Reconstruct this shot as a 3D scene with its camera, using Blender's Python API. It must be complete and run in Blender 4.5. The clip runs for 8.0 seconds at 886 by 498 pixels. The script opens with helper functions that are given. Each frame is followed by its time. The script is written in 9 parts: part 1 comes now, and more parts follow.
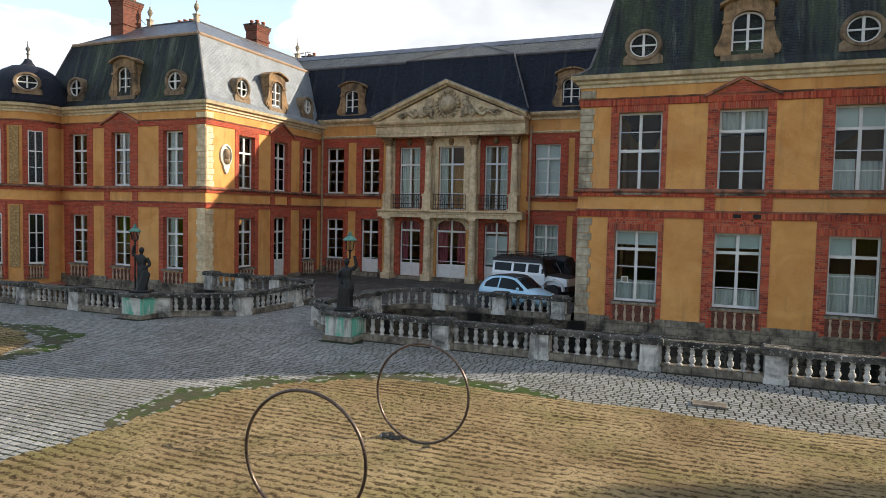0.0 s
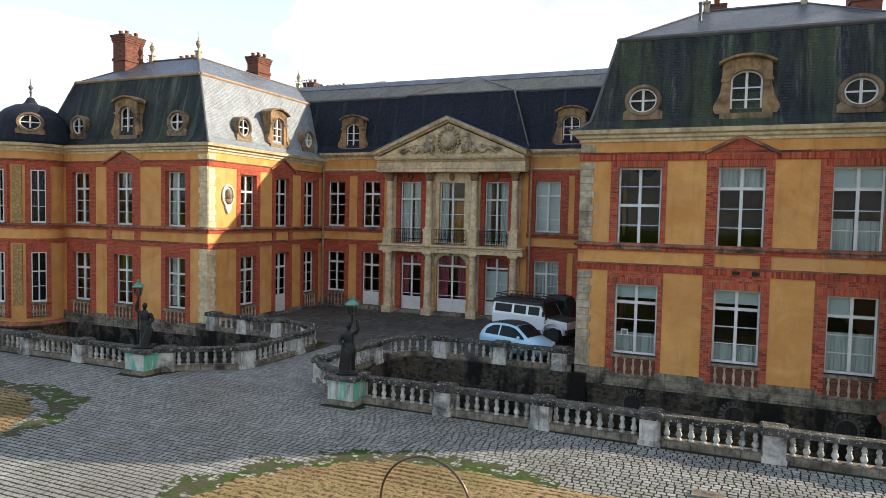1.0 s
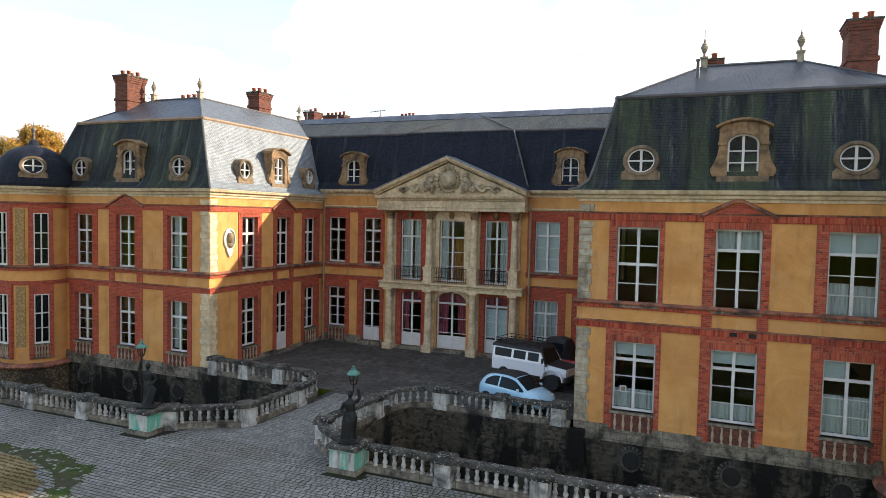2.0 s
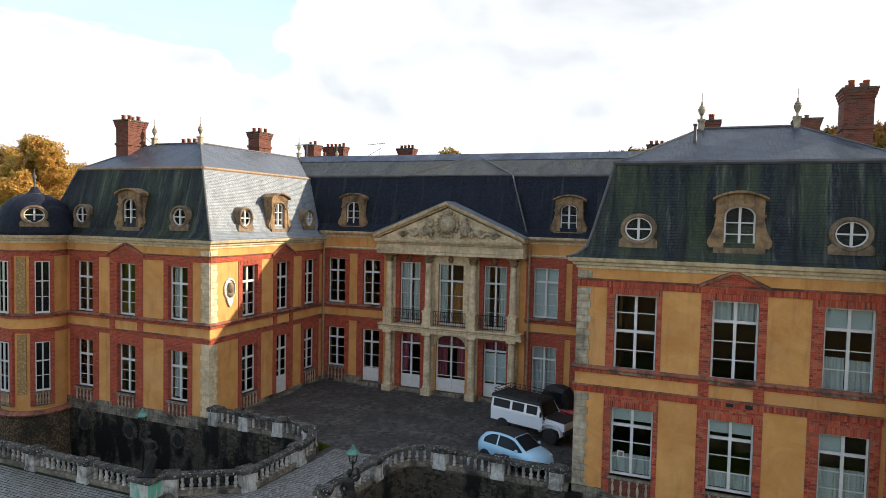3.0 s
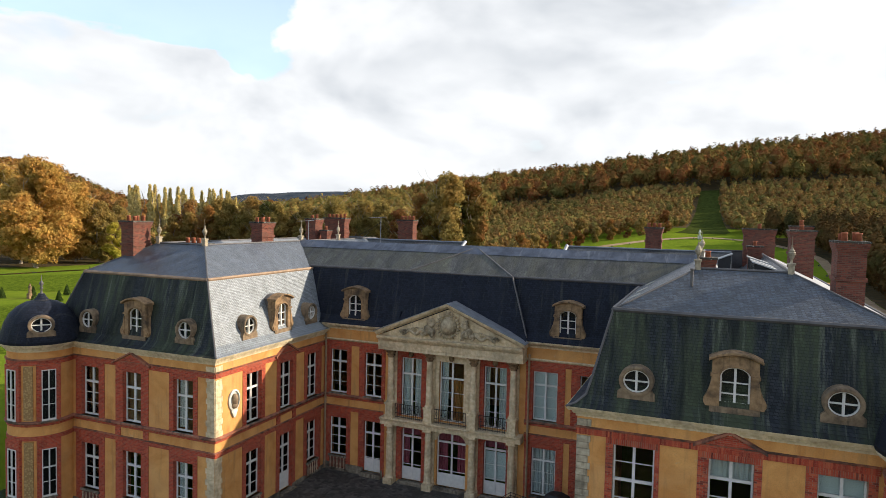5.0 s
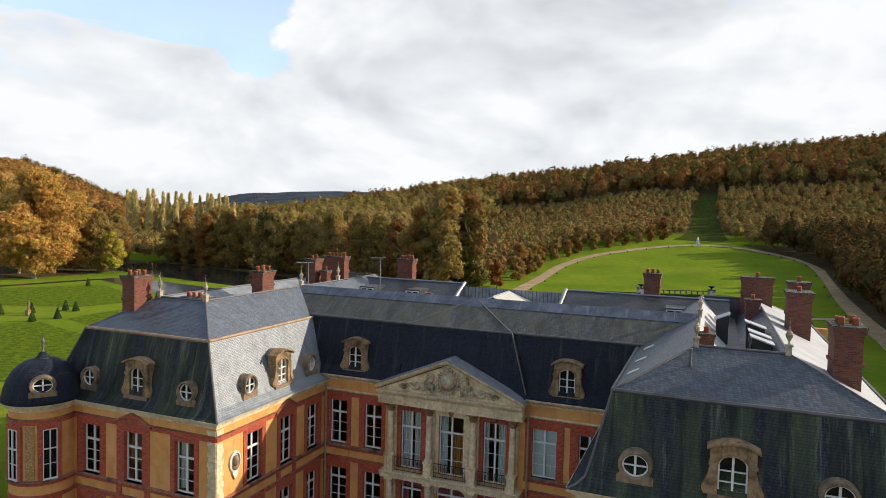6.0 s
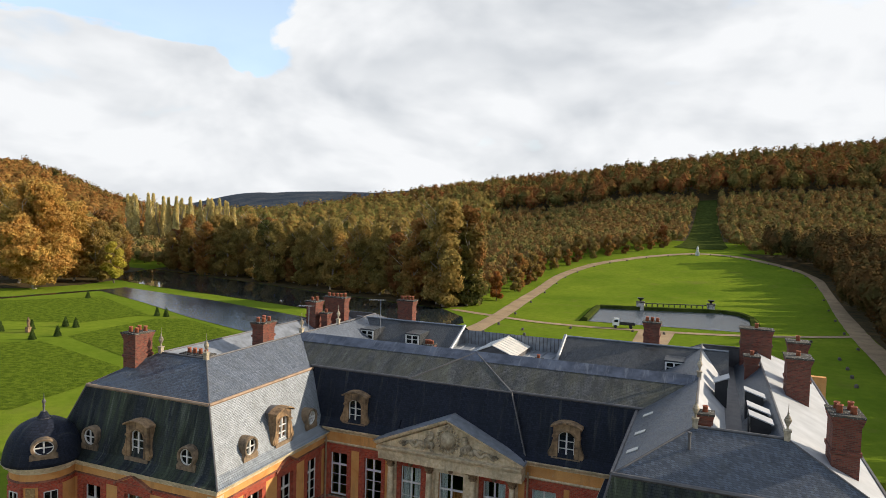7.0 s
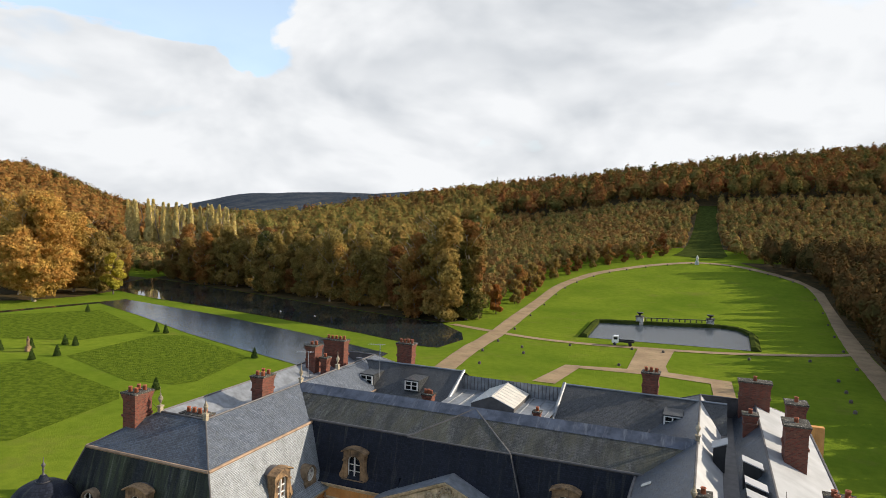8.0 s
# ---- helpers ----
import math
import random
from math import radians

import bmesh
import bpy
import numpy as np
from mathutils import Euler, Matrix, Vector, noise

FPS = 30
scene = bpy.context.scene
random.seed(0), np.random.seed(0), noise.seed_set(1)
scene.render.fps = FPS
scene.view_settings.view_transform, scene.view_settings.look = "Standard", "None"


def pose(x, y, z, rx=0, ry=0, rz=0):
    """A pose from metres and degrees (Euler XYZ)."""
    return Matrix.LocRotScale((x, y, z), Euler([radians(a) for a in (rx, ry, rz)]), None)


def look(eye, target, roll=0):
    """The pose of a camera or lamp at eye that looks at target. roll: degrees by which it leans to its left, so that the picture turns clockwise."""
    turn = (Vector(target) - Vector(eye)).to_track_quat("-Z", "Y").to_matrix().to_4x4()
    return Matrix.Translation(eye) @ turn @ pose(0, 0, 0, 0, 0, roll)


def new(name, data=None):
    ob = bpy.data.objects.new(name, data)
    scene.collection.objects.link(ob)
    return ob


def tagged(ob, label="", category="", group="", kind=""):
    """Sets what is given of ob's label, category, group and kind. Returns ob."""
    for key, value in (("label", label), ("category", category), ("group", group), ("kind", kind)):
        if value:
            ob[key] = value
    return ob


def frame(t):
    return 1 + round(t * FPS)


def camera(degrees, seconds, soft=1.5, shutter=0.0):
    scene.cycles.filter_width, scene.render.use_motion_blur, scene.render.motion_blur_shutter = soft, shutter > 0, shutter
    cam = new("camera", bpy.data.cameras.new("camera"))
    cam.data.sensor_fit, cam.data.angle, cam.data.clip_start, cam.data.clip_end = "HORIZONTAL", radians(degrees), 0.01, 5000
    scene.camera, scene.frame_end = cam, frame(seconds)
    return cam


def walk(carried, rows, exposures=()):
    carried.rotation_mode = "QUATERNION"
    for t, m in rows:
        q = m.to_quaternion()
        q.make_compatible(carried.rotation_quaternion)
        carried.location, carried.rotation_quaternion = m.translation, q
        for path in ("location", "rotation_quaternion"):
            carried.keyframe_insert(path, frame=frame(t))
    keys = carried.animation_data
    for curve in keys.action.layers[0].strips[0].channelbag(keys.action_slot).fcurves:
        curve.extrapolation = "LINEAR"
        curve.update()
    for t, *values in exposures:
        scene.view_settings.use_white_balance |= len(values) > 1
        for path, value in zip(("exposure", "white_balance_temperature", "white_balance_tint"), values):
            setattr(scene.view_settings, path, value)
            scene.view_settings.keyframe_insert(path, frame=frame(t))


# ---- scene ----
# camera: a drone that climbs in front of a country house
cam = camera(67.44, 8.0, soft=0.7)
PATH = [
    (0.0, 0.000, 0.000, 4.163, 86.943, -1.247, 22.454),
    (0.5, -0.016, -0.055, 5.168, 86.965, -1.260, 22.443),
    (1.0, -0.051, -0.104, 6.232, 87.032, -1.232, 22.451),
    (1.5, -0.056, -0.202, 7.335, 87.073, -1.193, 22.444),
    (3.0, -0.060, -0.335, 11.179, 87.179, -1.218, 22.389),
    (3.5, -0.085, -0.419, 12.594, 87.258, -1.281, 22.348),
    (4.0, -0.112, -0.533, 14.085, 87.282, -1.347, 22.298),
    (4.5, -0.158, -0.638, 15.669, 87.252, -1.283, 22.247),
    (6.0, -0.411, -0.837, 20.874, 87.143, -1.472, 22.069),
    (6.5, -0.479, -0.850, 22.664, 87.130, -1.716, 22.071),
    (7.0, -0.562, -0.829, 24.534, 87.127, -1.748, 22.070),
    (7.5, -0.644, -0.799, 26.435, 87.172, -1.793, 22.044),
    (8.0, -0.695, -0.762, 28.344, 87.148, -1.919, 22.058),
]
walk(cam, [(t, pose(x, y, z, rx, ry, rz)) for t, x, y, z, rx, ry, rz in PATH],
     exposures=[(0.0, 0.84), (1.5, 1.10), (3.0, 0.88), (4.5, 0.74), (6.0, 0.54), (8.0, 0.48)])

# ---- light: low autumn sun from behind and to the right, bright broken cloud ----
SUN = Vector((1.0, 0.58, 0.48)).normalized()
world = bpy.data.worlds.new("sky")
scene.world = world
world.use_nodes = True
wt = world.node_tree
wt.nodes.clear()


def wn(kind, **values):
    n = wt.nodes.new(kind)
    for k, val in values.items():
        n.inputs[k].default_value = val
    return n


sky = wt.nodes.new("ShaderNodeTexSky")
sky.sky_type, sky.sun_disc = "NISHITA", False
sky.sun_elevation = math.asin(SUN.z)
sky.sun_rotation = math.atan2(SUN.x, SUN.y)
co = wt.nodes.new("ShaderNodeTexCoord")
sep = wt.nodes.new("ShaderNodeSeparateXYZ")
wt.links.new(co.outputs["Generated"], sep.inputs[0])


def wm(op, *vals):
    n = wt.nodes.new("ShaderNodeMath")
    n.operation = op
    for k, val in enumerate(vals):
        if isinstance(val, (int, float)):
            n.inputs[k].default_value = val
        else:
            wt.links.new(val, n.inputs[k])
    return n.outputs[0]


def fan(a, b, val):
    """0 below a, 1 above b."""
    n = wt.nodes.new("ShaderNodeMapRange")
    n.interpolation_type = "SMOOTHSTEP"
    n.inputs[1].default_value, n.inputs[2].default_value = a, b
    wt.links.new(val, n.inputs[0])
    return n.outputs[0]


# bearing (0 to the north, positive to the east) and height above the horizon
bearing = wm("ARCTAN2", sep.outputs["X"], sep.outputs["Y"])
rise = wm("ARCSINE", sep.outputs["Z"])


def puffs(lift, scale, detail, seed, flat=2.3, rough=0.55, twist=0.25):
    """Cloud density on the dome: heaps that lie flatter towards the horizon."""
    com = wt.nodes.new("ShaderNodeCombineXYZ")
    up = wm("POWER", wm("ADD", wm("MAXIMUM", wm("ADD", rise, lift), 0.0), 0.05), 0.75)
    wt.links.new(wm("MULTIPLY", up, flat), com.inputs[1])
    wt.links.new(sep.outputs["X"], com.inputs[0])
    wt.links.new(wm("ADD", sep.outputs["Y"], seed), com.inputs[2])
    n = wn("ShaderNodeTexNoise", Scale=scale, Detail=detail, Roughness=rough, Distortion=twist)
    wt.links.new(com.outputs[0], n.inputs["Vector"])
    return n.outputs["Fac"]


here, above = puffs(0.0, 3.4, 9.0, 2.35, 1.7, 0.5), puffs(0.04, 3.4, 4.0, 2.35, 1.7, 0.5)
# an open reach of sky in the north-west above the heaps, small ones over the valley and the hill, and clear sky overhead and to the south
edge = wm("ADD", wm("MULTIPLY", wm("SUBTRACT", here, 0.5), 0.34), rise)
open_west = wm("MULTIPLY", fan(0.205, 0.240, edge), fan(0.56, 0.65, wm("MULTIPLY", wm("ADD", bearing, wm("MULTIPLY", wm("SUBTRACT", here, 0.5), 0.3)), -1.0)))
tilt = wm("ADD", bearing, wm("MULTIPLY", rise, -0.9))
open_small = wm("MULTIPLY", wm("MULTIPLY", fan(0.075, 0.11, rise), fan(-0.165, -0.125, wm("MULTIPLY", edge, -1.0))),
                wm("MULTIPLY", fan(-0.455, -0.43, tilt), fan(0.10, 0.30, wm("MULTIPLY", tilt, -1.0))))
open_north = wm("MULTIPLY", wm("MULTIPLY", fan(0.175, 0.20, edge), fan(-0.235, -0.215, wm("MULTIPLY", edge, -1.0))), wm("MULTIPLY", fan(-0.24, -0.12, bearing), fan(-0.06, 0.02, wm("MULTIPLY", bearing, -1.0))))
away = wm("ADD", wm("MULTIPLY", fan(0.40, 0.85, sep.outputs["Z"]), 0.18), wm("MULTIPLY", fan(-0.1, 0.6, wm("MULTIPLY", sep.outputs["Y"], -1.0)), 0.14))
cover = wm("SUBTRACT", wm("ADD", here, wm("ADD", wm("MULTIPLY", fan(0.0, 0.14, wm("SUBTRACT", 0.14, rise)), 0.12), 0.16)), wm("ADD", wm("MULTIPLY", open_west, 0.75), wm("ADD", wm("MULTIPLY", wm("ADD", open_small, open_north), 0.16), away)))
ramp = wt.nodes.new("ShaderNodeValToRGB")
ramp.color_ramp.elements[0].position, ramp.color_ramp.elements[1].position = 0.43, 0.57
ramp.color_ramp.elements[0].color = (0.28, 0.28, 0.28, 1)
wt.links.new(cover, ramp.inputs[0])
# clouds are white where they bulge, grey on their flat undersides, and one broad grey base hangs high in the north
shade = wt.nodes.new("ShaderNodeValToRGB")
els = shade.color_ramp.elements
els[0].position, els[0].color = 0.40, (0.90, 0.915, 0.935, 1)
els[1].position, els[1].color = 0.68, (0.55, 0.585, 0.63, 1)
base_grey = wm("MULTIPLY", wm("MULTIPLY", fan(0.215, 0.27, edge), fan(-0.62, -0.52, bearing)), fan(-0.10, 0.20, wm("MULTIPLY", bearing, -1.0)))
wt.links.new(wm("ADD", wm("ADD", wm("MULTIPLY", wm("SUBTRACT", above, here), 1.0), 0.46), wm("MULTIPLY", base_grey, 0.10)), shade.inputs[0])
skyc = wt.nodes.new("ShaderNodeVectorMath")
skyc.operation, skyc.inputs[3].default_value = "SCALE", 0.27
wt.links.new(sky.outputs[0], skyc.inputs[0])
mix = wt.nodes.new("ShaderNodeMixRGB")
wt.links.new(ramp.outputs[0], mix.inputs[0])
wt.links.new(skyc.outputs[0], mix.inputs[1])
wt.links.new(shade.outputs[0], mix.inputs[2])
bg = wt.nodes.new("ShaderNodeBackground")
bg.inputs[1].default_value = 0.74
wt.links.new(mix.outputs[0], bg.inputs[0])
wout = wt.nodes.new("ShaderNodeOutputWorld")
wt.links.new(bg.outputs[0], wout.inputs[0])

sun = new("sun", bpy.data.lights.new("sun", "SUN"))
sun.data.energy, sun.data.angle, sun.data.color = 5.0, radians(0.6), (1.0, 0.86, 0.68)
sun.matrix_world = look(SUN * 100, (0, 0, 0))

# ---- materials ----
class Mat:
    """A node material, written as a chain of small calls."""

    def __init__(self, name, rough=0.8, metal=0.0, spec=0.5):
        self.m = bpy.data.materials.new(name)
        self.m.use_nodes = True
        self.t = self.m.node_tree
        self.b = self.t.nodes["Principled BSDF"]
        self.b.inputs["Roughness"].default_value = rough
        self.b.inputs["Metallic"].default_value = metal
        self.b.inputs["Specular IOR Level"].default_value = spec
        self.pos = self.t.nodes.new("ShaderNodeNewGeometry").outputs["Position"]

    def local(self):
        self.pos = self.t.nodes.new("ShaderNodeTexCoord").outputs["Object"]
        return self

    def put(self, val, socket):
        if isinstance(val, (int, float)):
            socket.default_value = val
        elif isinstance(val, tuple):
            socket.default_value = (*val, 1.0) if len(val) == 3 and len(socket.default_value) == 4 else val
        else:
            self.t.links.new(val, socket)

    def scaled(self, sx, sy, sz):
        n = self.t.nodes.new("ShaderNodeMapping")
        n.inputs["Scale"].default_value = (sx, sy, sz)
        self.t.links.new(self.pos, n.inputs["Vector"])
        return n.outputs[0]

    def wall(self, s=1.0, vs=1.0):
        """(x + y, z) of an upright face, so that courses lie level on every wall."""
        sep = self.t.nodes.new("ShaderNodeSeparateXYZ")
        self.t.links.new(self.pos, sep.inputs[0])
        com = self.t.nodes.new("ShaderNodeCombineXYZ")
        self.t.links.new(self.math("MULTIPLY", self.math("ADD", sep.outputs[0], sep.outputs[1]), s), com.inputs[0])
        self.t.links.new(self.math("MULTIPLY", sep.outputs[2], s * vs), com.inputs[1])
        return com.outputs[0]

    def math(self, op, a, b=0.0):
        n = self.t.nodes.new("ShaderNodeMath")
        n.operation = op
        self.put(a, n.inputs[0])
        self.put(b, n.inputs[1])
        return n.outputs[0]

    def noise(self, scale, detail=5.0, rough=0.55, vec=None, distort=0.0):
        n = self.t.nodes.new("ShaderNodeTexNoise")
        n.inputs["Scale"].default_value = scale
        n.inputs["Detail"].default_value = detail
        n.inputs["Roughness"].default_value = rough
        n.inputs["Distortion"].default_value = distort
        self.t.links.new(vec or self.pos, n.inputs["Vector"])
        return n.outputs["Fac"]

    def cells(self, scale, vec=None, feature="F1"):
        n = self.t.nodes.new("ShaderNodeTexVoronoi")
        n.feature = feature
        n.inputs["Scale"].default_value = scale
        self.t.links.new(vec or self.pos, n.inputs["Vector"])
        return n

    def ramp(self, fac, lo, hi, a=(0, 0, 0), b=(1, 1, 1)):
        n = self.t.nodes.new("ShaderNodeValToRGB")
        e = n.color_ramp.elements
        e[0].position, e[0].color, e[1].position, e[1].color = lo, (*a, 1), hi, (*b, 1)
        self.put(fac, n.inputs[0])
        return n.outputs[0]

    def ramps(self, fac, stops):
        n = self.t.nodes.new("ShaderNodeValToRGB")
        e = n.color_ramp.elements
        while len(e) < len(stops):
            e.new(0.5)
        for el, (p, c) in zip(e, stops):
            el.position, el.color = p, (*c, 1)
        self.put(fac, n.inputs[0])
        return n.outputs[0]

    def mix(self, fac, a, b, kind="MIX"):
        n = self.t.nodes.new("ShaderNodeMixRGB")
        n.blend_type = kind
        self.put(fac, n.inputs[0])
        self.put(a, n.inputs[1])
        self.put(b, n.inputs[2])
        return n.outputs[0]

    def bricks(self, vec, w, h, mortar, c1, c2, cm, offset=0.5):
        n = self.t.nodes.new("ShaderNodeTexBrick")
        n.offset = offset
        self.t.links.new(vec, n.inputs["Vector"])
        for k, val in (("Color1", c1), ("Color2", c2), ("Mortar", cm)):
            n.inputs[k].default_value = (*val, 1)
        n.inputs["Scale"].default_value = 1.0
        n.inputs["Mortar Size"].default_value = mortar
        n.inputs["Brick Width"].default_value = w
        n.inputs["Row Height"].default_value = h
        n.inputs["Bias"].default_value = 0.0
        return n

    def own(self):
        return self.t.nodes.new("ShaderNodeObjectInfo").outputs["Random"]

    def island(self):
        return self.t.nodes.new("ShaderNodeNewGeometry").outputs["Random Per Island"]

    def color(self, c):
        self.put(c, self.b.inputs["Base Color"])
        return self

    def rough(self, r):
        self.put(r, self.b.inputs["Roughness"])
        return self

    def bump(self, height, strength=0.4, dist=0.02):
        n = self.t.nodes.new("ShaderNodeBump")
        n.inputs["Strength"].default_value = strength
        n.inputs["Distance"].default_value = dist
        self.put(height, n.inputs["Height"])
        self.t.links.new(n.outputs[0], self.b.inputs["Normal"])
        return self


def plain(name, c, rough=0.7, metal=0.0, vary=0.25, scale=3.0, bump=0.15, local=False, fine=30.0):
    """A mottled surface: broad stains, fine grain and a little relief."""
    k = Mat(name, rough, metal)
    if local:
        k.local()
    dark = tuple(q * (1 - vary) for q in c)
    lite = tuple(min(1.0, q * (1 + vary)) for q in c)
    big = k.noise(scale, 6)
    col = k.mix(k.ramp(big, 0.35, 0.65), dark, lite)
    grain = k.noise(fine, 4)
    col = k.mix(0.35, col, k.mix(grain, dark, lite))
    k.color(col).rough(k.math("ADD", k.math("MULTIPLY", grain, 0.2), rough - 0.1)).bump(k.math("ADD", big, k.math("MULTIPLY", grain, 0.4)), bump)
    return k.m


# ochre lime render, streaked and patched
k = Mat("ochre_render", 0.9, spec=0.2)
streak = k.noise(1.0, 7, 0.65, vec=k.scaled(2.6, 2.6, 0.28))
blot = k.noise(0.8, 8, 0.62, distort=0.6)
patch = k.noise(0.33, 7, 0.65, distort=1.0)
fine = k.noise(26, 6, 0.65)
c = k.mix(k.ramp(blot, 0.36, 0.64), (0.52, 0.232, 0.068), (0.67, 0.345, 0.115))
c = k.mix(k.math("MULTIPLY", k.ramp(patch, 0.50, 0.66), 0.45), c, (0.55, 0.32, 0.14))
c = k.mix(k.math("MULTIPLY", k.ramp(streak, 0.54, 0.72), 0.6), c, (0.29, 0.165, 0.075))
peel = k.math("MULTIPLY", k.ramp(k.noise(1.7, 9, 0.75), 0.62, 0.68), 0.45)
c = k.mix(peel, c, (0.50, 0.42, 0.30))
c = k.mix(k.math("MULTIPLY", k.ramp(fine, 0.45, 0.7), 0.40), c, (0.30, 0.165, 0.06))
k.color(c).bump(k.math("ADD", fine, k.math("MULTIPLY", blot, 3.0)), 0.5, 0.025)
OCHRE = k.m

# pebbled render of the turret's panels and the rough moat walls
k = Mat("pebble_dash", 0.95, spec=0.2)
v = k.cells(9.0)
c = k.mix(k.ramp(v.outputs["Distance"], 0.1, 0.6), (0.47, 0.34, 0.17), (0.22, 0.14, 0.07))
c = k.mix(k.math("MULTIPLY", k.noise(0.8, 6), 0.6), c, (0.40, 0.25, 0.09))
k.color(c).bump(k.math("SUBTRACT", 1.0, v.outputs["Distance"]), 0.8, 0.05)
PEBBLE = k.m
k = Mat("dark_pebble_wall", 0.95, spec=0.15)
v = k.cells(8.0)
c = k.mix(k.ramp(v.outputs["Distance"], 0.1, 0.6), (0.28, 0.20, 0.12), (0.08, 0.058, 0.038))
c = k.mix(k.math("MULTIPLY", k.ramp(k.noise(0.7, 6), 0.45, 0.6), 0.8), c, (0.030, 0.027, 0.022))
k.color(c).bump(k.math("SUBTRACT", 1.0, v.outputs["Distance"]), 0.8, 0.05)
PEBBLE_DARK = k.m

# red brick
k = Mat("red_brick", 0.9, spec=0.2)
br = k.bricks(k.wall(), 0.22, 0.075, 0.007, (0.48, 0.080, 0.040), (0.26, 0.038, 0.023), (0.31, 0.15, 0.10))
c = k.mix(k.math("MULTIPLY", k.ramp(k.noise(1.3, 6), 0.45, 0.7), 0.45), br.outputs["Color"], (0.22, 0.075, 0.05))
c = k.mix(k.math("MULTIPLY", k.ramp(k.noise(7.0, 5), 0.55, 0.7), 0.45), c, (0.52, 0.19, 0.09))
k.color(c).bump(k.math("ADD", k.math("MULTIPLY", br.outputs["Fac"], -1.0), k.noise(40, 3)), 0.6, 0.02)
BRICK = k.m


def laid_brick(name, joined):
    """Single bricks of uneven firing, sooted in places."""
    k = Mat(name, 0.9, spec=0.15)
    own = k.island() if joined else k.own()
    c = k.ramps(own, [(0.0, (0.22, 0.036, 0.025)), (0.25, (0.38, 0.066, 0.038)), (0.6, (0.46, 0.090, 0.046)), (0.85, (0.50, 0.135, 0.068)), (1.0, (0.15, 0.036, 0.030))])
    c = k.mix(k.math("MULTIPLY", k.ramp(k.noise(1.1, 7, 0.65), 0.50, 0.68), 0.55), c, (0.14, 0.046, 0.036))
    c = k.mix(k.math("MULTIPLY", k.ramp(k.noise(14.0, 6, 0.7), 0.52, 0.68), 0.40), c, (0.52, 0.20, 0.11))
    k.color(c).bump(k.noise(45, 4), 0.5, 0.012)
    return k.m


BRICK_ONE, BRICK_MANY = laid_brick("single_red_brick", False), laid_brick("laid_red_bricks", True)
MORTAR = plain("old_lime_mortar", (0.26, 0.17, 0.12), 0.95, 0.0, 0.4, 2.0, 0.3)

k = Mat("chimney_brick", 0.9, spec=0.2)
br = k.bricks(k.wall(), 0.22, 0.075, 0.009, (0.205, 0.064, 0.042), (0.095, 0.034, 0.026), (0.125, 0.085, 0.064))
c = k.mix(k.math("MULTIPLY", k.ramp(k.noise(1.6, 6), 0.5, 0.7), 0.7), br.outputs["Color"], (0.14, 0.07, 0.05))
c = k.mix(k.math("MULTIPLY", k.ramp(k.noise(3.1, 8, 0.7), 0.56, 0.72), 0.3), c, (0.34, 0.19, 0.13))
k.color(c).bump(k.math("ADD", k.math("MULTIPLY", br.outputs["Fac"], -1.0), k.noise(40, 3)), 0.6, 0.02)
CHIMNEY = k.m


def stone(name, a, b, dirt, amount, joints=None):
    """Dressed limestone with soot, lichen and water stains."""
    k = Mat(name, 0.88, spec=0.25)
    big = k.noise(1.1, 7, 0.6, distort=0.4)
    c = k.mix(k.ramp(k.noise(5.0, 6), 0.35, 0.65), a, b)
    c = k.mix(k.math("MULTIPLY", k.ramp(big, 0.46, 0.66), amount), c, dirt)
    drip = k.noise(1.0, 6, vec=k.scaled(5.0, 5.0, 0.5))
    c = k.mix(k.math("MULTIPLY", k.ramp(drip, 0.52, 0.70), amount * 0.8), c, dirt)
    h = k.math("ADD", big, k.noise(35, 4))
    if joints:
        br = k.bricks(k.wall(), joints[0], joints[1], 0.012, (1, 1, 1), (0.82, 0.82, 0.82), (0.45, 0.42, 0.40))
        c = k.mix(0.8, c, br.outputs["Color"], "MULTIPLY")
        h = k.math("SUBTRACT", h, k.math("MULTIPLY", br.outputs["Fac"], 1.5))
    k.color(c).bump(h, 0.4, 0.02)
    return k.m


STONE = stone("cream_stone", (0.54, 0.415, 0.25), (0.72, 0.595, 0.40), (0.20, 0.155, 0.10), 0.5)
CORNICE = stone("painted_cornice", (0.56, 0.45, 0.27), (0.72, 0.61, 0.42), (0.23, 0.18, 0.12), 0.5)
PLINTH = stone("grey_plinth_stone", (0.16, 0.135, 0.100), (0.32, 0.275, 0.21), (0.034, 0.030, 0.025), 0.95, (0.62, 0.29))
QUOIN = stone("quoin_stone", (0.33, 0.275, 0.195), (0.48, 0.415, 0.30), (0.10, 0.085, 0.062), 0.8)
CELLAR = stone("cellar_ring_stone", (0.065, 0.058, 0.048), (0.12, 0.105, 0.085), (0.02, 0.018, 0.016), 0.9)
BALUSTER = stone("baluster_stone", (0.42, 0.40, 0.36), (0.60, 0.58, 0.52), (0.06, 0.057, 0.05), 0.95)
k = Mat("lichened_coping_stone", 0.92, spec=0.15)
c = k.mix(k.ramp(k.noise(2.0, 7, 0.65), 0.38, 0.62), (0.022, 0.021, 0.019), (0.095, 0.088, 0.075))
c = k.mix(k.ramp(k.noise(11.0, 7, 0.7), 0.57, 0.65), c, (0.46, 0.45, 0.40))
c = k.mix(k.math("MULTIPLY", k.ramp(k.noise(4.5, 6, 0.7), 0.60, 0.68), 0.6), c, (0.13, 0.14, 0.05))
k.color(c).bump(k.math("ADD", k.noise(11.0, 7, 0.7), k.noise(40, 4)), 0.5, 0.02)
COPING = k.m
k = Mat("copper_stained_stone", 0.88, spec=0.25)
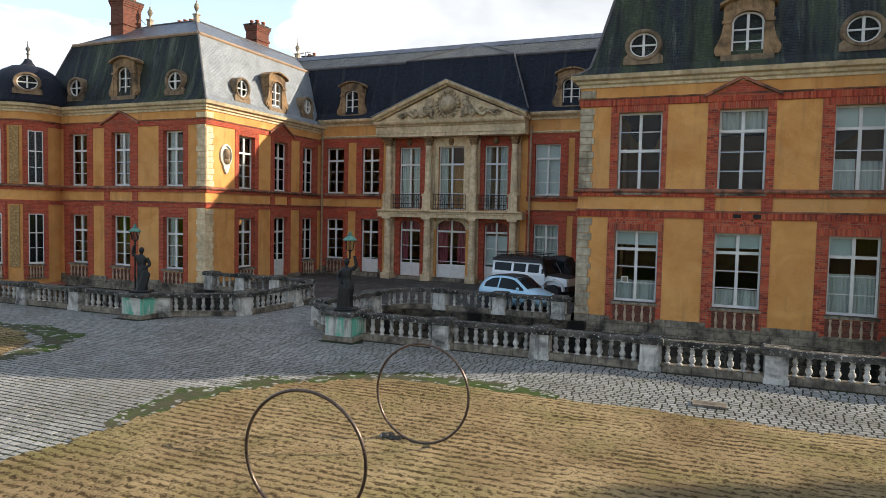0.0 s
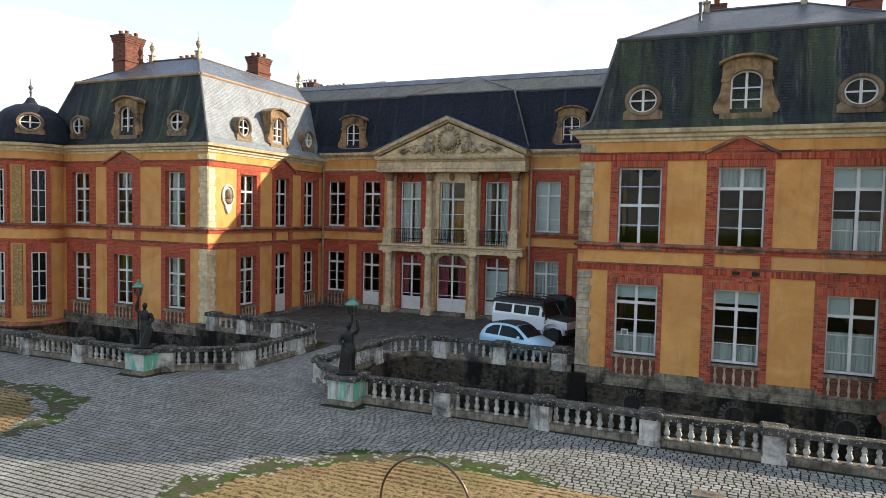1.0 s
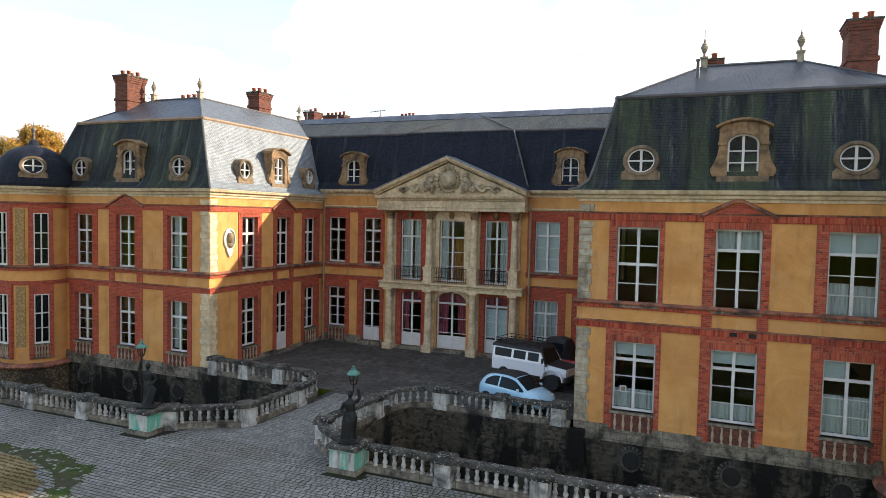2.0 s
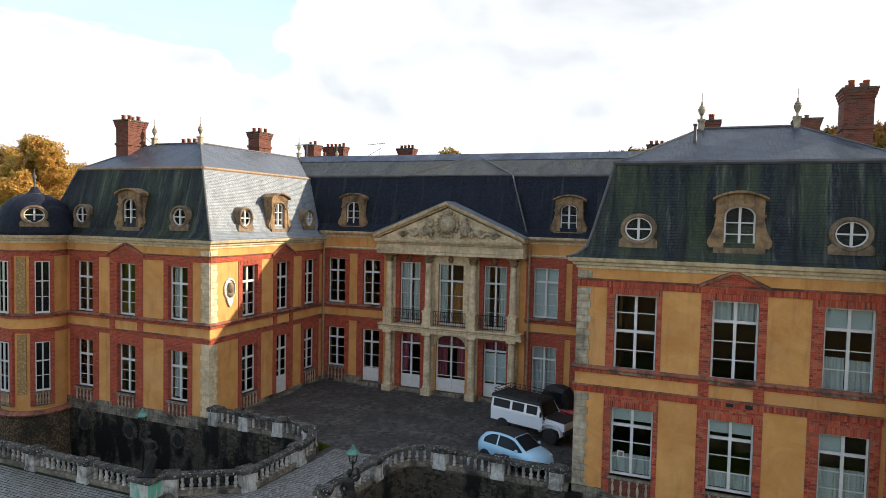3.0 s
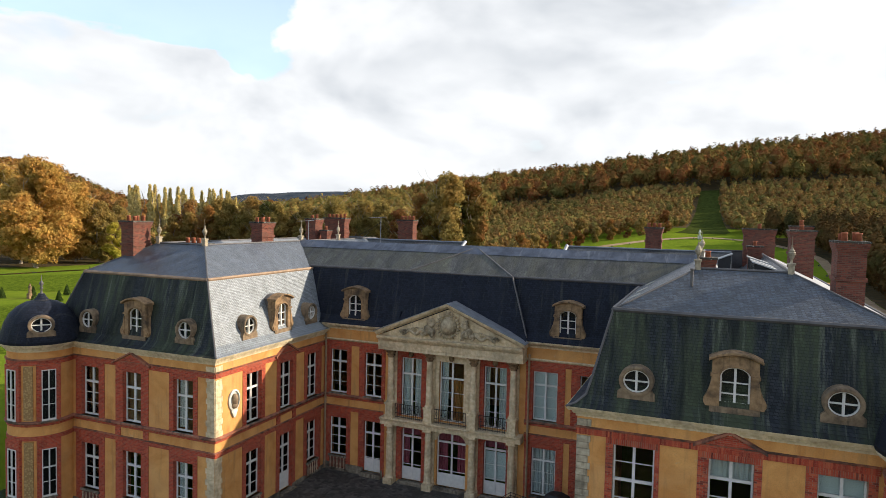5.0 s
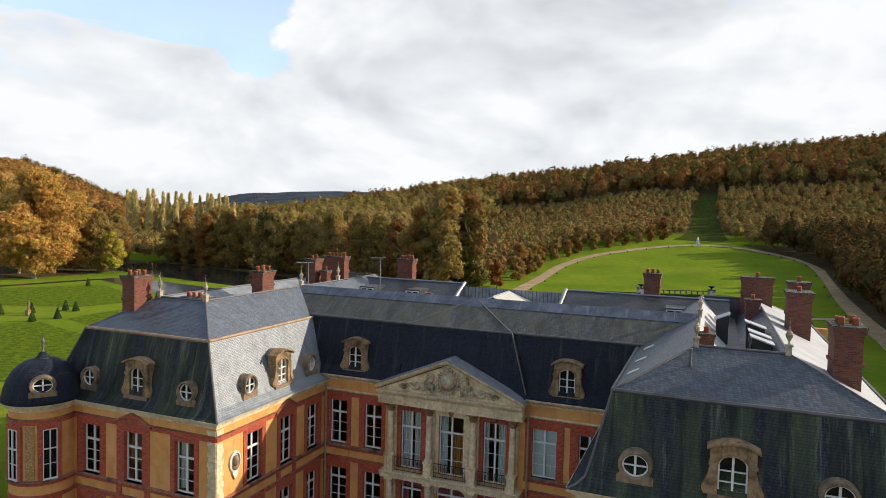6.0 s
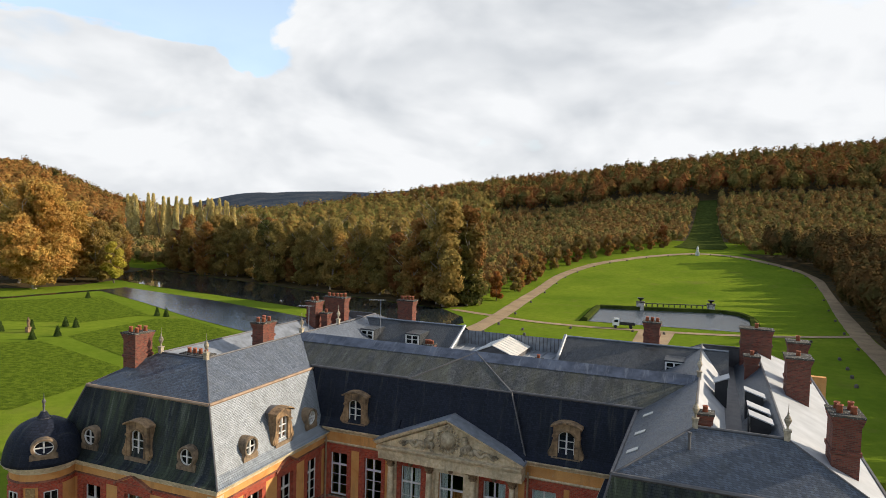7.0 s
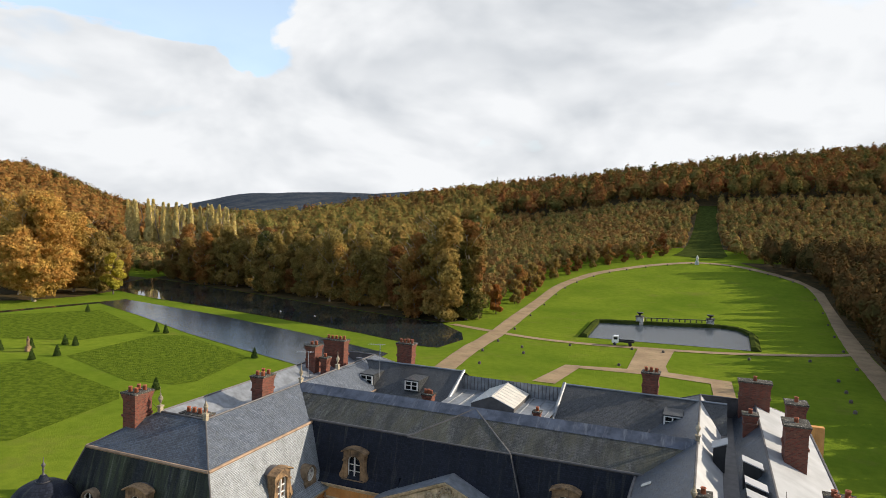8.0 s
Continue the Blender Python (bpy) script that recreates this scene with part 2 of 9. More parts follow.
c = k.mix(k.ramp(k.noise(5.0, 6), 0.35, 0.65), (0.40, 0.39, 0.34), (0.56, 0.54, 0.48))
c = k.mix(k.math("MULTIPLY", k.ramp(k.noise(1.0, 6, vec=k.scaled(5.0, 5.0, 0.5)), 0.52, 0.66), 0.75), c, (0.08, 0.075, 0.062))
c = k.mix(k.math("MULTIPLY", k.ramp(k.noise(1.4, 6, 0.6, vec=k.scaled(3.0, 3.0, 0.35)), 0.44, 0.56), 0.9), c, (0.10, 0.38, 0.27))
k.color(c).bump(k.noise(30, 5), 0.4, 0.02)
GREENSTONE = k.m
STRING = stone("string_course_stone", (0.26, 0.10, 0.065), (0.36, 0.15, 0.09), (0.05, 0.04, 0.035), 0.9)
DORMER = stone("dormer_stone", (0.21, 0.130, 0.068), (0.33, 0.215, 0.115), (0.05, 0.038, 0.028), 0.9)
OCULUS = stone("oculus_stone", (0.17, 0.118, 0.074), (0.26, 0.19, 0.12), (0.045, 0.038, 0.030), 0.85)
BUFF = stone("buff_baluster_stone", (0.36, 0.255, 0.17), (0.50, 0.37, 0.26), (0.10, 0.07, 0.05), 0.6)
ARMS = stone("carved_arms_stone", (0.36, 0.29, 0.19), (0.52, 0.43, 0.29), (0.08, 0.065, 0.045), 0.85)
MEDALLION = stone("white_marble", (0.52, 0.52, 0.46), (0.66, 0.66, 0.60), (0.10, 0.13, 0.11), 0.6)

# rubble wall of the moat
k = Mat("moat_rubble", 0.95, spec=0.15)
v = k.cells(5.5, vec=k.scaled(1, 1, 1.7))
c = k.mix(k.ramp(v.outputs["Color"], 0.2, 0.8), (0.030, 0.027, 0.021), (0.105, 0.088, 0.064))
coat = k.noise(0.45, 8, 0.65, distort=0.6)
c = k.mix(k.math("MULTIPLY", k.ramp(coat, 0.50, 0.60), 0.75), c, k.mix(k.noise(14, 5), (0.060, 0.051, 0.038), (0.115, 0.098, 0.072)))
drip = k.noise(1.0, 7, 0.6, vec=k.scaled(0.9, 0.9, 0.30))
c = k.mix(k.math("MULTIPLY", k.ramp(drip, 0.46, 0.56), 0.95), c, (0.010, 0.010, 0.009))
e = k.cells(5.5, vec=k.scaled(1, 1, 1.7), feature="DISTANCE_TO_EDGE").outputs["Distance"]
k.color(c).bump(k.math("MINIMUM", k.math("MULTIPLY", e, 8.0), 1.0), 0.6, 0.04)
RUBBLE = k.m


def slate(name, vs, moss, base=(0.010, 0.013, 0.022), lite=(0.040, 0.048, 0.068), rough=0.5, spec=0.3, green=(0.085, 0.115, 0.060), along=1.0, seam=0.48):
    """Small slates in courses; rain has run moss, soot and lichen down them where moss > 0."""
    k = Mat(name, rough, spec=spec)
    br = k.bricks(k.wall(1.0, vs), 0.17, 0.115, 0.010, (0, 0, 0), (1, 1, 1), (0.0, 0.0, 0.0))
    tone = k.math("ADD", k.math("MULTIPLY", br.outputs["Color"], 0.5), k.math("MULTIPLY", k.noise(1.4, 7, 0.6), 0.5))
    c = k.mix(k.ramp(tone, 0.2, 0.75), base, lite)
    run = k.noise(1.0, 8, 0.66, vec=k.scaled(1.0, along, 0.17), distort=0.35)
    c = k.mix(k.math("MULTIPLY", k.ramp(run, 0.40, 0.56), moss * 0.85), c, k.mix(k.math("MULTIPLY", br.outputs["Color"], 0.6), green, tuple(q * 0.45 for q in green)))
    run2 = k.noise(1.3, 8, 0.68, vec=k.scaled(2.6, along * 2.6, 0.20), distort=0.3)
    c = k.mix(k.math("MULTIPLY", k.ramp(run2, 0.54, 0.66), 0.08 + moss * 0.5), c, (0.15, 0.165, 0.125))
    soot = k.noise(1.0, 8, 0.66, vec=k.scaled(1.3, along * 1.3, 0.16), distort=0.4)
    c = k.mix(k.math("MULTIPLY", k.ramp(soot, 0.46, 0.62), moss * 0.85), c, (0.010, 0.011, 0.012))
    joint = k.ramp(br.outputs["Fac"], 0.0, 1.0, (1, 1, 1), (seam, seam, seam))
    c = k.mix(1.0, c, joint, "MULTIPLY")
    r = k.math("ADD", k.math("MULTIPLY", br.outputs["Color"], 0.2), rough - 0.08)
    k.color(c).rough(r).bump(k.math("ADD", k.math("MULTIPLY", br.outputs["Fac"], -1.2), k.math("MULTIPLY", br.outputs["Color"], 0.6)), 0.9, 0.03)
    return k.m


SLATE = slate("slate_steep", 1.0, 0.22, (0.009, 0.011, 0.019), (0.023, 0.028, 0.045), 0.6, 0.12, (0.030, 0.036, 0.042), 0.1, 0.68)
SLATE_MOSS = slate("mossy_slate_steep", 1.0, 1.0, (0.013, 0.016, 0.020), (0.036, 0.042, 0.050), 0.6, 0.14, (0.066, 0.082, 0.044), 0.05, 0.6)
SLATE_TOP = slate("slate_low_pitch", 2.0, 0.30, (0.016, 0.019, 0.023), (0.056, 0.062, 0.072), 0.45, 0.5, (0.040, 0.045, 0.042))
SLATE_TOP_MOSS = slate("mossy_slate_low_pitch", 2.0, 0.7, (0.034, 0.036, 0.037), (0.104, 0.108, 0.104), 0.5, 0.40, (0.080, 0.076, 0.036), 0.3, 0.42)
# paler, bluer copy of SLATE_TOP: sunlight is put into the colour
SLATE_TOP_SUNLIT = slate("sunlit_slate_low_pitch", 2.0, 0.25, (0.060, 0.076, 0.104), (0.165, 0.190, 0.232), 0.42, 0.6, (0.06, 0.066, 0.066))
# brighter, bluer slate: grazing light and sky reflection are put into the colour
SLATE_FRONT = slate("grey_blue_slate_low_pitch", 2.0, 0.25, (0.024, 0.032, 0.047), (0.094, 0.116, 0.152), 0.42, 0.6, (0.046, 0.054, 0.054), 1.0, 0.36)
# pale slate copy for the +x mansards, with sunlight put into its colour
SLATE_SUNLIT = slate("sunlit_slate", 1.4, 0.25, (0.185, 0.215, 0.245), (0.315, 0.35, 0.385), 0.5, 0.5, (0.15, 0.16, 0.15))
LEAD = plain("lead_flashing", (0.20, 0.215, 0.235), 0.5, 0.25, 0.35, 2.0)
k = Mat("navy_lead", 0.5, 0.1, 0.4)
c = k.mix(k.ramp(k.noise(1.2, 7, 0.6), 0.35, 0.65), (0.030, 0.038, 0.056), (0.085, 0.100, 0.135))
run = k.noise(1.0, 8, 0.65, vec=k.scaled(3.2, 0.5, 0.5))
c = k.mix(k.math("MULTIPLY", k.ramp(run, 0.54, 0.66), 0.6), c, (0.17, 0.18, 0.20))
k.color(c).bump(k.noise(12, 5), 0.3, 0.02)
LEADNAVY = k.m
LEADPALE = plain("pale_lead_sheet", (0.34, 0.35, 0.36), 0.55, 0.1, 0.2, 0.7, 0.12, fine=9.0)
LEADDARK = plain("dark_lead_roll", (0.085, 0.08, 0.08), 0.6, 0.1, 0.35, 2.0)
# ochre here puts the low sun on the court-side edge into the colour
EDGE = plain("sunlit_edge_roll", (0.27, 0.185, 0.12), 0.8, 0.0, 0.35, 2.0)
WHITE = plain("white_window_paint", (0.60, 0.59, 0.56), 0.5, 0.0, 0.12, 5.0)
WHITEROOF = plain("whitewashed_glazing", (0.52, 0.49, 0.43), 0.6, 0.0, 0.15, 1.5)
# near-black colour that stands in for the shade inside openings
DARK = plain("opening_shade", (0.02, 0.018, 0.016), 0.95, 0.0, 0.3, 2.0)
IRON = plain("wrought_iron", (0.035, 0.033, 0.032), 0.55, 0.6, 0.3, 8.0)
PIPE = plain("zinc_pipe", (0.30, 0.21, 0.13), 0.6, 0.2, 0.3, 4.0)
TERRA = plain("terracotta", (0.33, 0.10, 0.048), 0.85, 0.0, 0.35, 6.0)
BRONZE = plain("blackened_bronze", (0.009, 0.010, 0.010), 0.5, 0.3, 0.5, 3.0, 0.3)
VERDIGRIS = plain("verdigris_copper", (0.085, 0.21, 0.165), 0.7, 0.2, 0.45, 6.0)
CURTAIN = plain("white_curtain", (0.72, 0.72, 0.70), 0.9, 0.0, 0.08, 3.0)
PINK = plain("rose_curtain", (0.45, 0.10, 0.13), 0.9, 0.0, 0.2, 3.0)
GOLD = plain("gold_curtain", (0.52, 0.22, 0.06), 0.9, 0.0, 0.25, 2.0)
BLIND = plain("white_shutter_board", (0.74, 0.78, 0.78), 0.6, 0.0, 0.06, 2.0)

k = Mat("window_glass", 0.03, spec=0.5)
k.t.nodes.remove(k.b)
gl, tr, mx, fr = (k.t.nodes.new("ShaderNode" + q) for q in ("BsdfGlossy", "BsdfTransparent", "MixShader", "Fresnel"))
gl.inputs["Roughness"].default_value = 0.03
tr.inputs["Color"].default_value = (0.80, 0.84, 0.83, 1)
fr.inputs["IOR"].default_value = 1.28
wob = k.t.nodes.new("ShaderNodeBump")
wob.inputs["Strength"].default_value, wob.inputs["Distance"].default_value = 0.25, 0.01
k.t.links.new(k.noise(3.0, 2), wob.inputs["Height"])
k.t.links.new(wob.outputs[0], gl.inputs["Normal"])
for a, b in ((fr.outputs[0], mx.inputs[0]), (tr.outputs[0], mx.inputs[1]), (gl.outputs[0], mx.inputs[2]),
             (mx.outputs[0], k.t.nodes["Material Output"].inputs[0])):
    k.t.links.new(a, b)
GLASS = k.m

# ground
k = Mat("lawn", 0.95, spec=0.0)
big = k.noise(0.035, 6, 0.6)
mid = k.noise(0.6, 6, 0.65)
fine = k.noise(5.0, 5, 0.7)
c = k.mix(k.ramp(big, 0.35, 0.65), (0.096, 0.148, 0.014), (0.160, 0.208, 0.020))
c = k.mix(k.math("MULTIPLY", k.ramp(mid, 0.4, 0.7), 0.5), c, (0.064, 0.114, 0.009))
c = k.mix(k.math("MULTIPLY", k.ramp(fine, 0.5, 0.75), 0.4), c, (0.16, 0.19, 0.02))
c = k.mix(k.math("MULTIPLY", k.ramp(k.noise(0.12, 8, 0.7), 0.55, 0.70), 0.5), c, (0.15, 0.14, 0.035))
k.color(c).bump(fine, 0.9, 0.15)
LAWN = k.m

k = Mat("rough_parterre_grass", 0.95, spec=0.0)
mid = k.noise(0.9, 7, 0.75)
fine = k.noise(4.0, 5, 0.7)
c = k.mix(k.ramp(mid, 0.42, 0.60), (0.062, 0.100, 0.010), (0.128, 0.176, 0.016))
c = k.mix(k.math("MULTIPLY", k.ramp(fine, 0.5, 0.7), 0.5), c, (0.10, 0.105, 0.03))
k.color(c).bump(k.math("ADD", mid, fine), 1.0, 0.35)
PARTERRE = k.m

# dark grass: the shade of the woods beside the ride is put into the colour
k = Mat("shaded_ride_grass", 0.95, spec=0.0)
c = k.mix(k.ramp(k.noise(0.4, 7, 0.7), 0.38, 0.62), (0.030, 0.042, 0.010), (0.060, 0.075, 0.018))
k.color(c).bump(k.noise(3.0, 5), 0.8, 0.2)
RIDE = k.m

k = Mat("forest_floor", 0.95, spec=0.1)
c = k.mix(k.ramp(k.noise(0.3, 7, 0.6), 0.35, 0.65), (0.030, 0.028, 0.012), (0.085, 0.055, 0.020))
k.color(c).bump(k.noise(1.0, 5), 0.8, 0.4)
FLOOR = k.m

k = Mat("gravel_path", 0.95, spec=0.2)
c = k.mix(k.ramp(k.noise(0.25, 7, 0.65), 0.35, 0.65), (0.215, 0.142, 0.080), (0.385, 0.270, 0.155))
c = k.mix(k.math("MULTIPLY", k.noise(6, 4), 0.4), c, (0.20, 0.16, 0.10))
c = k.mix(k.math("MULTIPLY", k.ramp(k.noise(0.5, 7, 0.7), 0.52, 0.66), 0.55), c, (0.10, 0.105, 0.04))
k.color(c).bump(k.noise(9, 4), 0.4, 0.05)
GRAVEL = k.m

k = Mat("raked_sand", 0.95, spec=0.05)
big = k.noise(0.40, 7, 0.65, distort=0.5)
c = k.mix(k.ramp(big, 0.35, 0.65), (0.232, 0.164, 0.085), (0.44, 0.335, 0.186))
c = k.mix(k.math("MULTIPLY", k.ramp(k.noise(0.16, 5, 0.6), 0.46, 0.60), 0.55), c, (0.19, 0.125, 0.065))
moss = k.ramp(k.noise(0.42, 8, 0.7), 0.46, 0.62)
c = k.mix(k.math("MULTIPLY", moss, 0.65), c, (0.175, 0.165, 0.060))
# rake rows along x, broken into clods
sp = k.t.nodes.new("ShaderNodeSeparateXYZ")
k.t.links.new(k.pos, sp.inputs[0])
wave = k.math("SINE", k.math("ADD", k.math("MULTIPLY", sp.outputs[1], 29.0), k.math("MULTIPLY", k.noise(0.7, 3), 5.0)))
clod = k.noise(1.0, 8, 0.72, vec=k.scaled(9.0, 13.0, 1.0))
row = k.math("ADD", k.math("MULTIPLY", k.math("MULTIPLY", wave, k.ramp(k.noise(0.6, 5), 0.35, 0.65)), 0.12), clod)
trod = k.ramp(k.math("ADD", k.math("MULTIPLY", sp.outputs[0], -0.16), k.math("MULTIPLY", k.noise(0.45, 6, 0.65), 0.9)), 1.66, 1.90)
keep = k.math("SUBTRACT", 1.0, k.math("MULTIPLY", trod, 0.75))
c = k.mix(k.math("MULTIPLY", k.math("MULTIPLY", k.ramp(row, 0.49, 0.58), 0.95), keep), c, (0.062, 0.043, 0.021))
c = k.mix(k.math("MULTIPLY", trod, 0.7), c, (0.50, 0.385, 0.225))
c = k.mix(k.math("MULTIPLY", k.ramp(k.noise(30, 6, 0.7), 0.56, 0.66), 0.5), c, (0.52, 0.41, 0.25))
k.color(c).bump(k.math("ADD", k.math("MULTIPLY", row, -2.5), k.noise(34, 5)), 0.9, 0.05)
SAND = k.m

k = Mat("moss_verge", 0.95, spec=0.15)
c = k.mix(k.ramp(k.noise(2.5, 7, 0.7), 0.38, 0.62), (0.018, 0.042, 0.007), (0.052, 0.080, 0.016))
bare = k.ramp(k.noise(1.1, 9, 0.72), 0.43, 0.56)
c = k.mix(k.math("MULTIPLY", bare, 0.85), c, (0.060, 0.052, 0.034))
c = k.mix(k.math("MULTIPLY", k.ramp(k.noise(11, 5), 0.55, 0.7), 0.3), c, (0.14, 0.13, 0.08))
k.color(c).bump(k.noise(14, 5), 0.6, 0.03)
MOSS = k.m

k = Mat("cobble_stone", 0.55, spec=0.5)
own = k.island()
c = k.mix(own, (0.15, 0.150, 0.142), (0.285, 0.285, 0.268))
c = k.mix(k.math("MULTIPLY", k.ramp(k.noise(0.35, 6, 0.6), 0.45, 0.65), 0.55), c, (0.10, 0.092, 0.076))
c = k.mix(k.math("MULTIPLY", k.ramp(k.noise(1.4, 7, 0.7), 0.54, 0.68), 0.5), c, (0.095, 0.105, 0.055))
c = k.mix(k.math("MULTIPLY", k.ramp(k.noise(18, 5), 0.45, 0.7), 0.45), c, (0.26, 0.255, 0.235))
k.color(c).bump(k.noise(16, 5), 0.25, 0.004)
COBBLE = k.m

k = Mat("cobble_joint_soil", 0.95, spec=0.15)
c = k.mix(k.ramp(k.noise(0.8, 6, 0.6), 0.4, 0.62), (0.028, 0.026, 0.020), (0.026, 0.034, 0.012))
k.color(c).bump(k.noise(12, 5), 0.5, 0.03)
JOINT = k.m

k = Mat("court_paving", 0.75, spec=0.3)
v = k.cells(4.6)
c = k.mix(k.ramp(v.outputs["Color"], 0.1, 0.9), (0.030, 0.029, 0.028), (0.125, 0.118, 0.108))
c = k.mix(k.math("MULTIPLY", k.ramp(k.noise(0.5, 7, 0.6), 0.42, 0.62), 0.7), c, (0.035, 0.033, 0.030))
e = k.cells(4.6, feature="DISTANCE_TO_EDGE").outputs["Distance"]
c = k.mix(k.math("MULTIPLY", k.ramp(e, 0.0, 0.06, (1, 1, 1), (0, 0, 0)), 0.7), c, (0.026, 0.024, 0.018))
k.color(c).bump(k.math("MINIMUM", k.math("MULTIPLY", e, 8.0), 1.0), 0.7, 0.03)
COURT = k.m

k = Mat("still_water", 0.03, spec=0.5)
k.color((0.018, 0.024, 0.026)).bump(k.noise(0.9, 3), 0.02, 0.02)
WATER = k.m
k = Mat("ruffled_pond_water", 0.26, spec=0.6)
k.color((0.030, 0.042, 0.055)).bump(k.noise(1.5, 6, 0.7, vec=k.scaled(1.0, 2.2, 1.0)), 0.35, 0.05)
PONDWATER = k.m
k = Mat("rippled_water", 0.08, spec=0.35)
k.color((0.016, 0.026, 0.040)).bump(k.noise(0.9, 6, 0.7, vec=k.scaled(1.0, 2.2, 1.0)), 0.6, 0.06)
RIPPLE = k.m


def foliage(name, stops, vein=0.5, grain=0.17):
    """Leaves: one hue a tree from place, and a tone of its own for every leaf."""
    k = Mat(name, 0.8, spec=0.0)
    place = k.ramp(k.math("ADD", k.math("MULTIPLY", k.noise(grain, 1, 0.5), 0.65), k.math("MULTIPLY", k.noise(0.03, 2, 0.5), 0.35)), 0.34, 0.66)
    hue = k.math("ADD", k.math("MULTIPLY", place, 0.84), k.math("MULTIPLY", k.island(), 0.16))
    c = k.ramps(hue, stops)
    tone = k.math("ADD", k.math("MULTIPLY", k.island(), 0.5), 0.72)
    c = k.mix(1.0, c, k.math("MULTIPLY", tone, 1.35), "MULTIPLY")
    k.color(c)
    k.b.inputs["Subsurface Weight"].default_value = 0.0
    trl = k.t.nodes.new("ShaderNodeBsdfTranslucent")
    k.put(c, trl.inputs["Color"])
    mx = k.t.nodes.new("ShaderNodeMixShader")
    mx.inputs[0].default_value = vein
    k.t.links.new(k.b.outputs[0], mx.inputs[1])
    k.t.links.new(trl.outputs[0], mx.inputs[2])
    k.t.links.new(mx.outputs[0], k.t.nodes["Material Output"].inputs[0])
    return k.m


WOOD = foliage("autumn_wood_leaves", [(0.0, (0.062, 0.070, 0.022)), (0.25, (0.105, 0.092, 0.028)), (0.45, (0.140, 0.096, 0.030)),
                                      (0.65, (0.160, 0.082, 0.027)), (0.82, (0.168, 0.062, 0.024)), (1.0, (0.100, 0.096, 0.029))], 0.14, 0.075)
PLANT = foliage("plantation_leaves", [(0.0, (0.092, 0.092, 0.027)), (0.3, (0.150, 0.126, 0.040)), (0.5, (0.172, 0.120, 0.041)),
                                      (0.75, (0.185, 0.096, 0.034)), (1.0, (0.128, 0.120, 0.037))], 0.08, 0.20)
# darkened russet copy of PLANT: the east trees' shaded sides are in the colour
PLANT_SHADE = foliage("shaded_plantation_leaves", [(0.0, (0.036, 0.036, 0.014)), (0.35, (0.062, 0.046, 0.018)), (0.65, (0.085, 0.046, 0.018)), (1.0, (0.050, 0.046, 0.016))], 0.05, 0.15)
GOLDLEAF = foliage("golden_leaves", [(0.0, (0.29, 0.190, 0.050)), (0.4, (0.38, 0.255, 0.070)), (0.7, (0.37, 0.200, 0.055)), (1.0, (0.36, 0.252, 0.076))], 0.42)
OLIVE = foliage("olive_leaves", [(0.0, (0.170, 0.140, 0.046)), (0.5, (0.245, 0.182, 0.058)), (1.0, (0.300, 0.182, 0.058))])
YELLOW = foliage("yellow_green_leaves", [(0.0, (0.30, 0.28, 0.045)), (0.5, (0.40, 0.33, 0.055)), (1.0, (0.26, 0.25, 0.06))])
POPLAR = foliage("poplar_leaves", [(0.0, (0.46, 0.39, 0.17)), (0.5, (0.56, 0.47, 0.21)), (1.0, (0.42, 0.37, 0.17))])
RUSSET = foliage("russet_leaves", [(0.0, (0.22, 0.085, 0.028)), (0.5, (0.27, 0.11, 0.032)), (1.0, (0.20, 0.10, 0.03))])
AMBER = foliage("amber_leaves", [(0.0, (0.200, 0.140, 0.044)), (0.35, (0.250, 0.152, 0.046)), (0.7, (0.262, 0.124, 0.040)), (1.0, (0.165, 0.132, 0.042))])
VALLEY = foliage("valley_leaves", [(0.0, (0.125, 0.125, 0.038)), (0.35, (0.190, 0.168, 0.050)), (0.6, (0.215, 0.138, 0.044)), (1.0, (0.115, 0.108, 0.036))])
# wood of the far ridge, with distance haze put into its blue-grey colour
k = Mat("far_hazy_wood", 0.95, spec=0.0)
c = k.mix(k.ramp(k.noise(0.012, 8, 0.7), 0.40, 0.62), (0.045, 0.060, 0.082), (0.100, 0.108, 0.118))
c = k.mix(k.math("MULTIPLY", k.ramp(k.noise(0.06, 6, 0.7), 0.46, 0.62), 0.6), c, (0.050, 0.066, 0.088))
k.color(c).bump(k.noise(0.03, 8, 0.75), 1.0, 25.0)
HAZEWOOD = k.m
HEDGE = foliage("hedge_leaves", [(0.0, (0.030, 0.050, 0.014)), (1.0, (0.050, 0.075, 0.018))], 0.15)
BARK = plain("pale_bark", (0.30, 0.25, 0.19), 0.9, 0.0, 0.4, 2.0)
BARKDARK = plain("dark_bark", (0.09, 0.075, 0.06), 0.9, 0.0, 0.4, 2.0)

# ---- helpers ----
def thing(name, loc=(0, 0, 0), label="", category="", group="", kind=""):
    ob = new(name)
    ob.location = loc
    return tagged(ob, label, category, group, kind)


def part(name, bm, mat, parent=None, label="", smooth=False, kind=""):
    """Links a bmesh as one mesh object, under a thing or under a part."""
    bmesh.ops.recalc_face_normals(bm, faces=bm.faces)
    me = bpy.data.meshes.new(name)
    bm.to_mesh(me)
    bm.free()
    for m in (mat if isinstance(mat, (list, tuple)) else [mat]):
        me.materials.append(m)
    if smooth:
        me.polygons.foreach_set("use_smooth", [True] * len(me.polygons))
    return under(new(name, me), parent, label, kind)


def under(ob, parent, label="", kind=""):
    if parent is not None:
        ob.parent = parent
        if parent.type == "EMPTY" and parent.parent is None:
            ob.matrix_parent_inverse = Matrix.Translation(-parent.location)
    return tagged(ob, label, kind=kind)


def quad(bm, *pts, mi=0):
    f = bm.faces.new([bm.verts.new(p) for p in pts])
    f.material_index = mi
    return f


